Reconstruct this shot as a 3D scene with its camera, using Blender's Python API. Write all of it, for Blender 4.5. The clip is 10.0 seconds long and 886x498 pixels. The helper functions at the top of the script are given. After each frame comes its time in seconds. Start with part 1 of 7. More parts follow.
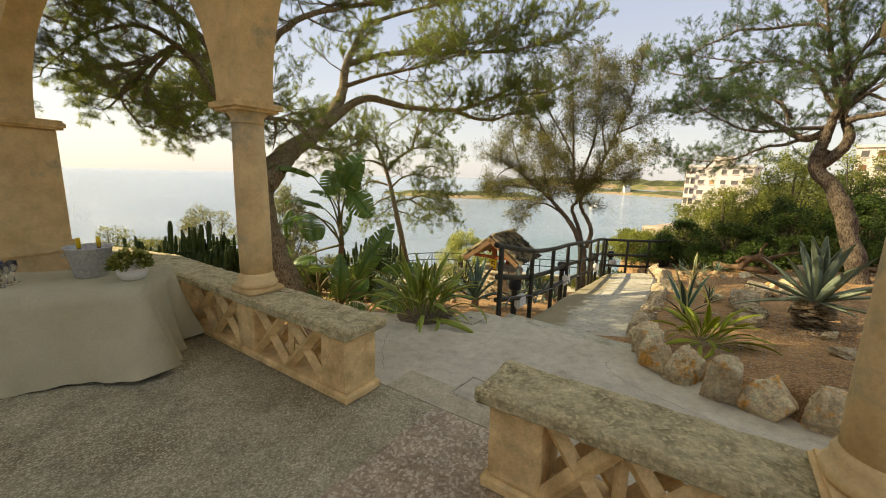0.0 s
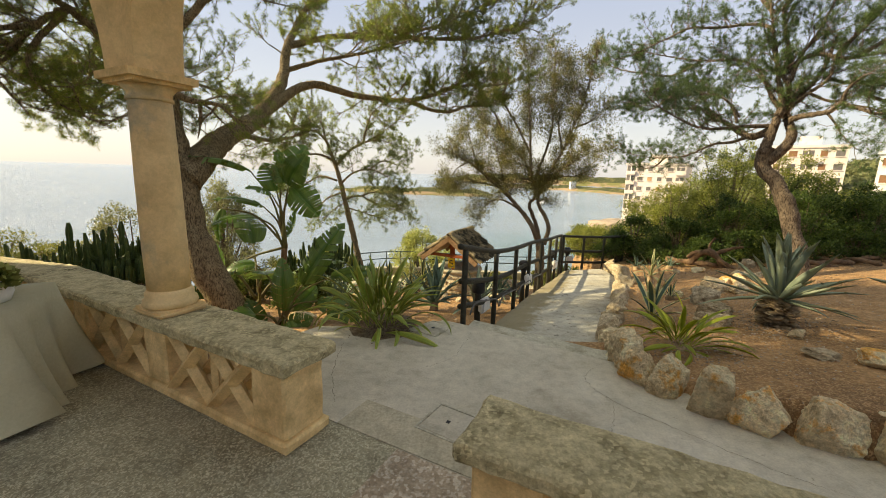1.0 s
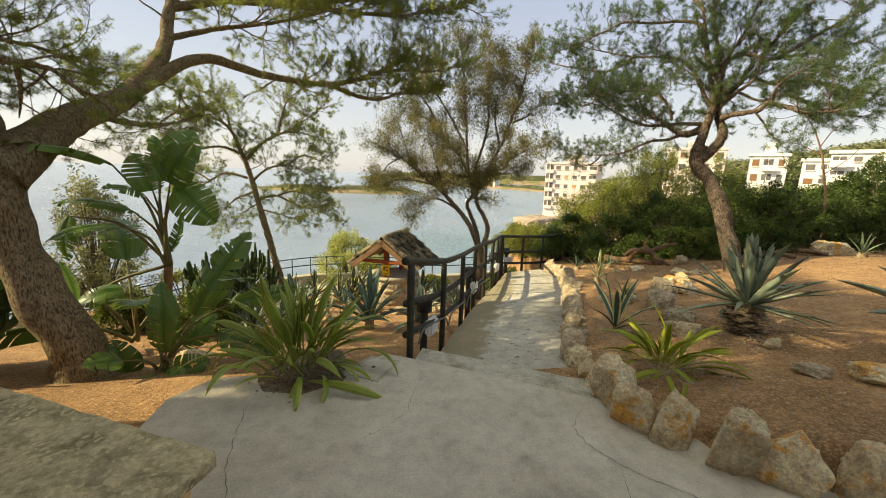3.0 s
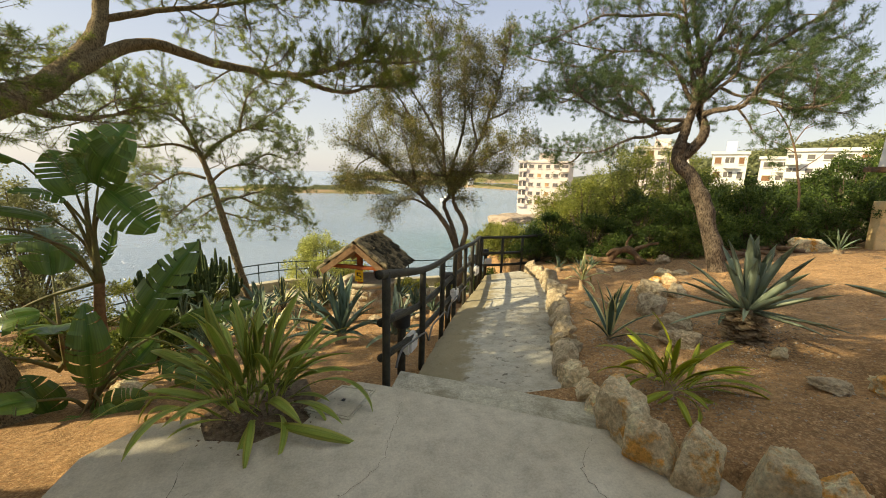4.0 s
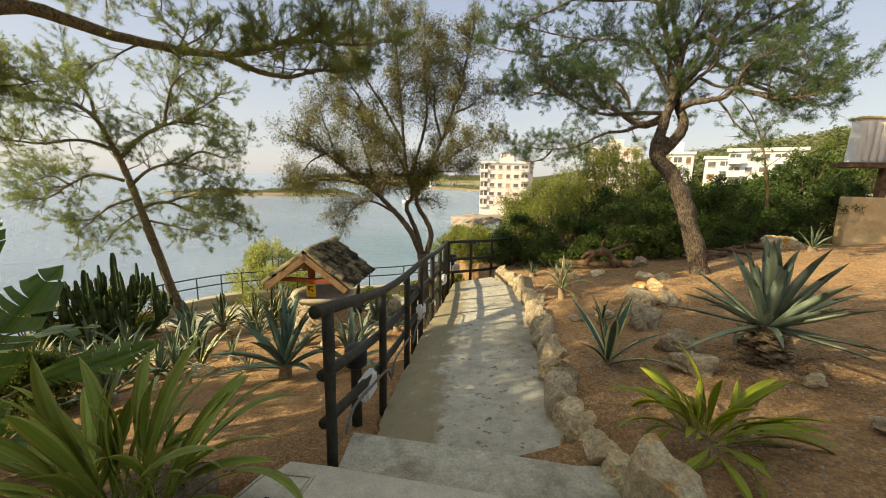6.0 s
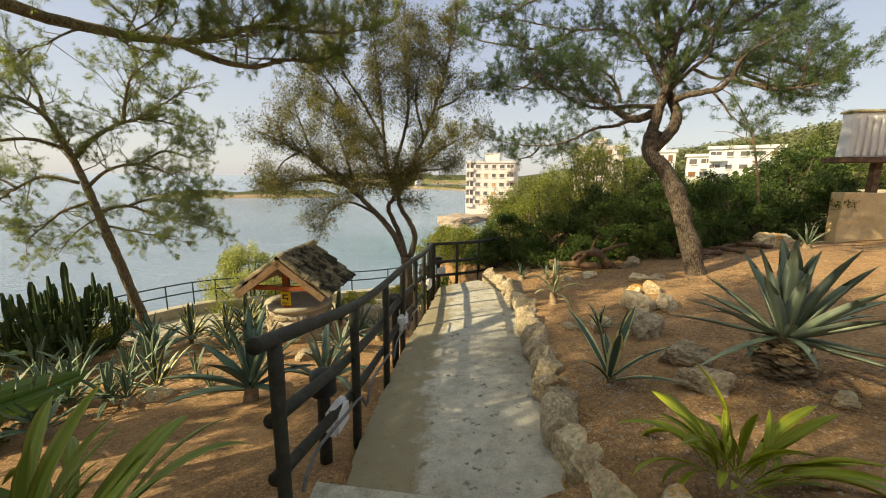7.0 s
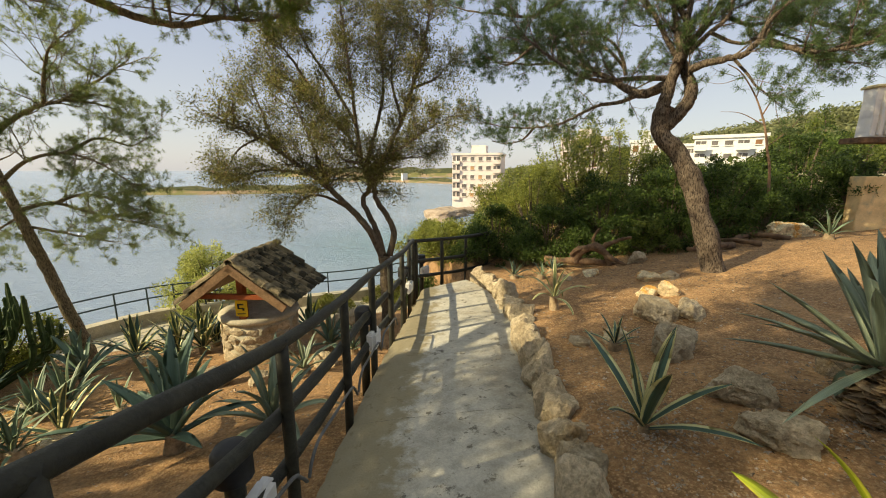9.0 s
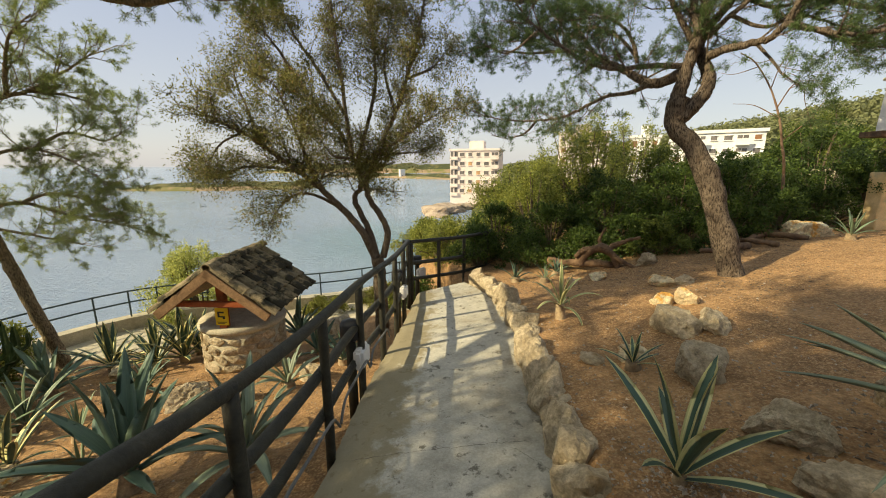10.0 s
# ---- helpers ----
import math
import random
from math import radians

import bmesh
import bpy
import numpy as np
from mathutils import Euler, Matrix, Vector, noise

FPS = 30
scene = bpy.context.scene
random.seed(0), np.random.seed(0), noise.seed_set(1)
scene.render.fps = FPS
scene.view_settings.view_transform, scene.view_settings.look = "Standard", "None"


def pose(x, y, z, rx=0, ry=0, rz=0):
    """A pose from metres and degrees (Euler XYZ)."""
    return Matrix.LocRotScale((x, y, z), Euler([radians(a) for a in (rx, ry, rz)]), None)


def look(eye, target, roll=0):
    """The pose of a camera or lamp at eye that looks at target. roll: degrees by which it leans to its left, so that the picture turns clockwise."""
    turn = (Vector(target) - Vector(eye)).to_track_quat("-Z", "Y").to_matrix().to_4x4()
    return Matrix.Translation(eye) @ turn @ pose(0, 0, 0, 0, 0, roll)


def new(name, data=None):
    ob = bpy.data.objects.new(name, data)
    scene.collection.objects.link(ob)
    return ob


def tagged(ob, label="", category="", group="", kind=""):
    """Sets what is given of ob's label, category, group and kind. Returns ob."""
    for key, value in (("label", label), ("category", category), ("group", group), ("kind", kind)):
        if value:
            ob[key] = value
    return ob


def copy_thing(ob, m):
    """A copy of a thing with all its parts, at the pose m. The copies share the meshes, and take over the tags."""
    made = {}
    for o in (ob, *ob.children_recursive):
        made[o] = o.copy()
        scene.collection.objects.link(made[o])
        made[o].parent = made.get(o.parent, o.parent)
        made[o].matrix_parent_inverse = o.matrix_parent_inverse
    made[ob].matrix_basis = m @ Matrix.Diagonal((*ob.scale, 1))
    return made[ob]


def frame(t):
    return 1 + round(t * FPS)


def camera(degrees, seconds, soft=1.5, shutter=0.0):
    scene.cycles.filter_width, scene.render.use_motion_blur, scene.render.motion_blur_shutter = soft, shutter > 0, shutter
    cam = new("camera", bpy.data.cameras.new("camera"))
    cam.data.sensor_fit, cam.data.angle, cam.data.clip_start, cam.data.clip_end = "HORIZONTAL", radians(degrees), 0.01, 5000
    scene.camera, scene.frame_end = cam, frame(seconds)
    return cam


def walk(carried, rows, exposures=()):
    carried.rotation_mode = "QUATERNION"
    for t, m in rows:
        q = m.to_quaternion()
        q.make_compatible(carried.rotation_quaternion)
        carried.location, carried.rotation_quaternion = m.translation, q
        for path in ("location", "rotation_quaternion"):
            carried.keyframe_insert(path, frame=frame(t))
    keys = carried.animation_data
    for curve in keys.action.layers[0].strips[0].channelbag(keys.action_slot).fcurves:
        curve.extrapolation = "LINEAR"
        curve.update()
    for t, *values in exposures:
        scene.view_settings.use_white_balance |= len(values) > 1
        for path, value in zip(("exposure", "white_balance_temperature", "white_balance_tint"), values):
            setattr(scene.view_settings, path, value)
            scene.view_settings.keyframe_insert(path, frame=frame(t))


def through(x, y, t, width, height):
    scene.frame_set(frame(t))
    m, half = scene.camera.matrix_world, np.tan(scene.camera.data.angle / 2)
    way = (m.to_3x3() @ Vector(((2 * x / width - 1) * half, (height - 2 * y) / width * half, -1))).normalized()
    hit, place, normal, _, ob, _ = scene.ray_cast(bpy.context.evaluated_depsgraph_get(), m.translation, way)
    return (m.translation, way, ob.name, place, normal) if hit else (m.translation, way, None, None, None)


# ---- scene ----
cam = camera(96.8, 10.0, soft=1.0)
EXPOSURES = [(0, 1.85, 8400, 0), (4, 1.74, 8100, -1), (10, 1.55, 7750, -1)]
PATH = [
    (0, (0.326, -0.627, 1.702), (0.112, 1.328, 1.338), 1.5),
    (0.5, (0.264, -0.386, 1.685), (0.171, 1.576, 1.31), 1.8),
    (1, (0.223, -0.12, 1.679), (0.244, 1.844, 1.303), 1.8),
    (1.5, (0.187, 0.119, 1.667), (0.305, 2.08, 1.292), 1.8),
    (2, (0.147, 0.353, 1.654), (0.361, 2.307, 1.28), 1.9),
    (2.5, (0.126, 0.58, 1.65), (0.426, 2.521, 1.277), 2.0),
    (4, (0.192, 1.287, 1.648), (0.693, 3.186, 1.273), 1.7),
    (4.5, (0.219, 1.493, 1.638), (0.761, 3.382, 1.266), 1.5),
    (5, (0.249, 1.701, 1.635), (0.837, 3.576, 1.266), 1.4),
    (5.5, (0.313, 1.904, 1.611), (0.95, 3.764, 1.245), 1.4),
    (7, (0.604, 2.498, 1.577), (1.344, 4.32, 1.214), 0.7),
    (7.5, (0.684, 2.67, 1.531), (1.449, 4.482, 1.168), 0.6),
    (8, (0.808, 2.884, 1.503), (1.593, 4.689, 1.143), 0.4),
    (8.5, (0.924, 3.08, 1.475), (1.716, 4.881, 1.115), 0.1),
    (9, (1.037, 3.308, 1.478), (1.832, 5.101, 1.083), 0.0),
    (9.5, (1.129, 3.503, 1.478), (1.928, 5.29, 1.065), -0.1),
    (10, (1.234, 3.702, 1.485), (2.036, 5.486, 1.07), -0.1),
]
walk(cam, [(t, look(eye, target, roll)) for t, eye, target, roll in PATH], EXPOSURES)

# ---- light ----
SUN_FROM = Vector((-0.84, 0.08, 0.53)).normalized()
world = bpy.data.worlds.new("sky")
scene.world = world
world.use_nodes = True
wn = world.node_tree.nodes
sky = wn.new("ShaderNodeTexSky")
sky.sky_type = "NISHITA"
sky.sun_disc = False
sky.sun_elevation = math.asin(SUN_FROM.z)
sky.sun_rotation = math.atan2(SUN_FROM.x, SUN_FROM.y)
sky.altitude, sky.air_density, sky.dust_density, sky.ozone_density = 0, 1.0, 1.2, 1.0
haze = wn.new("ShaderNodeMix")
haze.data_type = "RGBA"
haze.inputs[0].default_value = 0.86
height = wn.new("ShaderNodeSeparateXYZ")
veil = wn.new("ShaderNodeValToRGB")
for stop, (at, tone) in zip((*veil.color_ramp.elements, veil.color_ramp.elements.new(0.3)), ((0.0, (0.71, 0.71, 0.87)), (0.20, (0.54, 0.59, 0.85)), (0.55, (0.34, 0.44, 0.82)))):
    stop.position, stop.color = at, (*tone, 1)
thick = wn.new("ShaderNodeVectorMath")
thick.operation = "SCALE"
thick.inputs["Scale"].default_value = 3.0
world.node_tree.links.new(wn.new("ShaderNodeTexCoord").outputs["Generated"], height.inputs[0])
world.node_tree.links.new(height.outputs[2], veil.inputs[0])
world.node_tree.links.new(veil.outputs[0], thick.inputs[0])
world.node_tree.links.new(thick.outputs[0], haze.inputs[7])
world.node_tree.links.new(sky.outputs[0], haze.inputs[6])
world.node_tree.links.new(haze.outputs[2], wn["Background"].inputs[0])
wn["Background"].inputs[1].default_value = 0.102
sun = new("sun", bpy.data.lights.new("sun", "SUN"))
sun.data.energy, sun.data.angle, sun.data.color = 2.25, radians(0.6), (1.0, 0.86, 0.67)
sun.matrix_world = look(SUN_FROM * 50, (0, 0, 0))


# ---- materials ----
def nodes_of(name):
    m = bpy.data.materials.new(name)
    m.use_nodes = True
    nt = m.node_tree
    return m, nt, nt.nodes["Principled BSDF"]


def tex_noise(nt, vec, scale, detail=5.0, rough=0.6):
    n = nt.nodes.new("ShaderNodeTexNoise")
    n.inputs["Scale"].default_value, n.inputs["Detail"].default_value, n.inputs["Roughness"].default_value = scale, detail, rough
    nt.links.new(vec, n.inputs["Vector"])
    return n


def ramp(nt, fac, stops):
    r = nt.nodes.new("ShaderNodeValToRGB")
    e = r.color_ramp.elements
    while len(e) < len(stops):
        e.new(0.5)
    for el, (p, c) in zip(e, stops):
        el.position, el.color = p, (*c, 1)
    nt.links.new(fac, r.inputs[0])
    return r


def mix(nt, fac, a, b, kind="MIX"):
    m = nt.nodes.new("ShaderNodeMix")
    m.data_type, m.blend_type = "RGBA", kind
    for slot, v in ((0, fac), (6, a), (7, b)):
        if isinstance(v, (int, float)):
            m.inputs[slot].default_value = v
        elif isinstance(v, tuple):
            m.inputs[slot].default_value = (*v, 1)
        else:
            nt.links.new(v, m.inputs[slot])
    return m.outputs[2]


def surf(name, stops, scale=4.0, rough=0.85, bump=0.3, bump_scale=40.0, stain=None, stain_scale=1.2, stain_at=(0.5, 0.62), vary=0.0, metal=0.0, speck=None, speck_scale=80.0, bump_dist=0.02, island=0.0, grain=0.3, grain_scale=55.0, mottle=0.0, mottle_scale=7.0, pits=None, pits_scale=14.0, pits_at=(0.32, 0.37)):
    """A rough surface: colours by fine noise, stains by a coarse one, specks, relief, and a shift from piece to piece."""
    m, nt, b = nodes_of(name)
    pos = nt.nodes.new("ShaderNodeNewGeometry")
    vec = pos.outputs["Position"]
    n1 = tex_noise(nt, vec, scale)
    col = ramp(nt, n1.outputs["Fac"], stops).outputs[0]
    if stain:
        n2 = tex_noise(nt, vec, stain_scale, 6.0, 0.65)
        f = ramp(nt, n2.outputs["Fac"], [(stain_at[0], (0, 0, 0)), (stain_at[1], (1, 1, 1))])
        col = mix(nt, f.outputs[0], col, stain)
    if speck:
        v = nt.nodes.new("ShaderNodeTexVoronoi")
        v.inputs["Scale"].default_value = speck_scale
        nt.links.new(vec, v.inputs["Vector"])
        f = ramp(nt, v.outputs["Color"], [(0.55, (0, 0, 0)), (0.75, (1, 1, 1))])
        col = mix(nt, f.outputs[0], col, speck)
    if grain:
        n4 = tex_noise(nt, vec, grain_scale, 8.0, 0.75)
        f = ramp(nt, n4.outputs["Fac"], [(0.3, (1 - grain,) * 3), (0.7, (1 + grain,) * 3)])
        col = mix(nt, 1.0, col, f.outputs[0], "MULTIPLY")
    if mottle:
        n5 = tex_noise(nt, vec, mottle_scale, 10.0, 0.72)
        f = ramp(nt, n5.outputs["Fac"], [(0.36, (1 - mottle,) * 3), (0.5, (1, 1, 1)), (0.64, (1 + mottle * 0.7,) * 3)])
        col = mix(nt, 1.0, col, f.outputs[0], "MULTIPLY")
    if pits:
        n6 = tex_noise(nt, vec, pits_scale, 9.0, 0.7)
        f = ramp(nt, n6.outputs["Fac"], [(pits_at[0], (1, 1, 1)), (pits_at[1], (0, 0, 0))])
        col = mix(nt, f.outputs[0], col, pits)
    if vary or island:
        src = pos.outputs["Random Per Island"] if island else nt.nodes.new("ShaderNodeObjectInfo").outputs["Random"]
        h = nt.nodes.new("ShaderNodeHueSaturation")
        k = nt.nodes.new("ShaderNodeMapRange")
        amount = island or vary
        k.inputs[3].default_value, k.inputs[4].default_value = 1 - amount, 1 + amount
        nt.links.new(src, k.inputs[0])
        nt.links.new(k.outputs[0], h.inputs["Value"])
        nt.links.new(col, h.inputs["Color"])
        col = h.outputs[0]
    nt.links.new(col, b.inputs["Base Color"])
    b.inputs["Roughness"].default_value, b.inputs["Metallic"].default_value = rough, metal
    b.inputs["Specular IOR Level"].default_value = 0.35
    if bump:
        n3 = tex_noise(nt, vec, bump_scale, 8.0, 0.7)
        bp = nt.nodes.new("ShaderNodeBump")
        bp.inputs["Strength"].default_value, bp.inputs["Distance"].default_value = bump, bump_dist
        nt.links.new(n3.outputs["Fac"], bp.inputs["Height"])
        nt.links.new(bp.outputs[0], b.inputs["Normal"])
    return m


def leafy(name, dark, light, rough=0.5, through=0.35, dry=None, dry_share=0.0):
    """Foliage: each leaf its own shade, with light coming through."""
    m, nt, b = nodes_of(name)
    g = nt.nodes.new("ShaderNodeNewGeometry")
    stops = [(0.0, dark), (1.0 - dry_share, light)]
    if dry:
        stops = [(0.0, dark), (0.97 - dry_share, light), (1.0 - dry_share, dry)]
    r = ramp(nt, g.outputs["Random Per Island"], stops)
    n = tex_noise(nt, g.outputs["Position"], 1.7, 3.0)
    k = ramp(nt, n.outputs["Fac"], [(0.35, (0.72, 0.72, 0.72)), (0.65, (1.2, 1.15, 1.0))])
    col = mix(nt, 1.0, r.outputs[0], k.outputs[0], "MULTIPLY")
    nt.links.new(col, b.inputs["Base Color"])
    b.inputs["Roughness"].default_value = rough
    b.inputs["Specular IOR Level"].default_value = 0.2
    t = nt.nodes.new("ShaderNodeBsdfTranslucent")
    nt.links.new(col, t.inputs["Color"])
    s = nt.nodes.new("ShaderNodeMixShader")
    s.inputs[0].default_value = through
    nt.links.new(b.outputs[0], s.inputs[1])
    nt.links.new(t.outputs[0], s.inputs[2])
    nt.links.new(s.outputs[0], nt.nodes["Material Output"].inputs[0])
    return m


def blade(name, middle, edge, margin=0.3, rough=0.45, through=0.15, streak=0.25):
    """A long leaf, whose UV runs across (u) and along (v): a middle colour, paler margins, streaks."""
    m, nt, b = nodes_of(name)
    uv = nt.nodes.new("ShaderNodeTexCoord")
    sep = nt.nodes.new("ShaderNodeSeparateXYZ")
    nt.links.new(uv.outputs["UV"], sep.inputs[0])
    a = nt.nodes.new("ShaderNodeMath")
    a.operation = "SUBTRACT"
    a.inputs[1].default_value = 0.5
    nt.links.new(sep.outputs[0], a.inputs[0])
    c = nt.nodes.new("ShaderNodeMath")
    c.operation = "ABSOLUTE"
    nt.links.new(a.outputs[0], c.inputs[0])
    f = ramp(nt, c.outputs[0], [(0.5 - margin - 0.03, (0, 0, 0)), (0.5 - margin + 0.03, (1, 1, 1))])
    col = mix(nt, f.outputs[0], middle, edge) if margin else mix(nt, 0.0, middle, edge)
    mp = nt.nodes.new("ShaderNodeMapping")
    mp.inputs["Scale"].default_value = (26, 1.5, 1)
    nt.links.new(uv.outputs["UV"], mp.inputs[0])
    n = tex_noise(nt, mp.outputs[0], 1.0, 4.0)
    k = ramp(nt, n.outputs["Fac"], [(0.3, (1 - streak,) * 3), (0.7, (1 + streak,) * 3)])
    col = mix(nt, 1.0, col, k.outputs[0], "MULTIPLY")
    ob = nt.nodes.new("ShaderNodeObjectInfo")
    h = nt.nodes.new("ShaderNodeHueSaturation")
    mr = nt.nodes.new("ShaderNodeMapRange")
    mr.inputs[3].default_value, mr.inputs[4].default_value = 0.75, 1.2
    nt.links.new(ob.outputs["Random"], mr.inputs[0])
    nt.links.new(mr.outputs[0], h.inputs["Value"])
    nt.links.new(col, h.inputs["Color"])
    nt.links.new(h.outputs[0], b.inputs["Base Color"])
    b.inputs["Roughness"].default_value = rough
    b.inputs["Specular IOR Level"].default_value = 0.4
    t = nt.nodes.new("ShaderNodeBsdfTranslucent")
    nt.links.new(h.outputs[0], t.inputs["Color"])
    s = nt.nodes.new("ShaderNodeMixShader")
    s.inputs[0].default_value = through
    nt.links.new(b.outputs[0], s.inputs[1])
    nt.links.new(t.outputs[0], s.inputs[2])
    nt.links.new(s.outputs[0], nt.nodes["Material Output"].inputs[0])
    return m


def bark(name, groove, plate, pale, size=1.0, contrast=0.6):
    """Furrowed bark: long uneven ridges, blotched, with relief."""
    m, nt, b = nodes_of(name)
    g = nt.nodes.new("ShaderNodeNewGeometry")
    mp = nt.nodes.new("ShaderNodeMapping")
    mp.inputs["Scale"].default_value = (1, 1, 0.3)
    nt.links.new(g.outputs["Position"], mp.inputs[0])
    ridge = tex_noise(nt, mp.outputs[0], 34.0 / size, 6.0, 0.65)
    blot = tex_noise(nt, g.outputs["Position"], 7.0 / size, 5.0, 0.7)
    fine = tex_noise(nt, g.outputs["Position"], 60.0 / size, 6.0, 0.7)
    k = ramp(nt, blot.outputs["Fac"], [(0.35, (0, 0, 0)), (0.68, (1, 1, 1))])
    col = mix(nt, k.outputs[0], plate, pale)
    f = ramp(nt, ridge.outputs["Fac"], [(0.38, (contrast,) * 3), (0.54, (0, 0, 0))])
    col = mix(nt, f.outputs[0], col, groove)
    q = ramp(nt, fine.outputs["Fac"], [(0.3, (0.7, 0.7, 0.7)), (0.7, (1.3, 1.3, 1.3))])
    col = mix(nt, 1.0, col, q.outputs[0], "MULTIPLY")
    nt.links.new(col, b.inputs["Base Color"])
    b.inputs["Roughness"].default_value = 0.95
    b.inputs["Specular IOR Level"].default_value = 0.2
    h = nt.nodes.new("ShaderNodeMath")
    h.operation = "MULTIPLY_ADD"
    h.inputs[1].default_value = 0.3
    nt.links.new(fine.outputs["Fac"], h.inputs[0])
    nt.links.new(ridge.outputs["Fac"], h.inputs[2])
    bp = nt.nodes.new("ShaderNodeBump")
    bp.inputs["Strength"].default_value, bp.inputs["Distance"].default_value = 1.0, 0.045
    nt.links.new(h.outputs[0], bp.inputs["Height"])
    nt.links.new(bp.outputs[0], b.inputs["Normal"])
    return m


M = {}
M["plaster"] = surf("ochre_plaster", [(0.3, (0.655, 0.467, 0.230)), (0.7, (0.819, 0.611, 0.323))], 3.0, 0.9, 0.25, 60, (0.458, 0.389, 0.244), 2.2, (0.57, 0.70), grain=0.1, mottle=0.15, mottle_scale=5.0)
M["sandstone"] = surf("ochre_sandstone", [(0.3, (0.645, 0.436, 0.198)), (0.7, (0.836, 0.613, 0.307))], 6.0, 0.9, 0.4, 70, (0.478, 0.365, 0.198), 2.2, (0.55, 0.75), grain=0.16, mottle=0.15, mottle_scale=6.0)
M["coping"] = surf("lichen_stone", [(0.3, (0.302, 0.252, 0.134)), (0.55, (0.529, 0.458, 0.270)), (0.75, (0.706, 0.621, 0.381))], 9.0, 0.95, 0.8, 45, (0.165, 0.135, 0.065), 3.5, (0.56, 0.70), speck=(0.592, 0.516, 0.303), speck_scale=55, mottle=0.25, mottle_scale=16.0)
M["pebble"] = surf("exposed_pebble_floor", [(0.3, (0.240, 0.214, 0.139)), (0.7, (0.408, 0.372, 0.253))], 30.0, 0.8, 0.7, 110, (0.192, 0.168, 0.103), 1.3, (0.5, 0.7), speck=(0.528, 0.492, 0.351), speck_scale=105, bump_dist=0.012, mottle=0.25, mottle_scale=3.0)
M["concrete"] = surf("worn_concrete", [(0.25, (0.423, 0.391, 0.307)), (0.55, (0.538, 0.498, 0.402)), (0.8, (0.646, 0.603, 0.502))], 2.6, 0.85, 0.5, 60, (0.350, 0.313, 0.239), 1.3, (0.52, 0.66), bump_dist=0.012, grain=0.18, grain_scale=70.0, mottle=0.15, mottle_scale=9.0, pits=(0.205, 0.183, 0.139), pits_scale=11.0, pits_at=(0.30, 0.36))
M["path_concrete"] = surf("mossy_path_concrete", [(0.25, (0.367, 0.342, 0.278)), (0.55, (0.475, 0.452, 0.381)), (0.8, (0.583, 0.562, 0.488))], 2.6, 0.85, 0.6, 50, (0.324, 0.292, 0.227), 1.3, (0.52, 0.66), bump_dist=0.014, grain=0.2, grain_scale=60.0, mottle=0.2, mottle_scale=8.0, pits=(0.162, 0.149, 0.119), pits_scale=9.0, pits_at=(0.365, 0.42))


def add_moss(m, colour, reach):
    """Moss and dirt creeping in from the open edge of the path, where u is nought."""
    nt = m.node_tree
    b = nt.nodes["Principled BSDF"]
    old = b.inputs["Base Color"].links[0].from_socket
    uv = nt.nodes.new("ShaderNodeTexCoord")
    sep = nt.nodes.new("ShaderNodeSeparateXYZ")
    nt.links.new(uv.outputs["UV"], sep.inputs[0])
    g = nt.nodes.new("ShaderNodeNewGeometry")
    n = tex_noise(nt, g.outputs["Position"], 3.5, 8.0, 0.7)
    s = nt.nodes.new("ShaderNodeMath")
    s.operation = "MULTIPLY_ADD"
    s.inputs[1].default_value = -0.9
    nt.links.new(n.outputs["Fac"], s.inputs[0])
    up = nt.nodes.new("ShaderNodeMath")
    up.inputs[1].default_value = 0.22
    nt.links.new(sep.outputs[0], up.inputs[0])
    nt.links.new(up.outputs[0], s.inputs[2])
    f = ramp(nt, s.outputs[0], [(0.0, (0.8, 0.8, 0.8)), (reach, (0, 0, 0))])
    nt.links.new(mix(nt, f.outputs[0], old, colour), b.inputs["Base Color"])


add_moss(M["path_concrete"], (0.25, 0.205, 0.11), 0.11)
M["pebble_red"] = surf("reddish_pebble_floor", [(0.3, (0.300, 0.228, 0.156)), (0.7, (0.480, 0.384, 0.276))], 30.0, 0.8, 0.7, 110, (0.240, 0.180, 0.120), 1.3, (0.5, 0.7), speck=(0.600, 0.528, 0.420), speck_scale=60, bump_dist=0.012, mottle=0.25, mottle_scale=3.0)
M["concrete_rough"] = surf("rough_concrete", [(0.25, (0.366, 0.341, 0.265)), (0.55, (0.525, 0.500, 0.398)), (0.8, (0.671, 0.647, 0.520))], 9.0, 0.9, 1.0, 28, (0.305, 0.274, 0.197), 2.5, (0.5, 0.65), bump_dist=0.02)
M["earth"] = surf("red_earth", [(0.25, (0.218, 0.120, 0.052)), (0.55, (0.389, 0.222, 0.100)), (0.8, (0.527, 0.329, 0.165))], 2.5, 0.95, 0.9, 30, (0.258, 0.147, 0.068), 0.7, (0.45, 0.65), speck=(0.459, 0.290, 0.147), speck_scale=85, bump_dist=0.04, grain=0.5, grain_scale=26.0, mottle=0.2, mottle_scale=6.0)
M["rock"] = surf("limestone", [(0.25, (0.446, 0.329, 0.187)), (0.5, (0.744, 0.599, 0.378)), (0.75, (0.860, 0.833, 0.572))], 7.0, 0.92, 0.9, 26, (0.744, 0.394, 0.100), 4.2, (0.54, 0.62), vary=0.15, bump_dist=0.06, grain=0.45, grain_scale=30.0)
M["rock_grey"] = surf("grey_limestone", [(0.25, (0.311, 0.241, 0.149)), (0.5, (0.504, 0.409, 0.275)), (0.75, (0.675, 0.573, 0.407))], 7.0, 0.92, 0.9, 26, (0.386, 0.256, 0.117), 2.5, (0.6, 0.72), vary=0.15, bump_dist=0.06, grain=0.45, grain_scale=30.0)
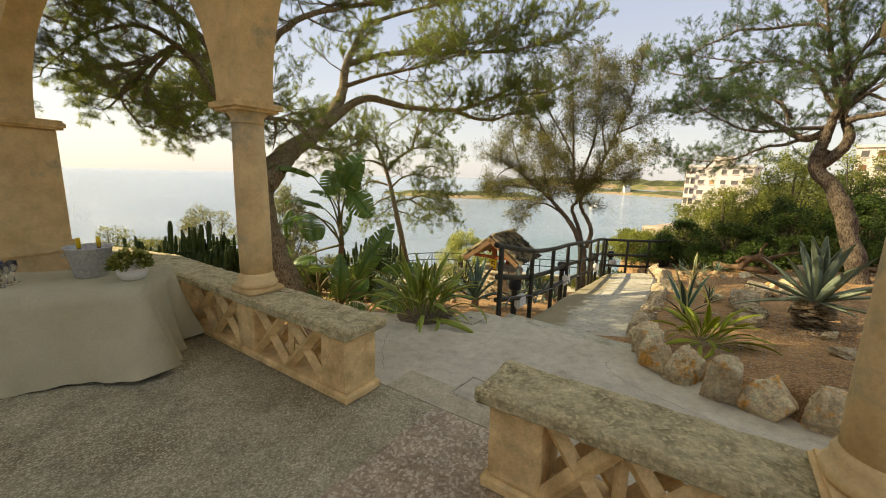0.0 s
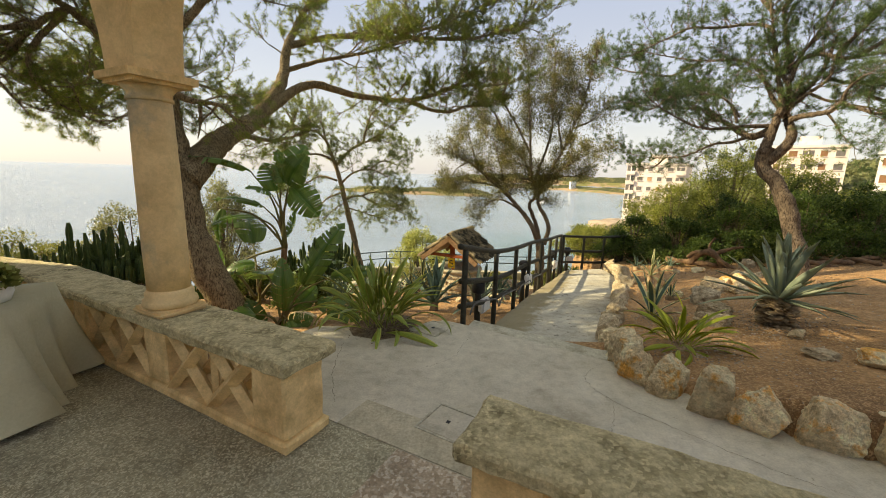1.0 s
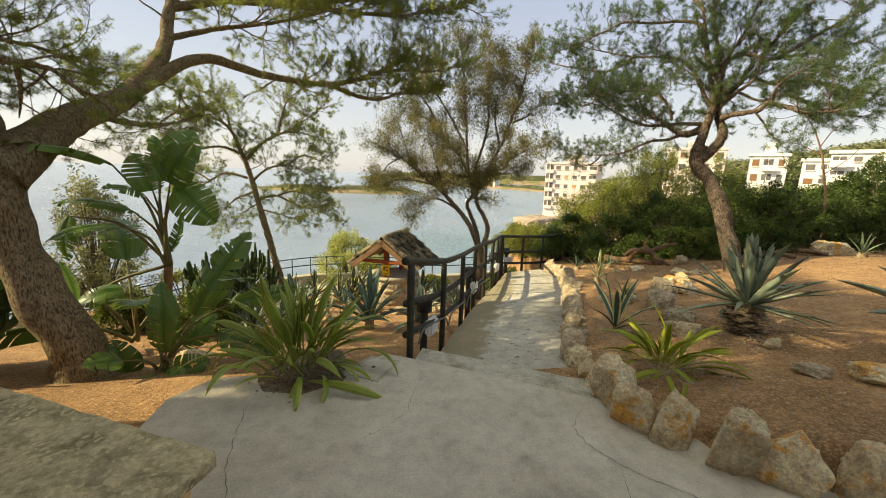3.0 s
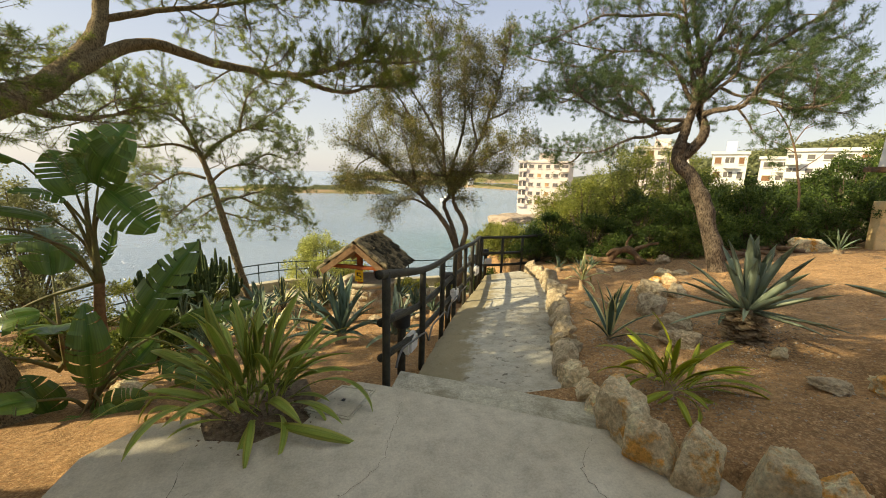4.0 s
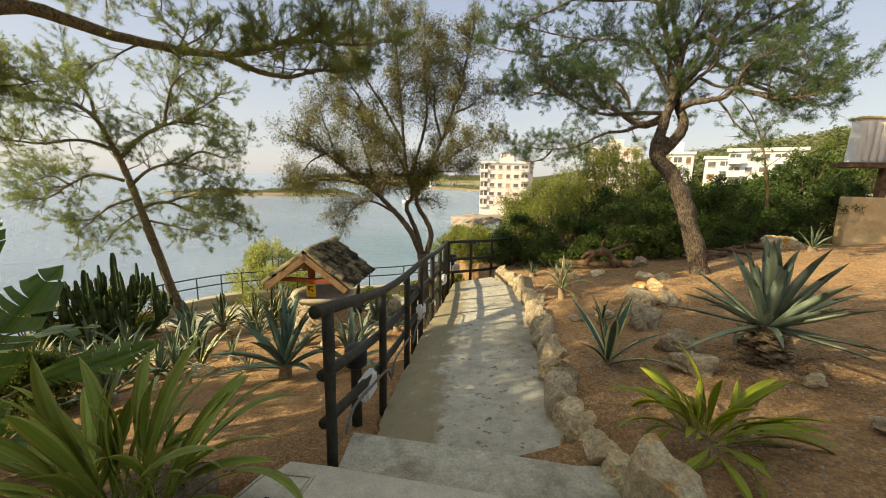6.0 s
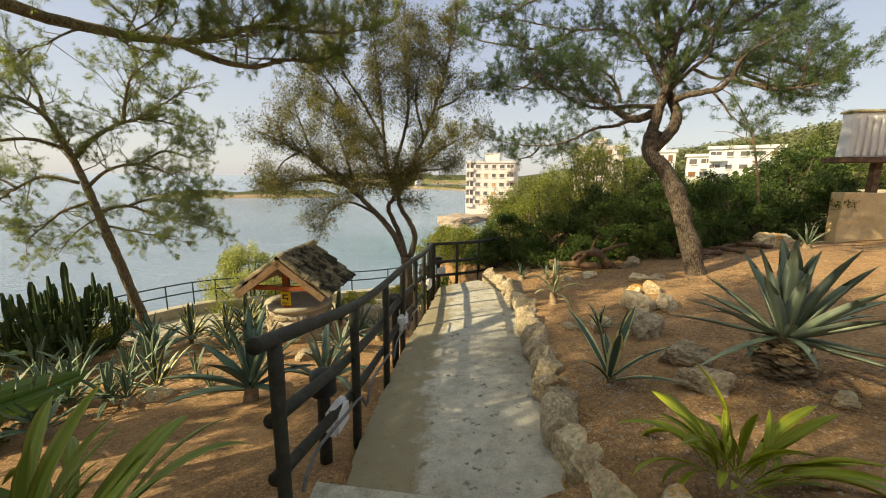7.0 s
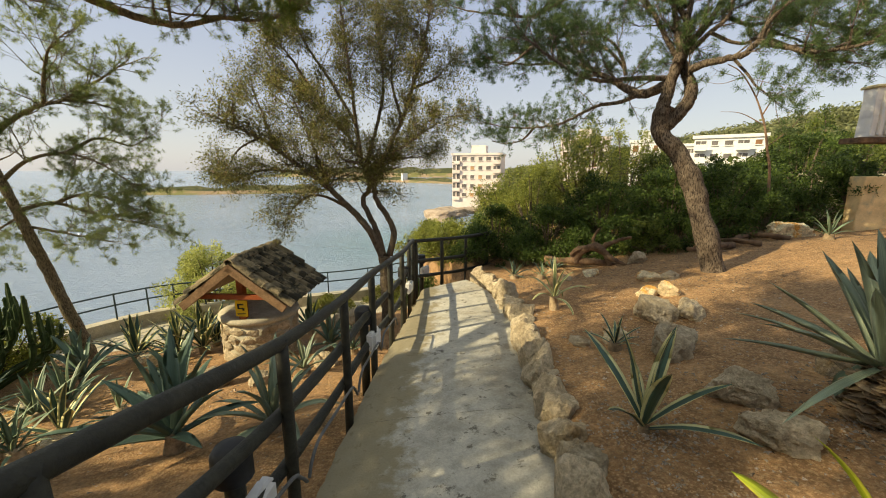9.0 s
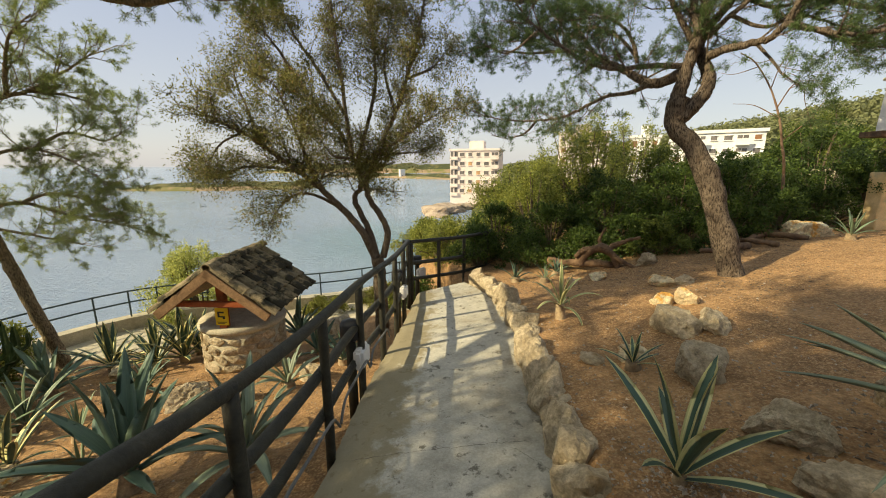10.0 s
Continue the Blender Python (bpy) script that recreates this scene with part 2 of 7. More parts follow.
M["black_wood"] = surf("black_stained_wood", [(0.3, (0.016, 0.016, 0.012)), (0.7, (0.046, 0.044, 0.030))], 12.0, 0.55, 0.4, 50)
M["old_wood"] = surf("weathered_wood", [(0.3, (0.17, 0.10, 0.05)), (0.7, (0.32, 0.20, 0.11))], 12.0, 0.8, 0.4, 50)
M["red_wood"] = surf("red_painted_wood", [(0.3, (0.26, 0.06, 0.02)), (0.7, (0.36, 0.10, 0.035))], 9.0, 0.6, 0.3, 60)
M["tile"] = surf("mossy_roof_tile", [(0.3, (0.15, 0.115, 0.065)), (0.6, (0.28, 0.225, 0.135)), (0.8, (0.42, 0.35, 0.225))], 9.0, 0.92, 0.6, 50, (0.045, 0.04, 0.024), 3.2, (0.46, 0.54), vary=0.35)
M["bark_pine"] = bark("pine_bark", (0.031, 0.022, 0.017), (0.147, 0.109, 0.077), (0.308, 0.245, 0.182), 0.55, 0.95)
M["bark_old"] = bark("old_pine_bark", (0.055, 0.04, 0.024), (0.265, 0.195, 0.115), (0.50, 0.40, 0.245), 0.5, 0.85)
M["bark_olive"] = bark("olive_bark", (0.04, 0.03, 0.02), (0.15, 0.115, 0.075), (0.25, 0.20, 0.145), 0.6)
M["needle"] = leafy("pine_needle", (0.136, 0.200, 0.048), (0.406, 0.462, 0.136), 0.55, 0.6, (0.379, 0.262, 0.123), 0.03)
M["needle_blue"] = leafy("dense_pine_needle", (0.065, 0.116, 0.047), (0.186, 0.265, 0.116), 0.55, 0.45)
M["needle_pale"] = leafy("pale_pine_needle", (0.154, 0.203, 0.060), (0.385, 0.437, 0.170), 0.55, 0.5)
M["olive_leaf"] = leafy("olive_leaf", (0.109, 0.114, 0.038), (0.315, 0.307, 0.119), 0.5, 0.45, (0.304, 0.199, 0.086), 0.04)
M["shrub_leaf"] = leafy("lentisk_leaf", (0.050, 0.081, 0.021), (0.222, 0.268, 0.067), 0.45, 0.38)
# Brighter, yellower copy of the lentisk leaf, with sunlight put into its colour.
M["shrub_sunlit"] = leafy("sun_tinted_shrub_leaf", (0.101, 0.137, 0.030), (0.416, 0.437, 0.117), 0.5, 0.42)
M["shrub_dark"] = leafy("dark_shrub_leaf", (0.026, 0.054, 0.016), (0.129, 0.191, 0.048), 0.45, 0.32)
M["shrub_yellow"] = leafy("yellow_green_leaf", (0.10, 0.13, 0.03), (0.30, 0.30, 0.09), 0.5, 0.4)
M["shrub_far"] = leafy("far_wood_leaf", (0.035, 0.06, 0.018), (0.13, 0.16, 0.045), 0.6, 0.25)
# Paler leaf for the far hill: haze put into the colour.
M["hill_haze_leaf"] = leafy("hill_wood_haze_leaf", (0.13, 0.15, 0.075), (0.23, 0.245, 0.12), 0.7, 0.25)
M["pale_rock"] = surf("pale_shore_rock", [(0.3, (0.36, 0.27, 0.19)), (0.7, (0.52, 0.42, 0.32))], 0.6, 0.95, 0.6, 2.0, (0.25, 0.19, 0.13), 0.4, (0.5, 0.65), bump_dist=0.3)
M["dead_bark"] = surf("dead_bark", [(0.3, (0.16, 0.09, 0.055)), (0.7, (0.30, 0.20, 0.13))], 14.0, 0.9, 0.4, 60)
M["driftwood"] = surf("weathered_driftwood", [(0.3, (0.07, 0.04, 0.025)), (0.7, (0.24, 0.15, 0.085))], 9.0, 0.9, 0.8, 30)
M["tamarisk"] = leafy("tamarisk_leaf", (0.275, 0.324, 0.104), (0.625, 0.648, 0.247), 0.6, 0.4)
M["slope_leaf"] = leafy("grey_green_leaf", (0.16, 0.18, 0.09), (0.36, 0.37, 0.20), 0.6, 0.4)
M["agave_blue"] = blade("blue_agave", (0.24, 0.295, 0.205), (0.335, 0.375, 0.255), 0.06, 0.5)
M["agave_dark"] = blade("dark_agave", (0.12, 0.185, 0.13), (0.17, 0.235, 0.165), 0.08, 0.5)
M["agave_striped"] = blade("striped_agave", (0.055, 0.105, 0.07), (0.68, 0.63, 0.30), 0.21, 0.45)
M["agave_cream"] = blade("cream_agave", (0.30, 0.34, 0.14), (0.66, 0.60, 0.32), 0.2, 0.45)
M["agave_pale"] = blade("pale_agave", (0.16, 0.225, 0.14), (0.27, 0.32, 0.19), 0.08, 0.5)
M["strap"] = blade("strap_leaf", (0.300, 0.385, 0.069), (0.504, 0.529, 0.127), 0.2, 0.4, 0.3)
M["strap_yellow"] = blade("yellow_strap_leaf", (0.34, 0.40, 0.035), (0.50, 0.50, 0.06), 0.2, 0.4, 0.28)
M["palm_leaf"] = blade("banana_leaf", (0.075, 0.16, 0.025), (0.12, 0.20, 0.04), 0.42, 0.3, 0.3, 0.3)
M["palm_stem"] = surf("leaf_stem", [(0.3, (0.12, 0.07, 0.03)), (0.7, (0.17, 0.18, 0.055))], 6.0, 0.6, 0.2, 40)
M["bird_stem"] = surf("red_leaf_stem", [(0.3, (0.13, 0.055, 0.025)), (0.7, (0.26, 0.15, 0.06))], 9.0, 0.7, 0.3, 40)
M["cactus"] = surf("cactus_skin", [(0.3, (0.025, 0.045, 0.014)), (0.7, (0.075, 0.115, 0.032))], 9.0, 0.6, 0.3, 50)
M["dry_leaf"] = surf("dry_leaf", [(0.3, (0.17, 0.115, 0.065)), (0.7, (0.42, 0.32, 0.20))], 14.0, 0.9, 0.3, 50, vary=0.35)
M["linen"] = surf("linen_cloth", [(0.3, (0.46, 0.425, 0.285)), (0.7, (0.54, 0.505, 0.348))], 4.0, 0.95, 0.15, 300, bump_dist=0.004, grain=0.08)
M["galvanized"] = surf("galvanized_metal", [(0.3, (0.42, 0.43, 0.44)), (0.7, (0.62, 0.63, 0.64))], 30.0, 0.45, 0.1, 60, metal=0.35)
M["white_paint"] = surf("white_paint", [(0.3, (0.70, 0.69, 0.66)), (0.7, (0.80, 0.79, 0.76))], 6.0, 0.5, 0.1, 60, grain=0.08)
M["facade"] = surf("cream_facade", [(0.3, (0.761, 0.652, 0.582)), (0.7, (0.829, 0.726, 0.658))], 0.8, 0.9, 0.0, 10, (0.604, 0.503, 0.429), 0.25, (0.55, 0.75), grain=0.08)
M["facade_white"] = surf("white_facade", [(0.3, (0.72, 0.70, 0.66)), (0.7, (0.82, 0.80, 0.76))], 0.8, 0.9, 0.0, 10, (0.60, 0.57, 0.52), 0.25, (0.55, 0.75), grain=0.08)
M["dark_glass"] = surf("dark_window", [(0.3, (0.11, 0.10, 0.095)), (0.7, (0.19, 0.175, 0.165))], 1.0, 0.2, 0.0, grain=0.08)
M["shutter"] = surf("brown_shutter", [(0.3, (0.20, 0.10, 0.05)), (0.7, (0.27, 0.14, 0.07))], 3.0, 0.7, 0.0, grain=0.08)
M["awning"] = surf("tan_shutter", [(0.3, (0.46, 0.27, 0.13)), (0.7, (0.55, 0.34, 0.18))], 3.0, 0.7, 0.0, grain=0.08)
M["far_land"] = surf("far_shore", [(0.3, (0.255, 0.180, 0.104)), (0.6, (0.323, 0.238, 0.144))], 0.15, 0.95, 0.0, 1, (0.170, 0.164, 0.056), 0.05, (0.45, 0.55), grain=0.08)
M["far_green"] = surf("far_scrub", [(0.3, (0.035, 0.048, 0.019)), (0.7, (0.084, 0.088, 0.034))], 0.4, 0.95, 0.4, 1.5, (0.133, 0.122, 0.045), 0.1, (0.5, 0.6), bump_dist=1.0, grain=0.08)
M["paving"] = surf("pale_paving", [(0.3, (0.40, 0.355, 0.257)), (0.7, (0.52, 0.47, 0.347))], 2.0, 0.9, 0.2, 40, mottle=0.2)
M["yellow"] = surf("yellow_sign", [(0.3, (0.66, 0.44, 0.02)), (0.7, (0.74, 0.52, 0.04))], 8.0, 0.5, 0.0, grain=0.08)
M["black"] = surf("black_plastic", [(0.3, (0.012, 0.012, 0.013)), (0.7, (0.025, 0.025, 0.027))], 9.0, 0.5, 0.1, 60)
M["crack_dirt"] = surf("crack_dirt", [(0.3, (0.09, 0.08, 0.065)), (0.7, (0.17, 0.155, 0.125))], 20.0, 0.95, 0.0)
M["grey_plastic"] = surf("grey_plastic", [(0.3, (0.09, 0.09, 0.085)), (0.7, (0.15, 0.15, 0.145))], 9.0, 0.5, 0.1, 60)
M["rail_metal"] = surf("green_rail_paint", [(0.3, (0.03, 0.055, 0.06)), (0.7, (0.05, 0.08, 0.09))], 6.0, 0.5, 0.0)
M["gravel"] = surf("bark_mulch", [(0.3, (0.09, 0.06, 0.035)), (0.7, (0.26, 0.20, 0.14))], 30.0, 0.95, 0.3, 60, island=0.45)
M["pebble_stone"] = surf("small_stones", [(0.3, (0.25, 0.19, 0.13)), (0.7, (0.46, 0.39, 0.31))], 12.0, 0.9, 0.3, 60, island=0.4)


def water_material():
    m, nt, b = nodes_of("sea_water")
    g = nt.nodes.new("ShaderNodeNewGeometry")
    n = tex_noise(nt, g.outputs["Position"], 0.035, 3.0)
    sep = nt.nodes.new("ShaderNodeSeparateXYZ")
    nt.links.new(g.outputs["Position"], sep.inputs[0])
    r = ramp(nt, n.outputs["Fac"], [(0.35, (0.25, 0.335, 0.445)), (0.6, (0.30, 0.385, 0.495))])
    nearshore = nt.nodes.new("ShaderNodeVectorMath")
    nearshore.operation = "DISTANCE"
    nearshore.inputs[1].default_value = (24, 56, -9)
    nt.links.new(g.outputs["Position"], nearshore.inputs[0])
    mr = nt.nodes.new("ShaderNodeMapRange")
    mr.inputs[1].default_value, mr.inputs[2].default_value, mr.inputs[3].default_value, mr.inputs[4].default_value = 4, 26, 0.5, 0
    nt.links.new(nearshore.outputs["Value"], mr.inputs[0])
    nt.links.new(mix(nt, mr.outputs[0], r.outputs[0], (0.05, 0.20, 0.20)), b.inputs["Base Color"])
    b.inputs["Roughness"].default_value = 0.12
    b.inputs["IOR"].default_value = 1.33
    b.inputs["Specular IOR Level"].default_value = 0.28
    mp = nt.nodes.new("ShaderNodeMapping")
    mp.inputs["Scale"].default_value = (0.6, 1.5, 1)
    nt.links.new(g.outputs["Position"], mp.inputs[0])
    a = tex_noise(nt, mp.outputs[0], 1.5, 6.0, 0.65)
    bp = nt.nodes.new("ShaderNodeBump")
    bp.inputs["Strength"].default_value, bp.inputs["Distance"].default_value = 1.0, 0.55
    nt.links.new(a.outputs["Fac"], bp.inputs["Height"])
    nt.links.new(bp.outputs[0], b.inputs["Normal"])
    return m


M["sea"] = water_material()


# ---- mesh helpers ----
def mesh_of(name, verts, faces, mat, uvs=None, smooth=False):
    me = bpy.data.meshes.new(name)
    me.from_pydata([tuple(map(float, v)) for v in verts], [], faces)
    if uvs is not None:
        lay = me.uv_layers.new(name="UVMap")
        flat = np.array([uvs[i] for f in faces for i in f], np.float32).ravel()
        lay.data.foreach_set("uv", flat)
    me.materials.append(mat)
    if smooth:
        me.polygons.foreach_set("use_smooth", [True] * len(me.polygons))
    me.update()
    return me


def part(name, me, parent=None, label="", at=None):
    """One mesh object under a thing or under a part."""
    ob = new(name, me)
    if parent is not None:
        ob.parent = parent
    if at is not None:
        ob.matrix_basis = at
    return tagged(ob, label)


def thing(name, label, category, at=None, group="", kind=""):
    ob = new(name)
    ob.empty_display_size = 0.1
    if at is not None:
        ob.matrix_basis = at
    return tagged(ob, label, category, group, kind)


def solid(name, me, label, category, at=None, group="", kind=""):
    return tagged(part(name, me, None, label, at), category=category, group=group, kind=kind)


def bm_mesh(name, bm, mat, smooth=False):
    me = bpy.data.meshes.new(name)
    bm.normal_update()
    bm.to_mesh(me)
    bm.free()
    me.materials.append(mat)
    if smooth:
        me.polygons.foreach_set("use_smooth", [True] * len(me.polygons))
    return me


def box(name, lo, hi, mat, bevel=0.0, m=None):
    bm = bmesh.new()
    c = [(a + b) / 2 for a, b in zip(lo, hi)]
    s = [abs(b - a) for a, b in zip(lo, hi)]
    bmesh.ops.create_cube(bm, size=1, matrix=Matrix.Translation(c) @ Matrix.Diagonal((*s, 1)))
    if bevel:
        bmesh.ops.bevel(bm, geom=bm.edges[:], offset=bevel, segments=2, affect="EDGES")
    if m is not None:
        bm.transform(m)
    return bm_mesh(name, bm, mat)


def rough_slab(name, lo, hi, mat, step=0.06, amp=0.012, seed=0):
    """A slab with worn, uneven edges and faces."""
    bm = bmesh.new()
    c = [(a + b) / 2 for a, b in zip(lo, hi)]
    s = [abs(b - a) for a, b in zip(lo, hi)]
    bmesh.ops.create_cube(bm, size=1, matrix=Matrix.Translation(c) @ Matrix.Diagonal((*s, 1)))
    bmesh.ops.bevel(bm, geom=bm.edges[:], offset=min(min(s) * 0.22, 0.016), segments=1, affect="EDGES")
    for axis in range(3):
        n = int(s[axis] / step)
        for k in range(1, n):
            p = [0, 0, 0]
            p[axis] = lo[axis] + s[axis] * k / n
            no = [0, 0, 0]
            no[axis] = 1
            bmesh.ops.bisect_plane(bm, geom=bm.verts[:] + bm.edges[:] + bm.faces[:], plane_co=p, plane_no=no)
    for v in bm.verts:
        q = v.co * 9 + Vector((seed * 7.1, 0, 0))
        v.co += Vector((noise.noise(q), noise.noise(q + Vector((40, 0, 0))), noise.noise(q + Vector((0, 40, 0))) * 0.6)) * amp
        q = v.co * 28
        v.co += Vector((noise.noise(q), noise.noise(q + Vector((40, 0, 0))), noise.noise(q + Vector((0, 40, 0))) * 0.5)) * amp * 0.6
    return bm_mesh(name, bm, mat)


def smooth_line(pts, per=6):
    """Catmull-Rom through the points."""
    p = [Vector(q) for q in pts]
    p = [p[0] * 2 - p[1]] + p + [p[-1] * 2 - p[-2]]
    out = []
    for i in range(1, len(p) - 2):
        for k in range(per):
            t = k / per
            a, b, c, d = p[i - 1], p[i], p[i + 1], p[i + 2]
            out.append(0.5 * (2 * b + (c - a) * t + (2 * a - 5 * b + 4 * c - d) * t * t + (3 * b - a - 3 * c + d) * t ** 3))
    return out + [p[-2]]


def tube_data(pts, radii, sides=8, wobble=0.0, seed=0.0):
    """Verts and faces of a closed tube along points."""
    verts, faces = [], []
    a = None
    n = len(pts)
    for i, p in enumerate(pts):
        d = (pts[min(i + 1, n - 1)] - pts[max(i - 1, 0)]).normalized()
        if a is None:
            a = d.cross(Vector((0, 0, 1)) if abs(d.z) < 0.9 else Vector((1, 0, 0)))
        else:
            a = a - d * a.dot(d)
        a.normalize()
        b = d.cross(a)
        for k in range(sides):
            w = 2 * math.pi * k / sides
            o = a * math.cos(w) + b * math.sin(w)
            r = radii[i]
            if wobble:
                r *= 1 + wobble * noise.noise((p + o * r) * (1.2 / max(r, 0.02)) * 0.35 + Vector((seed, 0, 0)))
            verts.append(p + o * r)
    for i in range(n - 1):
        for k in range(sides):
            k2 = (k + 1) % sides
            faces.append((i * sides + k, i * sides + k2, (i + 1) * sides + k2, (i + 1) * sides + k))
    faces.append(tuple(range(sides))[::-1])
    faces.append(tuple((n - 1) * sides + k for k in range(sides)))
    return verts, faces


def tube(name, pts, r0, r1, mat, sides=8, per=5, wobble=0.0, seed=0.0, power=1.0):
    line = smooth_line(pts, per) if per > 1 else [Vector(p) for p in pts]
    n = len(line)
    v, f = tube_data(line, [r0 + (r1 - r0) * (i / (n - 1)) ** power for i in range(n)], sides, wobble, seed)
    return mesh_of(name, v, f, mat, smooth=sides > 5)


def lathe(name, profile, mat, sides=24, smooth=True):
    """A turned body from (radius, height) pairs."""
    verts, faces = [], []
    for r, z in profile:
        for k in range(sides):
            w = 2 * math.pi * k / sides
            verts.append((r * math.cos(w), r * math.sin(w), z))
    for i in range(len(profile) - 1):
        for k in range(sides):
            k2 = (k + 1) % sides
            faces.append((i * sides + k, i * sides + k2, (i + 1) * sides + k2, (i + 1) * sides + k))
    faces.append(tuple(range(sides))[::-1])
    faces.append(tuple((len(profile) - 1) * sides + k for k in range(sides)))
    me = mesh_of(name, verts, faces, mat, smooth=smooth)
    return me


def joined(name, chunks, mat, smooth=False):
    verts, faces, n = [], [], 0
    for v, f in chunks:
        verts.extend(v)
        faces.extend([tuple(i + n for i in q) for q in f])
        n += len(v)
    return mesh_of(name, verts, faces, mat, smooth=smooth)


def quick_mesh(name, co, tris_per, mat):
    """Loose triangles or quads: co is (n, tris_per, 3)."""
    n, k = co.shape[:2]
    me = bpy.data.meshes.new(name)
    me.vertices.add(n * k)
    me.vertices.foreach_set("co", co.astype(np.float32).ravel())
    me.loops.add(n * k)
    me.loops.foreach_set("vertex_index", np.arange(n * k, dtype=np.int32))
    me.polygons.add(n)
    me.polygons.foreach_set("loop_start", np.arange(0, n * k, k, dtype=np.int32))
    me.polygons.foreach_set("loop_total", np.full(n, k, np.int32))
    me.materials.append(mat)
    me.update()
    me.validate()
    return me


def unit(v):
    return v / np.maximum(np.linalg.norm(v, axis=-1, keepdims=True), 1e-9)


def needles(rng, at, along, count, length, width, spread=1.0):
    """Tufts of thin needles at points, leaning along given ways."""
    n = len(at)
    base = np.repeat(at, count, 0)
    d = unit(np.repeat(unit(along), count, 0) * 0.75 + rng.normal(size=(n * count, 3)) * 0.6 * spread)
    side = unit(np.cross(d, rng.normal(size=d.shape))) * width
    ln = length * rng.uniform(0.6, 1.2, (n * count, 1))
    base = base + d * 0.01
    return np.stack([base - side * 0.5, base + side * 0.5, base + d * ln], 1)


def leaves(rng, at, along, length, width, spread=1.0):
    """A kite-shaped leaf at each point."""
    d = unit(unit(along) + rng.normal(size=at.shape) * spread)
    s = unit(np.cross(d, rng.normal(size=at.shape)))
    ln = length * rng.uniform(0.6, 1.3, (len(at), 1))
    w = width * rng.uniform(0.7, 1.3, (len(at), 1))
    return np.stack([at, at + d * ln * 0.45 + s * w * 0.5, at + d * ln, at + d * ln * 0.45 - s * w * 0.5], 1)


# ---- ground ----
RAMP = (0.046, -0.0863, -0.026)


def ramp_z(x, y):
    return RAMP[0] * x + RAMP[1] * y + RAMP[2]


def step01(a, b, v):
    t = min(1.0, max(0.0, (v - a) / (b - a)))
    return t * t * (3 - 2 * t)


LEFT_EDGE = [(0.72, 4.42), (1.07, 5.3), (1.56, 6.27), (1.93, 7.02), (2.38, 7.8), (2.84, 8.6), (3.6, 10.05)]
RIGHT_EDGE = [(2.02, 3.85), (2.45, 4.75), (2.86, 5.55), (3.11, 6.1), (3.58, 6.95), (3.96, 7.75), (4.35, 9.1), (4.5, 10.2)]
BORDER = [(3.45, 1.75), (2.85, 2.12), (2.42, 2.52), (2.1, 2.88), (1.98, 3.15), (2.06, 3.62), (2.2, 4.1), (2.55, 4.85), (2.97, 5.6), (3.25, 6.2), (3.68, 6.95), (4.05, 7.7), (4.5, 9.0), (4.7, 10.1)]


def x_on(line, y):
    if y <= line[0][1]:
        return line[0][0]
    for (x0, y0), (x1, y1) in zip(line, line[1:]):
        if y <= y1:
            return x0 + (x1 - x0) * (y - y0) / (y1 - y0)
    return line[-1][0]


def border_side(x, y):
    """Signed distance from the stone border: over nought on the bed's side."""
    best, sign = 1e9, 1
    for (x0, y0), (x1, y1) in zip(BORDER, BORDER[1:]):
        dx, dy = x1 - x0, y1 - y0
        t = min(1, max(0, ((x - x0) * dx + (y - y0) * dy) / (dx * dx + dy * dy)))
        d = math.hypot(x - x0 - t * dx, y - y0 - t * dy)
        if d < best:
            best, sign = d, 1 if (x - x0) * dy - (y - y0) * dx > 0 else -1
    return best * sign


def coast_z(x, y):
    d = (x - 17) * 0.85 - (y - 40) * 0.527 if y > 40 else (x - 17) * 0.951 - (y - 40) * 0.308
    if d < 0:
        return -9.3 + 0.45 * d
    z = -9.3 + 3.2 * step01(0, 6, d) + 0.105 * d + 0.035 * max(0, d - 60)
    z += 7.5 * step01(80, 210, math.hypot(x, y)) * (1 - math.exp(-d / 38))
    return z + 0.02 * d * noise.noise((x * 0.03, y * 0.03, 3.0))


def ground_z(x, y):
    bed = 0.1126 * min(x, 9) - 0.1288 * y + 0.1733 + 0.03 * max(0, min(x, 14) - 9) + 0.012 * noise.noise((x * 2.3, y * 2.3, 0)) + 0.03 * noise.noise((x * 0.9, y * 0.9, 5))
    low = 0.62 - 0.21 * max(y, 3.0) + 0.02 * noise.noise((x * 2.0, y * 2.0, 9)) + 0.04 * noise.noise((x * 0.7, y * 0.7, 2))
    if y > 12.2:
        low = -1.95 - 0.25 * step01(12.2, 13, y)
    k = step01(-0.05, 0.08, border_side(x, y)) if x < 12 else 1.0
    z = low + (bed - low) * k
    on_path = x_on(LEFT_EDGE, y) - 0.05 < x < x_on(RIGHT_EDGE, y) + 0.3 and y > 3.9 and k < 0.5
    if on_path or (y < 4.6 and k < 0.5 and -1.3 < x):
        z = min(z, ramp_z(x, y) - 0.12) if y > 4 else -0.12
    if y < 3.9 and x < -1.0:
        z = min(-0.1, z)
    edge = max(8.6, 14.1 + 1.05 * (x + 2)) if x < -2 else 14.1 if x < 3 else 14.1 + 0.5 * min(x - 3, 20)
    z -= 1.6 * max(0, y - edge) + 1.2 * max(0, -12 - x)
    z -= 0.25 * max(0, math.hypot(x - 6, y - 6) - 18)
    return max(z, coast_z(x, y), -16)


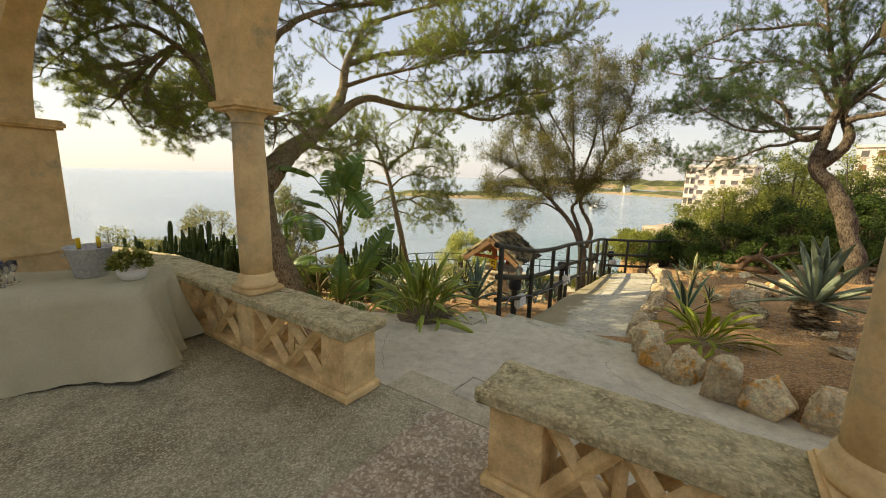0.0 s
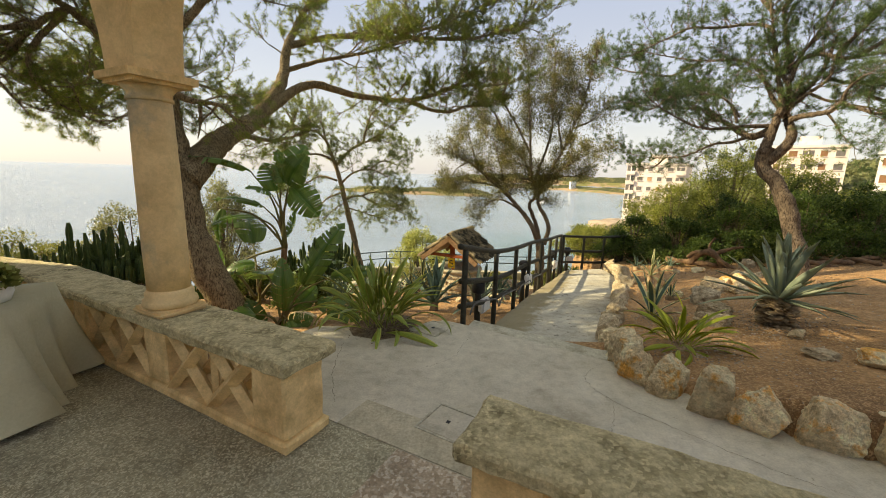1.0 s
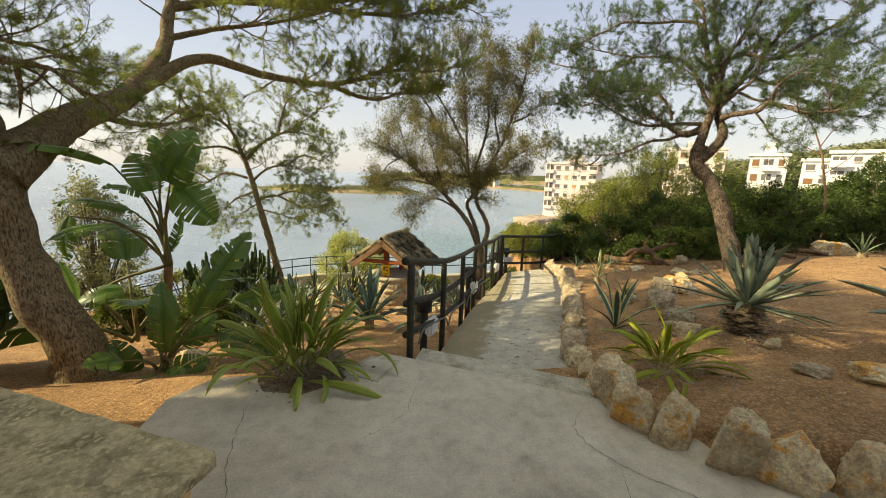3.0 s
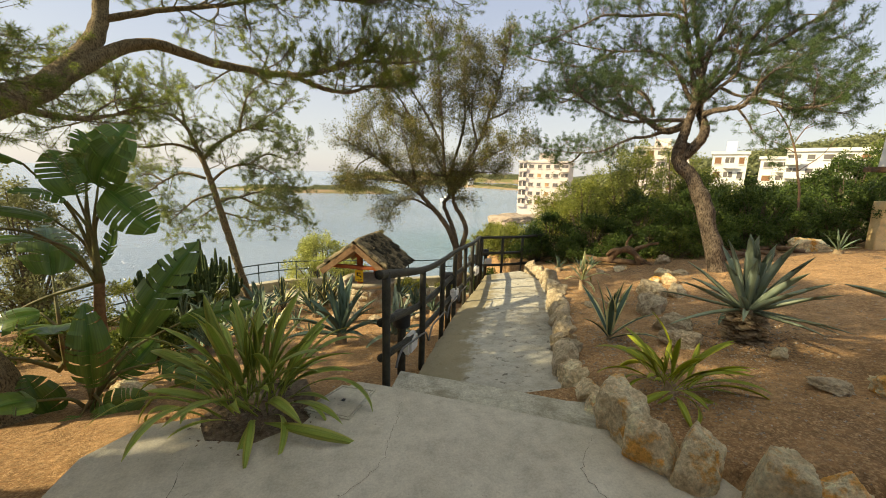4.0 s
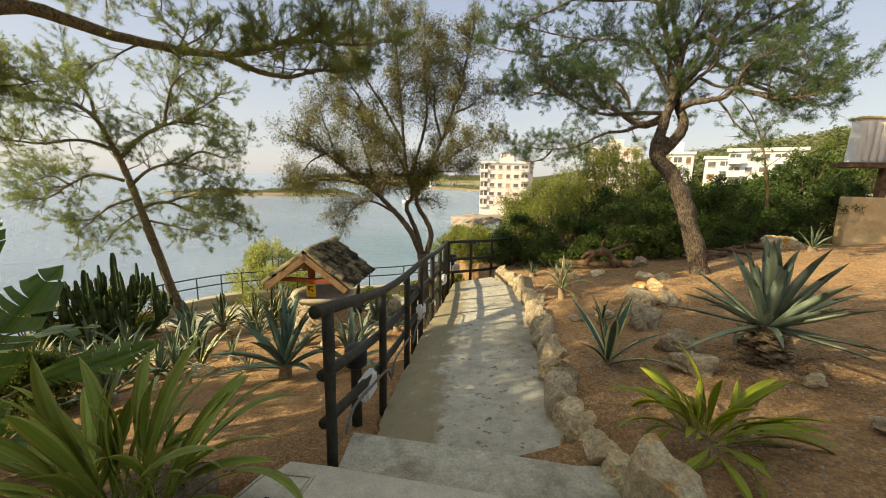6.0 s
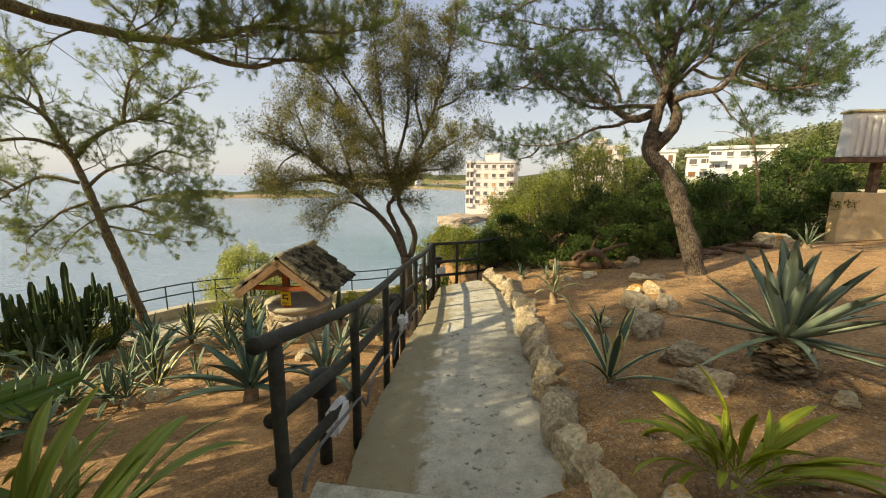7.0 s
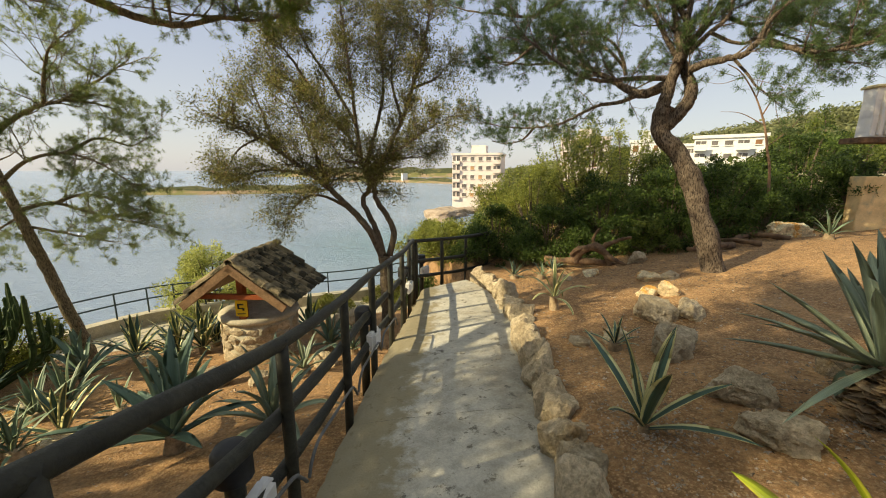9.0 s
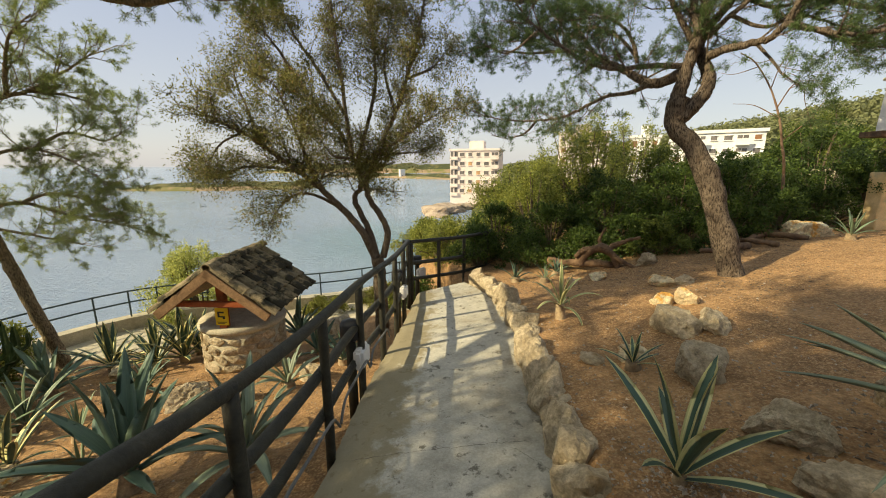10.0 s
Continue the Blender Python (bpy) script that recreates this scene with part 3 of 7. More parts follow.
def ground_sheet():
    def axis(lo, near0, near1, hi, fine, grow):
        a = list(np.arange(near0, near1, fine))
        s, v = fine, near1
        while v < hi:
            a.append(v)
            s *= grow
            v += s
        a.append(hi)
        s, v, b = fine, near0, []
        while v > lo:
            s *= grow
            v -= s
            b.append(max(v, lo))
        return sorted(set(round(float(q), 4) for q in b + a))

    xs, ys = axis(-3000, -6, 12, 3000, 0.1, 1.22), axis(-3000, 2, 13, 3000, 0.1, 1.22)
    verts = [(x, y, ground_z(x, y)) for y in ys for x in xs]
    w = len(xs)
    faces = [(j * w + i, j * w + i + 1, (j + 1) * w + i + 1, (j + 1) * w + i) for j in range(len(ys) - 1) for i in range(w - 1)]
    me = mesh_of("ground", verts, faces, M["earth"], smooth=True)
    me.materials.append(M["far_green"])
    far = [1 if math.hypot(verts[f[0]][0] - 5, verts[f[0]][1] - 6) > 13 else 0 for f in faces]
    me.polygons.foreach_set("material_index", far)
    return solid("ground", me, "bare reddish-brown garden earth sloping towards the sea", "ground", kind="structure")


ground_sheet()
R = 4500
solid("water", mesh_of("water", [(-R, -R, -9), (R, -R, -9), (R, R, -9), (-R, R, -9)], [(0, 1, 2, 3)], M["sea"]), "calm grey-blue sea, turquoise near the rocks", "sea", kind="structure")


# ---- path and terrace ----
def prism(name, outline, top, depth, mat):
    """An upright slab from an outline; top is a height or a function of place."""
    f = top if callable(top) else lambda x, y: top
    n = len(outline)
    verts = [(x, y, f(x, y)) for x, y in outline] + [(x, y, f(x, y) - depth) for x, y in outline]
    faces = [tuple(range(n)), tuple(range(2 * n - 1, n - 1, -1))]
    faces += [(i, i + n, (i + 1) % n + n, (i + 1) % n) for i in range(n)]
    return mesh_of(name, verts, faces, mat)


def ramp_slab():
    n, across = 130, 14
    verts, faces, uvs = [], [], []
    y0l, y1l, y0r, y1r = 4.42, 10.05, 3.70, 10.2
    for i in range(n + 1):
        t = i / n
        yl, yr = y0l + (y1l - y0l) * t, y0r + (y1r - y0r) * t
        xl, xr = x_on(LEFT_EDGE, yl), x_on(RIGHT_EDGE, yr) + 0.1
        xl += 0.03 * noise.noise((0, yl * 4, 0)) + 0.025 * noise.noise((3, yl * 11, 0))
        for k in range(across + 1):
            s = k / across
            x, y = xl + (xr - xl) * s, yl + (yr - yl) * s
            z = ramp_z(x, y) + 0.004 * noise.noise((x * 4, y * 4, 0)) - (0.012 if k == 0 else 0)
            z -= 0.35 * max(0.0, t - 0.93)
            verts.append((x, y, z))
            uvs.append((s, t))
        verts.append((xl + 0.01, yl, ramp_z(xl, yl) - 0.25))
        uvs.append((0, t))
    w = across + 2
    for i in range(n):
        for k in range(across):
            faces.append((i * w + k, i * w + k + 1, (i + 1) * w + k + 1, (i + 1) * w + k))
        faces.append((i * w + across + 1, i * w, (i + 1) * w, (i + 1) * w + across + 1))
    return solid("path", mesh_of("path", verts, faces, M["path_concrete"], uvs), "long grey worn concrete garden path sloping down", "path", kind="structure")


ramp_slab()
LANDING = [(-1.32, 2.75), (-0.5, 2.32), (0.58, 1.72), (3.6, 0.1), (8.0, -2.3), (8.5, -0.9), (3.5, 1.85), (2.5, 2.6), (2.08, 3.0), (1.93, 3.26), (1.787, 3.331), (1.186, 3.72), (0.508, 4.131), (0.3, 4.24), (0.12, 4.1), (-0.08, 3.95), (-0.03, 3.84), (-0.1, 3.73), (-0.22, 3.7), (-0.35, 3.63), (-0.5, 3.68), (-0.64, 3.72), (-0.7, 3.85), (-0.74, 3.98), (-1.05, 3.96), (-1.27, 3.7)]
solid("pavement", prism("pavement", LANDING, 0.0, 0.25, M["concrete"]), "grey worn concrete landing in front of the terrace", "pavement", kind="structure")
solid("soil", prism("soil", [(-0.0, 4.0), (-0.0, 3.8), (-0.09, 3.72), (-0.35, 3.62), (-0.66, 3.71), (-0.75, 3.99), (-0.5, 4.45), (-0.1, 4.4)], lambda x, y: -0.014 + 0.008 * math.sin(x * 17 + y * 13), 0.2, M["gravel"]), "dark soil with dry leaves round the strap-leaved clump", "soil", kind="structure")
solid("step", prism("step", [(0.512, 4.134), (1.188, 3.724), (1.79, 3.335), (1.93, 3.27), (2.06, 3.74), (1.917, 3.80), (1.345, 4.15), (0.688, 4.53)], lambda x, y: -0.10 + 0.006 * math.sin(x * 9), 0.3, M["concrete_rough"]), "broad rough-cast concrete step", "step", kind="structure")


def crack(points, z, width, seed):
    r = np.random.default_rng(seed)
    line = smooth_line([(x, y, 0) for x, y in points], 14)
    left, right = [], []
    for i, p in enumerate(line):
        d = (line[min(i + 1, len(line) - 1)] - line[max(0, i - 1)]).normalized()
        nr = Vector((-d.y, d.x, 0))
        q = p + nr * r.normal() * 0.006
        w = 0.6 * width * r.uniform(0.3, 1.0) * min(1, 6 * min(i, len(line) - 1 - i) / len(line) + 0.1)
        left.append(q + nr * w)
        right.append(q - nr * w)
    zz = z if callable(z) else lambda x, y: z
    verts = [(p.x, p.y, zz(p.x, p.y) + 0.003) for p in left + right]
    n = len(line)
    return mesh_of("crack", verts, [(i, n + i, n + i + 1, i + 1) for i in range(n - 1)], M["crack_dirt"])


pav = bpy.data.objects["pavement"]
part("crack", crack([(1.75, 3.25), (1.5, 2.95), (1.62, 2.6), (1.95, 2.25), (2.3, 1.9), (2.6, 1.7)], 0.0, 0.004, 1), pav)
part("crack", crack([(1.6, 2.62), (1.45, 2.3), (1.2, 1.95)], 0.0, 0.003, 2), pav)
part("crack", crack([(0.0, 3.0), (0.35, 3.25), (0.5, 3.6), (0.62, 3.95)], 0.0, 0.0022, 3), pav)
part("joint", crack([(-0.5, 2.45), (-0.65, 3.0), (-0.7, 3.6)], 0.0, 0.004, 4), pav)
pth = bpy.data.objects["path"]
part("crack", crack([(1.5, 6.1), (2.0, 5.95), (2.5, 5.75), (2.85, 5.6)], ramp_z, 0.004, 5), pth)
part("crack", crack([(2.6, 5.7), (2.7, 5.3), (2.55, 5.0)], ramp_z, 0.003, 6), pth)


def manhole(corners, z, label):
    mid = Vector((sum(c[0] for c in corners) / 4, sum(c[1] for c in corners) / 4))
    t = thing("manhole_cover", label, "manhole cover")

    def inset(k):
        return [tuple(mid + (Vector(c) - mid) * k) for c in corners]

    outer, inner = inset(1.0), inset(0.9)
    verts = [(x, y, z + 0.008) for x, y in outer] + [(x, y, z + 0.008) for x, y in inner] + [(x, y, z - 0.02) for x, y in outer] + [(x, y, z - 0.02) for x, y in inner]
    faces = []
    for i in range(4):
        j = (i + 1) % 4
        faces += [(i, j, 4 + j, 4 + i), (8 + i, 8 + j, j, i), (4 + i, 4 + j, 12 + j, 12 + i)]
    part("frame", mesh_of("manhole_frame", verts, faces, M["concrete_rough"]), t)
    part("lid", prism("lid", inset(0.86), z + 0.006, 0.03, M["concrete"]), t)
    part("lifting_slot", prism("slot", inset(0.08), z + 0.009, 0.01, M["black"]), t)


manhole([(0.09, 2.25), (0.37, 2.08), (0.56, 2.36), (0.27, 2.54)], 0.0, "square concrete inspection cover set in the landing")
manhole([(-0.08, 3.93), (0.22, 3.74), (0.43, 4.08), (0.18, 4.2)], 0.0, "square concrete inspection cover beside the step")

# The terrace: x runs along its balustrade, y outwards.
TER = Matrix(((0.8815, 0.472, 0, -0.655), (-0.472, 0.8815, 0, 1.906), (0, 0, 1, 0), (0, 0, 0, 1)))


def ter_box(name, lo, hi, mat, bevel=0.0):
    return box(name, lo, hi, mat, bevel, TER)


solid("floor", ter_box("floor", (-7.6, -9.3, -0.3), (9, 0.425, 0.002), M["pebble"]), "dark exposed-pebble terrace floor", "floor", kind="structure")
solid("floor_band", ter_box("floor_band", (0.52, -9.0, -0.1), (8.9, 0.42, 0.006), M["pebble_red"]), "reddish exposed-pebble band of the terrace floor", "floor", kind="structure")
solid("threshold", ter_box("threshold", (0.02, 0.43, -0.1), (1.14, 0.76, 0.004), M["paving"], 0.004), "worn beige stone threshold strip", "threshold", kind="structure")
# Unseen wall closing the terrace behind, added for bounced light.
solid("wall_back", ter_box("wall_back", (-7.3, -9.3, 0), (9, -9, 3.4), M["plaster"]), "unseen plain ochre plaster wall added behind for bounced light", "wall", kind="structure")
# Unseen wall, made tall enough to keep direct sun off the terrace.
solid("wall_side", ter_box("wall_side", (-7.6, -9.3, 0), (-7.3, -1.4, 8.6), M["plaster"]), "unseen plain ochre plaster wall added to block the sun", "wall", kind="structure")
# Unseen slab over the arcade, added and sized to shade the terrace.
solid("ceiling", ter_box("ceiling", (-7.3, -2.4, 4.4), (7, 0.5, 4.6), M["plaster"]), "unseen plain plaster ceiling added to shade the terrace", "ceiling", kind="structure")


def arch_wall(name, a, b, spring, top, thick, foot_a, foot_b):
    """A wall between two supports with a round arch cut through it; a and b are places on the terrace."""
    A, B = Vector((*a, 0)), Vector((*b, 0))
    d = (B - A)
    length = d.length
    d.normalize()
    nrm = Vector((-d.y, d.x, 0))
    half = (length - foot_a - foot_b) / 2
    mid = foot_a + half
    n = 40
    curve = [(mid - half * math.cos(math.pi * i / n), spring + half * 0.97 * math.sin(math.pi * i / n)) for i in range(n + 1)]
    verts, faces = [], []
    low = [(0, spring)] + curve + [(length, spring)]
    for s, z in low:
        for off in (-thick / 2, thick / 2):
            for zz in (z, top):
                verts.append(TER @ (A + d * s + nrm * off + Vector((0, 0, zz))))
    for i in range(len(low) - 1):
        p, q = 4 * i, 4 * (i + 1)
        faces += [(p, q, q + 1, p + 1), (p + 2, p + 3, q + 3, q + 2), (p, p + 2, q + 2, q)]
    faces += [(0, 1, 3, 2), tuple(4 * (len(low) - 1) + k for k in (0, 2, 3, 1))]
    return solid(name, mesh_of(name, verts, faces, M["plaster"]), "ochre plaster arcade wall with a round arch", "wall", kind="structure")


COL, COL_R, PIER = (-1.4, 0.2), (2.68, 0.13), (-5.25, -0.75)
arch_wall("wall_arcade_1", COL, COL_R, 2.27, 4.4, 0.3, 0.17, 0.17)
arch_wall("wall_arcade_2", PIER, COL, 2.27, 4.4, 0.3, 0.45, 0.17)
arch_wall("wall_arcade_3", COL_R, (7.0, 0.13), 2.27, 4.4, 0.3, 0.17, 0.17)
# Unseen bay beyond the pillar, added to help block sun from the left.
arch_wall("wall_arcade_4_unseen", (-7.5, -1.4), PIER, 2.27, 4.4, 0.3, 0.2, 0.45)


def column(at, label):
    t = thing("column", label, "column", TER @ pose(at[0], at[1], 0.6))
    part("plinth", box("col_plinth", (-0.185, -0.18, 0), (0.185, 0.18, 0.05), M["plaster"], 0.02), t)
    part("base", lathe("col_base", [(0.17, 0.05), (0.182, 0.07), (0.175, 0.1), (0.155, 0.115), (0.16, 0.15), (0.15, 0.165), (0.14, 0.18)], M["plaster"], 32), t)
    part("shaft", lathe("col_shaft", [(0.14, 0.18), (0.142, 0.5), (0.138, 1.0), (0.128, 1.5)], M["plaster"], 32), t)
    part("necking", lathe("col_neck", [(0.128, 1.5), (0.14, 1.505), (0.14, 1.525), (0.13, 1.53), (0.135, 1.56), (0.17, 1.6)], M["plaster"], 32), t)
    bm = bmesh.new()
    for w, z0, z1 in ((0.185, 1.6, 1.625), (0.215, 1.625, 1.672)):
        bmesh.ops.create_cube(bm, size=1, matrix=Matrix.Translation((0, 0, (z0 + z1) / 2)) @ Matrix.Diagonal((2 * w, 2 * w, z1 - z0, 1)))
    part("capital", bm_mesh("col_capital", bm, M["sandstone"]), t)
    return t


column(COL, "ochre plaster column standing on the stone coping")
column(COL_R, "ochre plaster column on the balustrade beside the opening")
pier = thing("pillar", "broad square ochre plaster corner pillar", "pillar", TER @ pose(PIER[0], PIER[1], 0, 0, 0, 14))
part("shaft", box("pillar_shaft", (-0.42, -0.35, 0), (0.42, 0.35, 2.15), M["plaster"], 0.01), pier)
part("base", box("pillar_base", (-0.46, -0.39, 0.6), (0.46, 0.39, 0.75), M["plaster"], 0.02), pier)
part("capital", box("pillar_capital", (-0.5, -0.43, 2.15), (0.5, 0.43, 2.268), M["sandstone"], 0.03), pier)


def bar(name, a, b, r, mat, sides=4):
    a, b = Vector(a), Vector(b)
    v, f = tube_data([a, (a + b) / 2, b], [r, r * 1.04, r], sides, 0.08, a.x * 3)
    return mesh_of(name, v, f, mat)


def balustrade(at, length, piers, seed, label):
    """A low wall: kerb, piers, crossed bars between them, and a thick coping. x from 0 to length."""
    t = thing("balustrade", label, "balustrade", at)
    part("kerb", rough_slab("kerb", (0.0, 0.03, 0), (length, 0.4, 0.075), M["sandstone"], 0.12, 0.006, seed), t)
    part("coping", rough_slab("coping", (-0.04, 0, 0.515), (length + 0.04, 0.43, 0.6), M["coping"], 0.055, 0.013, seed + 3), t, "grey lichen-stained stone coping with chipped edges")
    for a, b in piers:
        part("pier", rough_slab("bal_pier", (a, 0.055, 0.07), (b, 0.375, 0.52), M["sandstone"], 0.11, 0.006, seed + a), t)
    for (a0, a1), (b0, b1) in zip(piers, piers[1:]):
        n = max(1, round((b0 - a1) / 0.42))
        w = (b0 - a1) / n
        for k in range(n):
            x0, x1 = a1 + k * w + 0.01, a1 + (k + 1) * w - 0.01
            part("lattice_bar", bar("lattice", (x0, 0.085, 0.07), (x1, 0.085, 0.52), 0.046, M["sandstone"]), t)
            part("lattice_bar", bar("lattice", (x0, 0.105, 0.52), (x1, 0.105, 0.07), 0.046, M["sandstone"]), t)
            part("lattice_bar", bar("lattice", (x0, 0.325, 0.07), (x1, 0.325, 0.52), 0.046, M["sandstone"]), t)
            part("lattice_bar", bar("lattice", (x0, 0.345, 0.52), (x1, 0.345, 0.07), 0.046, M["sandstone"]), t)
            if k:
                part("mullion", bar("mullion", (a1 + k * w, 0.13, 0.07), (a1 + k * w, 0.13, 0.52), 0.03, M["sandstone"]), t)
    return t


balustrade(TER @ pose(-3.7, 0, 0), 3.7, [(0, 0.22), (1.0, 1.22), (2.17, 2.43), (3.38, 3.67)], 1, "low ochre balustrade with crossed bars under a stone coping")
balustrade(TER @ pose(-5.1, -0.36, 0, 0, 0, 14.0), 1.42, [(0, 0.2), (1.2, 1.4)], 5, "low ochre balustrade with crossed bars turning towards the pillar")
balustrade(TER @ pose(1.161, -0.076, 0), 4.4, [(0.03, 0.33), (1.42, 1.78), (2.9, 3.12), (4.2, 4.4)], 9, "low ochre balustrade with crossed bars and a chipped stone coping")


# ---- stones ----
def rock_mesh(name, rng, size, mat, sharp=9, detail=5, lump=0.085):
    """An angular stone: a ball cut by random planes, then roughened; it stands on z = 0."""
    bm = bmesh.new()
    bmesh.ops.create_icosphere(bm, subdivisions=detail, radius=1)
    cuts = [(Vector(unit(rng.normal(size=3))), rng.uniform(0.6, 0.95)) for _ in range(sharp + 3)]
    off = Vector(rng.uniform(-50, 50, 3))
    for v in bm.verts:
        d = v.co.normalized()
        r = 1.0 / (abs(d.x) ** 5 + abs(d.y) ** 5 + abs(d.z) ** 5) ** 0.2
        for nrm, h in cuts:
            c = d.dot(nrm)
            if c > 0.05:
                r = min(r, h / c)
        r += lump * noise.noise(d * 2.6 + off) + lump * 0.9 * abs(noise.noise(d * 5 + off)) + lump * 0.7 * noise.noise(d * 11 + off) + lump * 0.45 * noise.noise(d * 23 + off)
        v.co = Vector((d.x * r * size[0], d.y * r * size[1], d.z * r * size[2]))
    low = min(v.co.z for v in bm.verts)
    for v in bm.verts:
        v.co.z -= low * 0.75
    return bm_mesh(name, bm, mat)


rng = np.random.default_rng(7)
for x, y, sx, sy, sz, turn in ((1.99, 2.96, 0.21, 0.13, 0.21, 118), (2.10, 2.77, 0.17, 0.13, 0.235, 128), (2.28, 2.56, 0.17, 0.13, 0.23, 132), (2.53, 2.36, 0.235, 0.14, 0.215, 142), (2.82, 2.19, 0.25, 0.15, 0.215, 150), (3.1, 2.03, 0.2, 0.15, 0.2, 152), (3.37, 1.86, 0.21, 0.15, 0.2, 150)):
    solid("border_stone", rock_mesh("border_stone", rng, (sx * 0.8, sy * 1.05, sz * 1.12), M["rock"], 11, 5, 0.06), "angular ochre limestone boulder with orange lichen stains edging the bed", "stone", pose(x, y, -0.09, rng.uniform(-8, 8), rng.uniform(-8, 8), turn + rng.uniform(-6, 6)), "stones edging the bed")
border = smooth_line([(x, y, 0) for x, y in BORDER], 40)
dist, k_rock = 0.0, 0
last = border[0]
next_at = 0.15
rocks_along = []
for p in border[1:]:
    dist += (p - last).length
    if dist >= next_at:
        near = p.y < 4.2
        size = rng.uniform(0.13, 0.165) if p.y < 3.1 else rng.uniform(0.15, 0.19) if near else rng.uniform(0.14, 0.2)
        rocks_along.append((p.copy(), (p - last).normalized(), size))
        next_at = dist + size * (1.62 if p.y < 3.1 else 1.38)
    last = p
for p, d, size in rocks_along:
    if p.y < 3.08:
        continue
    tall = rng.uniform(0.95, 1.25) if p.y < 4.5 else rng.uniform(0.95, 1.35)
    me = rock_mesh("border_stone", rng, (size * 1.0, size * 0.82, size * tall), M["rock"] if p.y < 4.5 else M["rock_grey"], 10, 4)
    base = -0.03 if p.y < 3.6 else ramp_z(p.x, p.y) - 0.02
    turn = math.degrees(math.atan2(d.y, d.x)) + rng.uniform(-15, 15)
    solid("border_stone", me, "rough ochre limestone boulder edging the bed" if p.y < 4.5 else "rough pale limestone block edging the path", "stone", pose(p.x + 0.02, p.y, base - 0.05, rng.uniform(-8, 8), rng.uniform(-8, 8), turn), "stones edging the bed")

for x, y, sx, sy, sz, mat, label in (
    (3.94, 3.68, 0.11, 0.09, 0.08, "rock", "small ochre stone lying on the earth"),
    (3.66, 3.12, 0.17, 0.15, 0.06, "rock_grey", "flat pale stone slab on the earth"),
    (3.95, 2.85, 0.22, 0.17, 0.1, "rock", "dark reddish stone on the earth"),
    (4.35, 2.9, 0.16, 0.15, 0.13, "rock", "ochre stone on the earth"),
    (3.78, 4.68, 0.25, 0.19, 0.19, "rock_grey", "broad grey boulder half sunk in the earth"),
    (3.5, 4.3, 0.22, 0.17, 0.14, "rock_grey", "grey boulder half sunk in the earth"),
    (4.08, 5.42, 0.25, 0.21, 0.22, "rock_grey", "upright pale boulder in the bed"),
    (4.65, 6.0, 0.24, 0.2, 0.19, "rock_grey", "pale grey boulder in the bed"),
    (4.95, 5.8, 0.22, 0.17, 0.13, "rock_grey", "grey boulder in the bed"),
    (5.28, 6.6, 0.14, 0.12, 0.13, "rock", "whitish boulder in the bed"),
    (5.42, 6.4, 0.13, 0.11, 0.14, "rock", "whitish stone in the bed"),
    (5.95, 7.1, 0.2, 0.15, 0.13, "rock", "whitish stone by the pine"),
    (6.2, 6.95, 0.16, 0.13, 0.1, "rock_grey", "grey stone by the pine"),
    (5.75, 8.0, 0.15, 0.12, 0.1, "rock", "pale stone at the back of the bed"),
    (5.4, 8.15, 0.11, 0.1, 0.08, "rock_grey", "pale stone at the back of the bed"),
    (6.8, 8.0, 0.2, 0.16, 0.16, "rock_grey", "mossy boulder at the back of the bed"),
    (9.75, 7.3, 0.55, 0.3, 0.25, "rock", "large ochre boulder under the shrubs"),
    (3.72, 6.08, 0.16, 0.12, 0.06, "rock_grey", "low stone sunk in the bed"),
    (4.0, 5.92, 0.14, 0.12, 0.12, "rock", "ochre stone in the bed"),
    (4.55, 4.5, 0.12, 0.1, 0.16, "rock_grey", "upright stone beside the agave"),
    (-1.62, 5.0, 0.2, 0.16, 0.16, "rock", "ochre boulder under the banana plant"),
    (-1.85, 5.35, 0.16, 0.15, 0.13, "rock", "ochre stone under the banana plant"),
    (0.25, 8.55, 0.25, 0.2, 0.2, "rock_grey", "pale boulder below the railing"),
    (0.75, 8.35, 0.18, 0.16, 0.15, "rock_grey", "pale stone below the railing"),
    (2.2, 10.6, 0.5, 0.4, 0.35, "rock_grey", "large pale rock below the path"),
    (1.6, 8.6, 0.2, 0.2, 0.2, "rock_grey", "pale stone below the path"),
    (-0.9, 10.5, 0.25, 0.18, 0.14, "rock", "ochre stone among the agaves"),
    (-0.9, 7.6, 0.22, 0.2, 0.13, "rock", "ochre stone among the agaves"),
    (-1.6, 8.6, 0.3, 0.22, 0.14, "rock", "ochre stone among the agaves"),
    (-2.4, 9.3, 0.3, 0.22, 0.16, "rock_grey", "grey stone among the agaves"),
):
    m = M[mat]
    solid("stone", rock_mesh("stone", rng, (sx * 0.84, sy * 0.84, sz * 0.84), m, 9, 4, 0.13), label, "stone", pose(x, y, ground_z(x, y) - sz * 0.35, rng.uniform(-8, 8), rng.uniform(-8, 8), rng.uniform(0, 360)))


# ---- railing ----
RAIL = [(0.53, 4.3), (1.04, 5.31), (1.5, 6.22), (1.91, 7.03), (2.3, 7.72), (2.7, 8.5), (3.08, 9.3), (3.5, 10.3)]


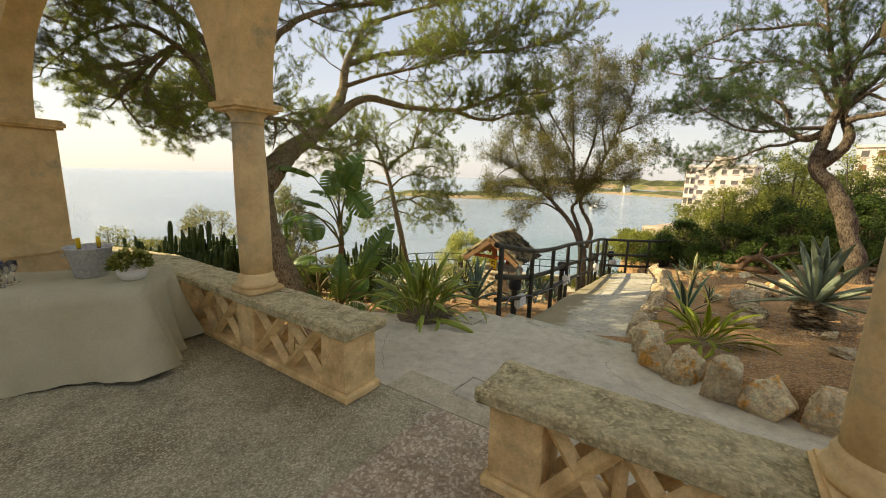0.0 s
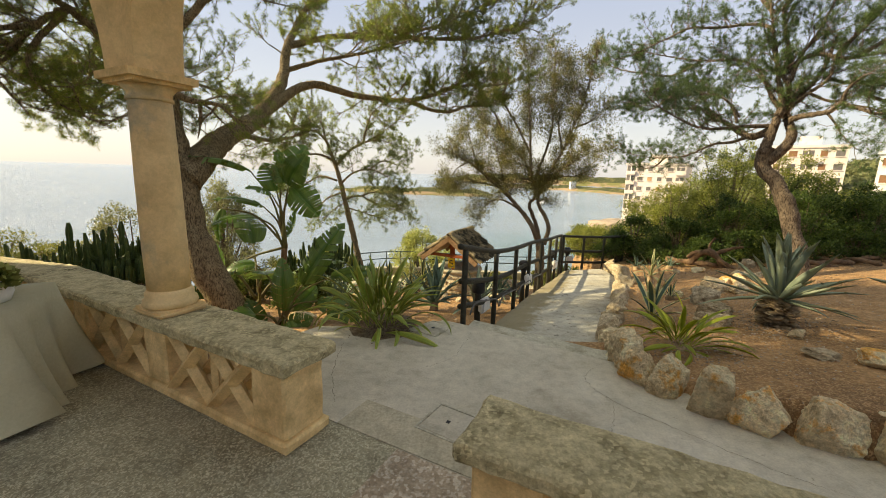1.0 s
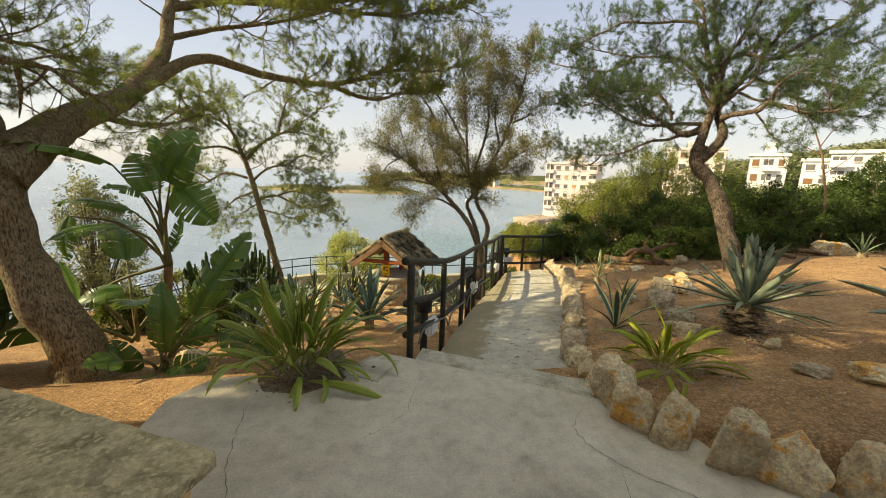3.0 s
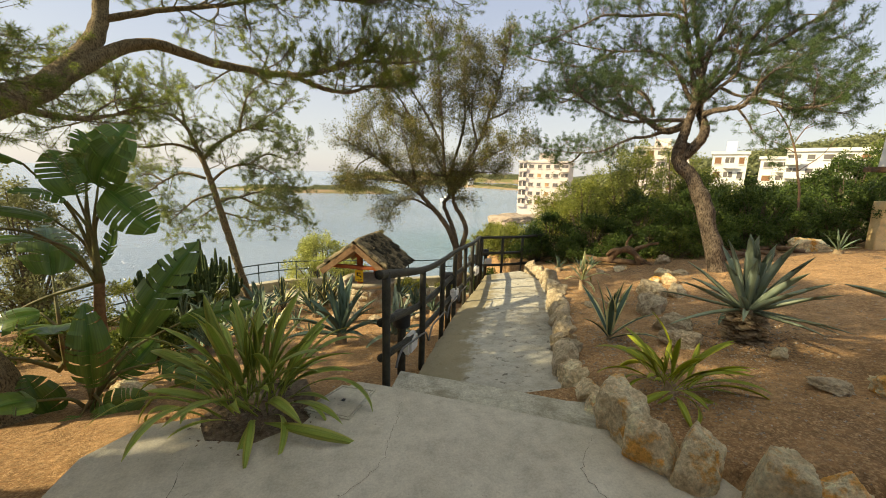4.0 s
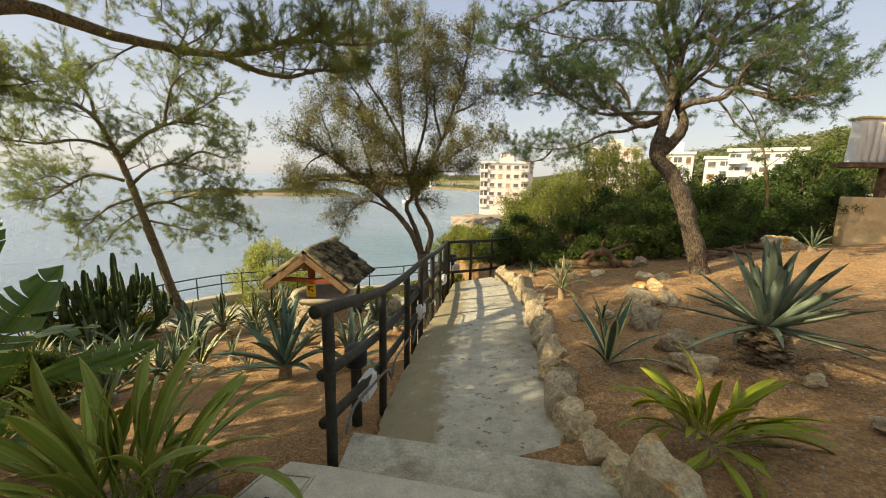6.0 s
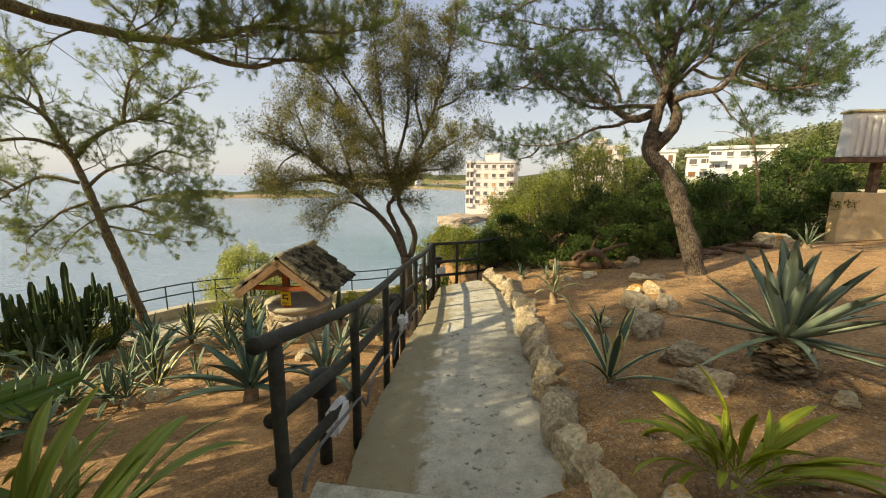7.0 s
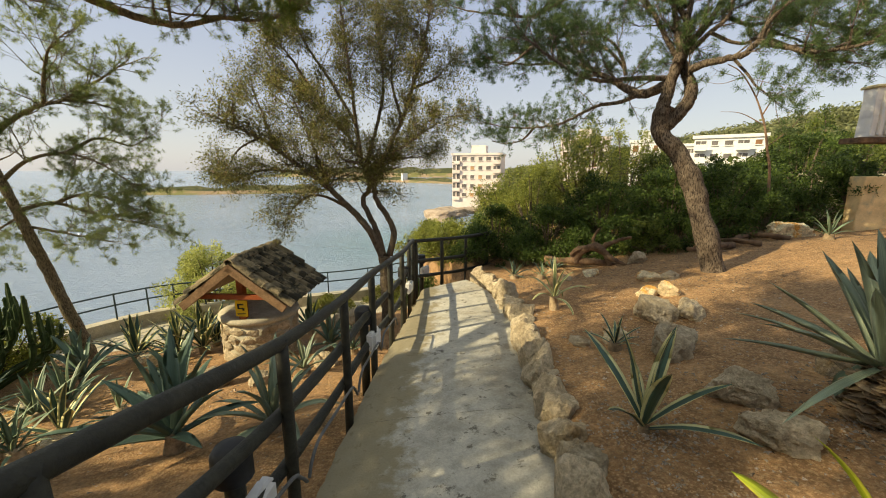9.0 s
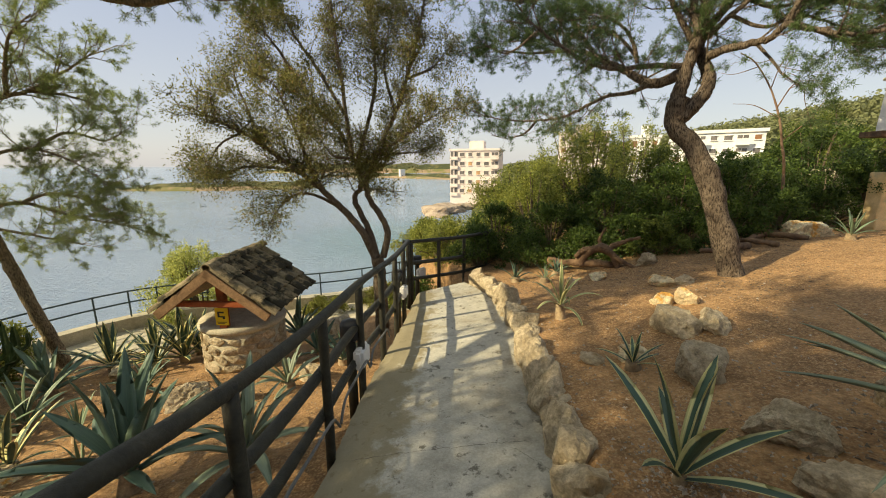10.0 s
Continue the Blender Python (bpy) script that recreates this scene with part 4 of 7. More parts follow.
def railing(points, base, label, heights=(0.97, 0.56, 0.25), over=0.16):
    t = thing("railing", label, "railing")
    tops = []
    for i, (x, y) in enumerate(points):
        z = base[i]
        part("post", tube("post", [(x, y, z - 0.3), (x + 0.004, y, z + 0.4), (x, y, z + heights[0] + 0.02)], 0.034, 0.034, M["black_wood"], 10, 3, 0.1, x), t)
        tops.append(Vector((x, y, z)))
    ends = [tops[0] + (tops[0] - tops[1]).normalized() * over] + tops + [tops[-1] + (tops[-1] - tops[-2]).normalized() * 0.12]
    for h, r, off in ((heights[0], 0.035, 0.0), (heights[1], 0.036, -0.045), (heights[2], 0.034, -0.045)):
        side = Vector((0.87, -0.45, 0)) * off
        use = ends if h == heights[0] else tops
        part("rail", tube("rail", [tuple(q + Vector((0, 0, h)) + side) for q in use], r, r, M["black_wood"], 10, 4, 0.12, h), t)
    return t


railing(RAIL, (-0.11, -0.34, -0.45, -0.5, -0.555, -0.64, -0.7, -0.82), "black-stained round timber railing along the path")
railing([(3.62, 10.45), (4.2, 10.5), (4.8, 10.6), (5.4, 10.75)], (-0.86, -0.87, -0.88, -0.86), "black-stained round timber railing at the foot of the path")


conduit = thing("conduit", "thin grey cable conduit tied along the lowest rail", "cable")
for (x0, y0), (x1, y1), z0, z1 in zip(RAIL, RAIL[1:5], (-0.11, -0.34, -0.45, -0.5), (-0.34, -0.45, -0.5, -0.555)):
    run = [(x0 + (x1 - x0) * q + 0.07, y0 + (y1 - y0) * q - 0.03, z0 + (z1 - z0) * q + h) for q, h in ((0.03, 0.17), (0.08, 0.24), (0.2, 0.3), (0.5, 0.3), (0.85, 0.295), (0.94, 0.24), (1.0, 0.17))]
    part("pipe", tube("conduit", run, 0.01, 0.01, M["grey_plastic"], 8, 5), conduit)


def path_light(x, y, z, turn):
    t = thing("path_light", "small black path lamp with a white cover box", "lamp", pose(x, y, z, 0, 0, turn) @ Matrix.Scale(1.45, 4))
    part("stake", tube("stake", [(0, 0, -0.45), (0, 0, 0), (0, 0, 0.14)], 0.032, 0.032, M["black_wood"], 8, 2), t)
    part("head", lathe("head", [(0.05, 0.1), (0.062, 0.11), (0.062, 0.2), (0.05, 0.22), (0.02, 0.225)], M["black"], 16), t)
    part("cover", box("cover", (-0.085, -0.1, -0.08), (0.085, -0.035, 0.06), M["white_paint"], 0.02), t)


path_light(0.79, 5.15, -0.08, 60)
path_light(1.83, 7.08, -0.2, 60)
path_light(2.98, 9.3, -0.4, 60)
path_light(3.9, 10.9, -0.6, 30)


# ---- well ----
def well():
    t = thing("well", "round stone well under a little mossy tiled roof", "well", pose(0.78, 10.05, -1.45, 0, 0, -26.7) @ Matrix.Scale(0.92, 4))
    r0 = np.random.default_rng(3)
    part("core", lathe("well_core", [(0.6, -0.3), (0.6, 0.74), (0.42, 0.74), (0.42, 0.3), (0.0, 0.3)], M["paving"], 32), t)
    part("rim", lathe("well_rim", [(0.44, 0.71), (0.64, 0.71), (0.66, 0.75), (0.64, 0.8), (0.46, 0.81), (0.43, 0.78)], M["paving"], 32), t, "smooth cement rim")
    for row in range(5):
        n = 15
        for k in range(n):
            w = 2 * math.pi * (k + 0.5 * (row % 2) + r0.uniform(-0.12, 0.12)) / n
            me = rock_mesh("well_stone", r0, (0.035, 0.135 * r0.uniform(0.85, 1.1), 0.078), M["rock_grey"], 8, 3, 0.05)
            part("stone", me, t, at=Matrix.Rotation(w, 4, "Z") @ pose(0.6, 0, 0.0 + row * 0.145 - 0.05))
    for s in (-1, 1):
        part("post", box("well_post", (-0.055, s * 0.5 - 0.055, 0.78), (0.055, s * 0.5 + 0.055, 1.62), M["red_wood"], 0.008), t)
        part("tie_beam", box("tie", (-0.62, s * 0.62 - 0.04, 1.17), (0.62, s * 0.62 + 0.04, 1.25), M["red_wood"], 0.008), t)
    part("ridge_beam", box("ridge", (-0.04, -0.72, 1.6), (0.04, 0.72, 1.68), M["old_wood"], 0.006), t)
    slope = math.atan2(0.62, 0.82)
    for s in (-1, 1):
        roof = part("roof_slope", box("deck", (0, -0.76, -0.02), (1.04, 0.76, 0.02), M["old_wood"], 0.004), t, at=pose(0, 0, 1.74) @ (Matrix.Rotation(0 if s > 0 else math.pi, 4, "Z") @ Matrix.Rotation(slope, 4, "Y")))
        part("bargeboard", box("barge", (-0.02, -0.8, -0.1), (1.06, -0.755, 0.03), M["old_wood"], 0.006), roof)
        part("bargeboard", box("barge", (-0.02, 0.755, -0.1), (1.06, 0.8, 0.03), M["old_wood"], 0.006), roof)
        nt_, length = 8, 0.3
        for i in range(nt_):
            for j in range(4):
                y = -0.7 + 1.4 * i / (nt_ - 1) + r0.uniform(-0.012, 0.012)
                part("roof_tile", TILE, roof, at=pose(0.02 + j * 0.26, y, 0.035 + 0.012 * r0.uniform(0, 1), r0.uniform(-4, 4), r0.uniform(-6, -2), r0.uniform(-3, 3)))
    for j in range(6):
        part("ridge_tile", TILE, t, at=pose(0, -0.78 + j * 0.26, 1.79, 0, -3, 90))
    sign = part("sign", box("sign", (-0.09, -0.575, 0.86), (0.11, -0.565, 1.13), M["yellow"], 0.003), t, "yellow notice with a black pictogram")
    for lo, hi in (((-0.05, 1.05), (0.05, 1.075)), ((-0.05, 1.0), (-0.02, 1.06)), ((-0.05, 0.985), (0.06, 1.005)), ((0.03, 0.96), (0.06, 1.0)), ((-0.06, 0.905), (0.08, 0.915)), ((-0.06, 0.885), (0.05, 0.893))):
        part("pictogram", box("pictogram", (lo[0], -0.579, lo[1]), (hi[0], -0.5755, hi[1]), M["black"]), sign)


def tile_mesh():
    verts, faces = [], []
    n = 7
    for e, (x, r) in enumerate(((0, 0.078), (0.32, 0.1))):
        for rr in (r, r - 0.014):
            for k in range(n):
                w = math.pi * k / (n - 1)
                verts.append((x, rr * math.cos(w), rr * math.sin(w) * 0.8))
    for k in range(n - 1):
        faces += [(k, k + 1, 2 * n + k + 1, 2 * n + k), (n + k + 1, n + k, 3 * n + k, 3 * n + k + 1), (k + 1, k, n + k, n + k + 1), (2 * n + k, 2 * n + k + 1, 3 * n + k + 1, 3 * n + k)]
    return mesh_of("roof_tile", verts, faces, M["tile"])


TILE = tile_mesh()
well()


# ---- trees ----
def grow(name, label, category, trunk, limbs, bark, leaf, seed, r_trunk, sub=10, reach=0.9, kind="pine", tufts=5, per=14, size=0.11, flat=0.25, first=0.25, twig_n=7, group="", bare=0.15, wide=0.009, taper=0.62, loose=0.6):
    """A tree: a tapered trunk, limbs along given lines, and a crown grown from twigs along them."""
    rng = np.random.default_rng(seed)
    tip = 0.55 if kind == "pine" else 0.4
    t = thing(name, label, category, group=group)
    trunk_line = smooth_line(trunk, 8)
    n = len(trunk_line)
    v, f = tube_data(trunk_line, [r_trunk * (1.0 - taper * (i / (n - 1)) ** 0.8) * (1 + 0.5 * max(0, 0.08 - i / n) / 0.08) for i in range(n)], 14, 0.22, seed)
    part("trunk", mesh_of("trunk", v, f, bark, smooth=True), t)
    lines = []
    for pts, r0 in limbs:
        line = smooth_line(pts, 7)
        m = len(line)
        wob = [Vector(rng.normal(size=3)) * min(0.008, r0 * 0.12) * math.sin(math.pi * i / (m - 1)) for i in range(m)]
        line = [a + b for a, b in zip(line, wob)]
        v, f = tube_data(line, [r0 * (1 - 0.8 * i / (m - 1)) for i in range(m)], 12, 0.1, seed + r0 * 100)
        part("limb", mesh_of("limb", v, f, bark, smooth=True), t)
        lines.append((line, r0))
    if taper > 0.5:
        lines.append((trunk_line[int(n * 0.7):], r_trunk * 0.4))
    chunks, at, along = [], [], []
    for line, r0 in lines:
        m = len(line)
        total = sum((line[i + 1] - line[i]).length for i in range(m - 1))
        start = 0.78 if r0 > 0.15 else 0.55 if r0 > bare else first
        count = max(3, int(sub * total * (1 - start)))
        for s in range(count):
            q = start + (1 - start) * (s + rng.uniform(0, 1)) / count
            i = min(m - 2, int(q * (m - 1)))
            base, tan = line[i], (line[i + 1] - line[i]).normalized()
            w = Vector(rng.normal(size=3))
            w.z = w.z * 0.45 + flat
            d = (tan * 0.7 + w * 0.75).normalized()
            length = reach * rng.uniform(0.45, 1.1) * (1.1 - 0.45 * q)
            pts = [base]
            for k in range(5):
                d = (d + Vector(rng.normal(size=3)) * 0.22 + Vector((0, 0, 0.06))).normalized()
                pts.append(pts[-1] + d * length / 5)
            r = max(0.005, min(r0 * 0.28, 0.016) * (0.6 + length * 0.5))
            chunks.append(tube_data(pts, [r * (1 - 0.75 * k / 5) for k in range(6)], 5))
            for g in range(twig_n):
                k = rng.uniform(1.4 if kind == "pine" else 1.0, 5)
                a = int(min(4, k))
                p0 = pts[a].lerp(pts[a + 1], k - a)
                d2 = ((pts[a + 1] - pts[a]).normalized() * 0.8 + Vector(rng.normal(size=3)) * 0.6 + Vector((0, 0, 0.12))).normalized()
                l2 = length * rng.uniform(0.25, 0.6)
                p1 = p0 + d2 * l2 * 0.5 + Vector(rng.normal(size=3)) * 0.02
                p2 = p1 + (d2 + Vector((0, 0, 0.2))).normalized() * l2 * 0.5
                chunks.append(tube_data([p0, p1, p2], [r * 0.35, r * 0.28, r * 0.15], 3))
                for h in range(tufts):
                    e = tip + (1 - tip) * (h + rng.uniform(0, 1)) / tufts
                    pt = p0.lerp(p1, e * 2) if e < 0.5 else p1.lerp(p2, e * 2 - 1)
                    at.append(pt + Vector(rng.normal(size=3)) * 0.015)
                    along.append(d2)
    tagged(part("twig_work", joined("twig_work", chunks, bark), t), kind="stuff")
    at, along = np.array(at), np.array(along)
    if kind == "pine":
        co = needles(rng, at, along, per, size, wide, 1.6)
        part("crown", quick_mesh("crown", co, 3, leaf), t)
    else:
        at2 = np.repeat(at, per, 0) + rng.normal(size=(len(at) * per, 3)) * size * loose
        co = leaves(rng, at2, np.repeat(along, per, 0), size, size * 0.3, 0.9)
        part("crown", quick_mesh("crown", co, 4, leaf), t)
    return t


def limb(lines, r, *pts):
    """Adds a limb of that thickness at its foot, through the points."""
    lines.append((pts, r))


OLD_LIMBS = []
limb(OLD_LIMBS, 0.23, (-3.1, 5.03, 1.5), (-3.03, 5.33, 1.74), (-3.08, 6, 2.07), (-3.01, 7.06, 2.54), (-2.85, 7.79, 3.27), (-2.81, 8.13, 4.05), (-2.53, 8.76, 5.11))
limb(OLD_LIMBS, 0.1, (-3, 7.1, 2.56), (-2.44, 8.05, 3.29), (-1.48, 8.42, 3.19), (-0.3, 8.57, 3.2), (0.97, 8.54, 3.73))
limb(OLD_LIMBS, 0.045, (-0.6, 8.55, 3.19), (-0.1, 8.5, 3), (0.32, 8.5, 2.95), (0.72, 8.5, 3.08), (1.1, 8.5, 3.1), (1.6, 8.5, 3.3))
limb(OLD_LIMBS, 0.04, (0.2, 8.56, 3.4), (0.7, 8.6, 3.5), (1.3, 8.7, 3.55), (1.9, 8.8, 3.7))
limb(OLD_LIMBS, 0.06, (-2.81, 8.1, 4), (-2, 8.4, 4.3), (-1, 8.4, 4.4), (0.1, 8.2, 4.5), (1.1, 8, 4.9))
limb(OLD_LIMBS, 0.05, (-2.85, 7.9, 3.5), (-2.1, 8, 3.75), (-1.2, 7.9, 3.9), (-0.2, 7.6, 4.1))
limb(OLD_LIMBS, 0.05, (-2.6, 8.7, 5), (-1.6, 8.8, 5.3), (-0.4, 8.5, 5.4), (0.8, 8.2, 5.5))
limb(OLD_LIMBS, 0.07, (-3.25, 5.06, 2), (-3.6, 5.5, 2.6), (-4.2, 6.1, 3.3), (-4.9, 6.6, 3.4), (-5.4, 6.9, 3.1))
limb(OLD_LIMBS, 0.07, (-3.3, 5.05, 2.9), (-3.9, 5, 3.6), (-4.8, 5.1, 4.2), (-6, 5.4, 4.3), (-7, 5.8, 3.9))
limb(OLD_LIMBS, 0.06, (-3.25, 5.1, 3.1), (-2.6, 5.4, 3.9), (-1.7, 5.9, 4.3), (-0.7, 6.3, 4.6))
limb(OLD_LIMBS, 0.06, (-3.4, 5.3, 4.2), (-4.2, 5.9, 4.8), (-5.2, 6.5, 5), (-6.4, 7, 4.8))
limb(OLD_LIMBS, 0.05, (-3.05, 6.3, 2.2), (-2.7, 6.9, 2.15), (-2.3, 7.3, 2.3))
limb(OLD_LIMBS, 0.06, (-3.27, 5.05, 2.2), (-3.71, 4.97, 2.84), (-3.92, 4.94, 3.23), (-4.16, 4.88, 3.39), (-4.43, 4.78, 3.21), (-4.69, 4.68, 2.85), (-4.98, 4.53, 2.5))
limb(OLD_LIMBS, 0.04, (-4.1, 4.9, 3.4), (-4.71, 4.93, 3.7), (-5.3, 4.7, 3.5), (-5.9, 4.5, 3))
limb(OLD_LIMBS, 0.05, (-3.2, 5.04, 2.62), (-2.93, 5, 2.48), (-2.77, 5.02, 2.46), (-2.58, 5.1, 2.43), (-2.41, 5.2, 2.23))
limb(OLD_LIMBS, 0.025, (-2.79, 5.02, 2.46), (-2.85, 5.1, 2.21), (-2.96, 5.2, 2.02))
limb(OLD_LIMBS, 0.035, (-4.16, 4.88, 3.39), (-4.5, 4.7, 2.85), (-4.3, 4.7, 2.4), (-3.9, 5, 2.1))
limb(OLD_LIMBS, 0.035, (-4.4, 4.8, 3.2), (-4.9, 4.4, 3), (-5.2, 4.2, 2.9))
limb(OLD_LIMBS, 0.035, (-4.3, 4.8, 3.3), (-4.7, 4.5, 2.7), (-4.5, 4.6, 2.2))
limb(OLD_LIMBS, 0.04, (-3.6, 5.5, 2.6), (-4, 6.2, 2.9), (-3.8, 6.9, 3), (-3.5, 7.4, 2.8))
limb(OLD_LIMBS, 0.06, (-3.7, 5.6, 5.1), (-5, 5.3, 5.6), (-6.5, 5.1, 5.7), (-8, 4.9, 5.4))
limb(OLD_LIMBS, 0.06, (-3.6, 5.5, 4.9), (-4.6, 4.6, 5.6), (-6, 3.9, 5.9), (-7.4, 3.4, 5.8))
limb(OLD_LIMBS, 0.06, (-3.7, 5.6, 5.1), (-4.9, 6.4, 5.8), (-6.3, 6.9, 6.1), (-7.6, 7.1, 6))
limb(OLD_LIMBS, 0.05, (-3.5, 5.4, 4.7), (-3, 4.9, 5.6), (-2.6, 4.3, 6.2))
limb(OLD_LIMBS, 0.06, (-3.7, 5.6, 5.2), (-4.2, 6, 6.4), (-5.2, 6, 7.2), (-6.4, 5.8, 7.5))
limb(OLD_LIMBS, 0.05, (-2, 8.4, 4.3), (-0.6, 8.3, 4.3), (0.8, 8.2, 4.3), (2, 8, 4.6))
limb(OLD_LIMBS, 0.06, (-3.4, 5.4, 4.5), (-3.9, 4.4, 5.2), (-4.4, 3.4, 5.6), (-5, 2.5, 5.7))
limb(OLD_LIMBS, 0.06, (-3.6, 5.5, 5.1), (-4.6, 5.7, 5.4), (-5.8, 5.9, 5.5), (-7, 6, 5.4))
limb(OLD_LIMBS, 0.06, (-3.6, 5.5, 5.1), (-4, 5.2, 6), (-4.6, 4.6, 6.7), (-5.4, 4, 7))
limb(OLD_LIMBS, 0.06, (-3.6, 5.5, 5.2), (-3.9, 5.9, 6.2), (-4.4, 6.2, 6.8), (-5.2, 6.4, 7))
limb(OLD_LIMBS, 0.06, (-3.5, 5.4, 4.8), (-3.4, 4.6, 5.2), (-3.6, 3.7, 5.6), (-3.9, 2.8, 5.8))
limb(OLD_LIMBS, 0.06, (-4.6, 4.6, 5.6), (-5.4, 3.4, 6.2), (-6.2, 2.6, 6.4))
limb(OLD_LIMBS, 0.06, (-4.2, 6, 6.4), (-4, 5.3, 7), (-4.3, 4.5, 7.4))
limb(OLD_LIMBS, 0.06, (-4.6, 5.7, 5.4), (-5.4, 6.2, 5.9), (-6.4, 6.4, 6.3))
limb(OLD_LIMBS, 0.05, (-3.6, 5.5, 2.6), (-4.2, 6.3, 2.9), (-5.0, 6.9, 3.0), (-5.7, 7.3, 2.9), (-6.4, 7.6, 2.6))
limb(OLD_LIMBS, 0.04, (-4.6, 6.6, 3.0), (-5.6, 6.5, 3.2), (-6.6, 6.6, 3.0))
grow("pine_tree", "old pine with a thick leaning trunk beside the terrace", "pine tree",
     [(-2.6, 5.05, -0.6), (-2.7, 5.07, -0.1), (-2.93, 5.03, 0.5), (-3.05, 5.05, 0.95), (-3.09, 5.05, 1.4), (-3.16, 5.05, 1.85), (-3.2, 5.05, 2.25), (-3.23, 5.05, 2.7), (-3.17, 5.05, 3.1), (-3.3, 5.2, 4.2), (-3.6, 5.5, 5.2)], OLD_LIMBS,
     M["bark_old"], M["needle"], 11, 0.24, sub=12, reach=1.1, size=0.056, per=12, tufts=9, twig_n=13, first=0.33, bare=0.09, wide=0.0048)

TALL_LIMBS = []
limb(TALL_LIMBS, 0.101, (6.24, 7.38, 2.12), (6.23, 7.38, 2.33), (6.24, 7.34, 2.53), (6.26, 7.29, 2.77), (6.28, 7.25, 2.98), (6.26, 7.25, 3.17), (6.21, 7.29, 3.39), (6.16, 7.34, 3.71), (6.1, 7.4, 4.14))
limb(TALL_LIMBS, 0.1, (6.26, 7.36, 2.07), (6.37, 7.26, 2.22), (6.47, 7.17, 2.43), (6.5, 7.19, 2.62), (6.47, 7.27, 2.81), (6.46, 7.34, 2.95), (6.52, 7.3, 3.15), (6.62, 7.22, 3.33), (6.71, 7.16, 3.48), (6.8, 7.09, 3.78), (6.86, 7.06, 4.2))
limb(TALL_LIMBS, 0.075, (6.25, 7.36, 2.64), (6.17, 7.6, 2.56), (6.13, 7.78, 2.59), (6.05, 8.01, 2.75), (5.97, 8.25, 2.9), (5.9, 8.46, 3.03), (5.85, 8.65, 3.25), (5.8, 8.85, 3.57), (5.75, 9.03, 3.9))
limb(TALL_LIMBS, 0.036, (6.08, 8.59, 3.06), (6, 8.93, 3.24), (5.85, 9.37, 3.33), (5.68, 9.83, 3.39), (5.44, 10.37, 3.54), (5.25, 10.87, 3.59))
limb(TALL_LIMBS, 0.04, (6.25, 7.36, 2.72), (5.96, 7.46, 2.72), (5.68, 7.56, 2.7), (5.36, 7.7, 2.68), (5.07, 7.8, 2.75), (4.74, 7.95, 2.95), (4.41, 8.11, 3.21), (4.17, 8.14, 3.43))
limb(TALL_LIMBS, 0.029, (5.93, 7.8, 2.82), (5.83, 7.79, 3.03), (5.69, 7.85, 3.23), (5.48, 7.99, 3.37), (5.21, 8.22, 3.38), (4.89, 8.51, 3.36))
limb(TALL_LIMBS, 0.032, (6.03, 7.66, 2.53), (5.93, 7.9, 2.46), (5.81, 8.16, 2.45), (5.71, 8.4, 2.36), (5.55, 8.72, 2.22), (5.35, 9.08, 2.19), (5.11, 9.52, 2.22), (4.86, 9.94, 2.33), (4.63, 10.36, 2.51))
limb(TALL_LIMBS, 0.022, (5.38, 9.19, 2.2), (5.31, 9.39, 2.02), (5.18, 9.69, 1.95), (5.02, 10, 2.01))
limb(TALL_LIMBS, 0.054, (6.41, 7.15, 2.81), (6.44, 6.97, 2.85), (6.47, 6.78, 2.85), (6.52, 6.57, 2.87), (6.53, 6.41, 2.96), (6.58, 6.2, 2.86), (6.66, 5.94, 2.75), (6.74, 5.7, 2.74), (6.78, 5.49, 2.74))
limb(TALL_LIMBS, 0.02, (6.69, 6.78, 2.88), (6.72, 6.62, 2.68), (6.72, 6.49, 2.51), (6.72, 6.36, 2.39), (6.74, 6.21, 2.25))
limb(TALL_LIMBS, 0.032, (6.58, 6.43, 2.97), (6.51, 6.35, 3.13), (6.51, 6.19, 3.28), (6.53, 5.99, 3.36))
limb(TALL_LIMBS, 0.043, (6.46, 7.33, 2.9), (6.33, 7.36, 3.06), (6.21, 7.42, 3.24), (6.15, 7.58, 3.57), (6.05, 7.8, 3.88), (5.85, 8.15, 4.05), (5.56, 8.62, 4.15), (5.16, 9.24, 4.39), (4.69, 9.94, 4.73))
limb(TALL_LIMBS, 0.036, (6.06, 7.43, 4.32), (6.0, 7.55, 4.46), (5.84, 7.8, 4.57), (5.51, 8.14, 4.62), (5.15, 8.5, 4.71), (4.82, 8.83, 4.58), (4.39, 9.29, 4.4), (4.04, 9.65, 4.36))
limb(TALL_LIMBS, 0.04, (6.3, 7.22, 3.38), (6.48, 7.26, 3.92), (6.67, 7.22, 4.28), (6.83, 7.22, 4.74), (6.96, 7.25, 5.22))
limb(TALL_LIMBS, 0.04, (6.29, 7.31, 3.71), (6.63, 7.16, 3.9), (7.01, 6.96, 3.8), (7.4, 6.73, 3.85), (7.78, 6.53, 3.93), (8.15, 6.34, 4.03))
limb(TALL_LIMBS, 0.036, (6.38, 7.19, 3.02), (6.57, 7.08, 3.25), (6.76, 6.96, 3.47), (6.84, 6.98, 3.85), (6.99, 6.91, 4.12), (7.21, 6.75, 4.26))
limb(TALL_LIMBS, 0.029, (6.85, 7.07, 3.5), (7.17, 6.93, 3.4), (7.52, 6.76, 3.48), (7.85, 6.61, 3.65), (8.2, 6.43, 3.54))
limb(TALL_LIMBS, 0.025, (6.51, 7.02, 3.24), (6.71, 6.75, 3.06), (6.92, 6.47, 3.12), (7.14, 6.18, 2.95), (7.41, 5.83, 2.87))
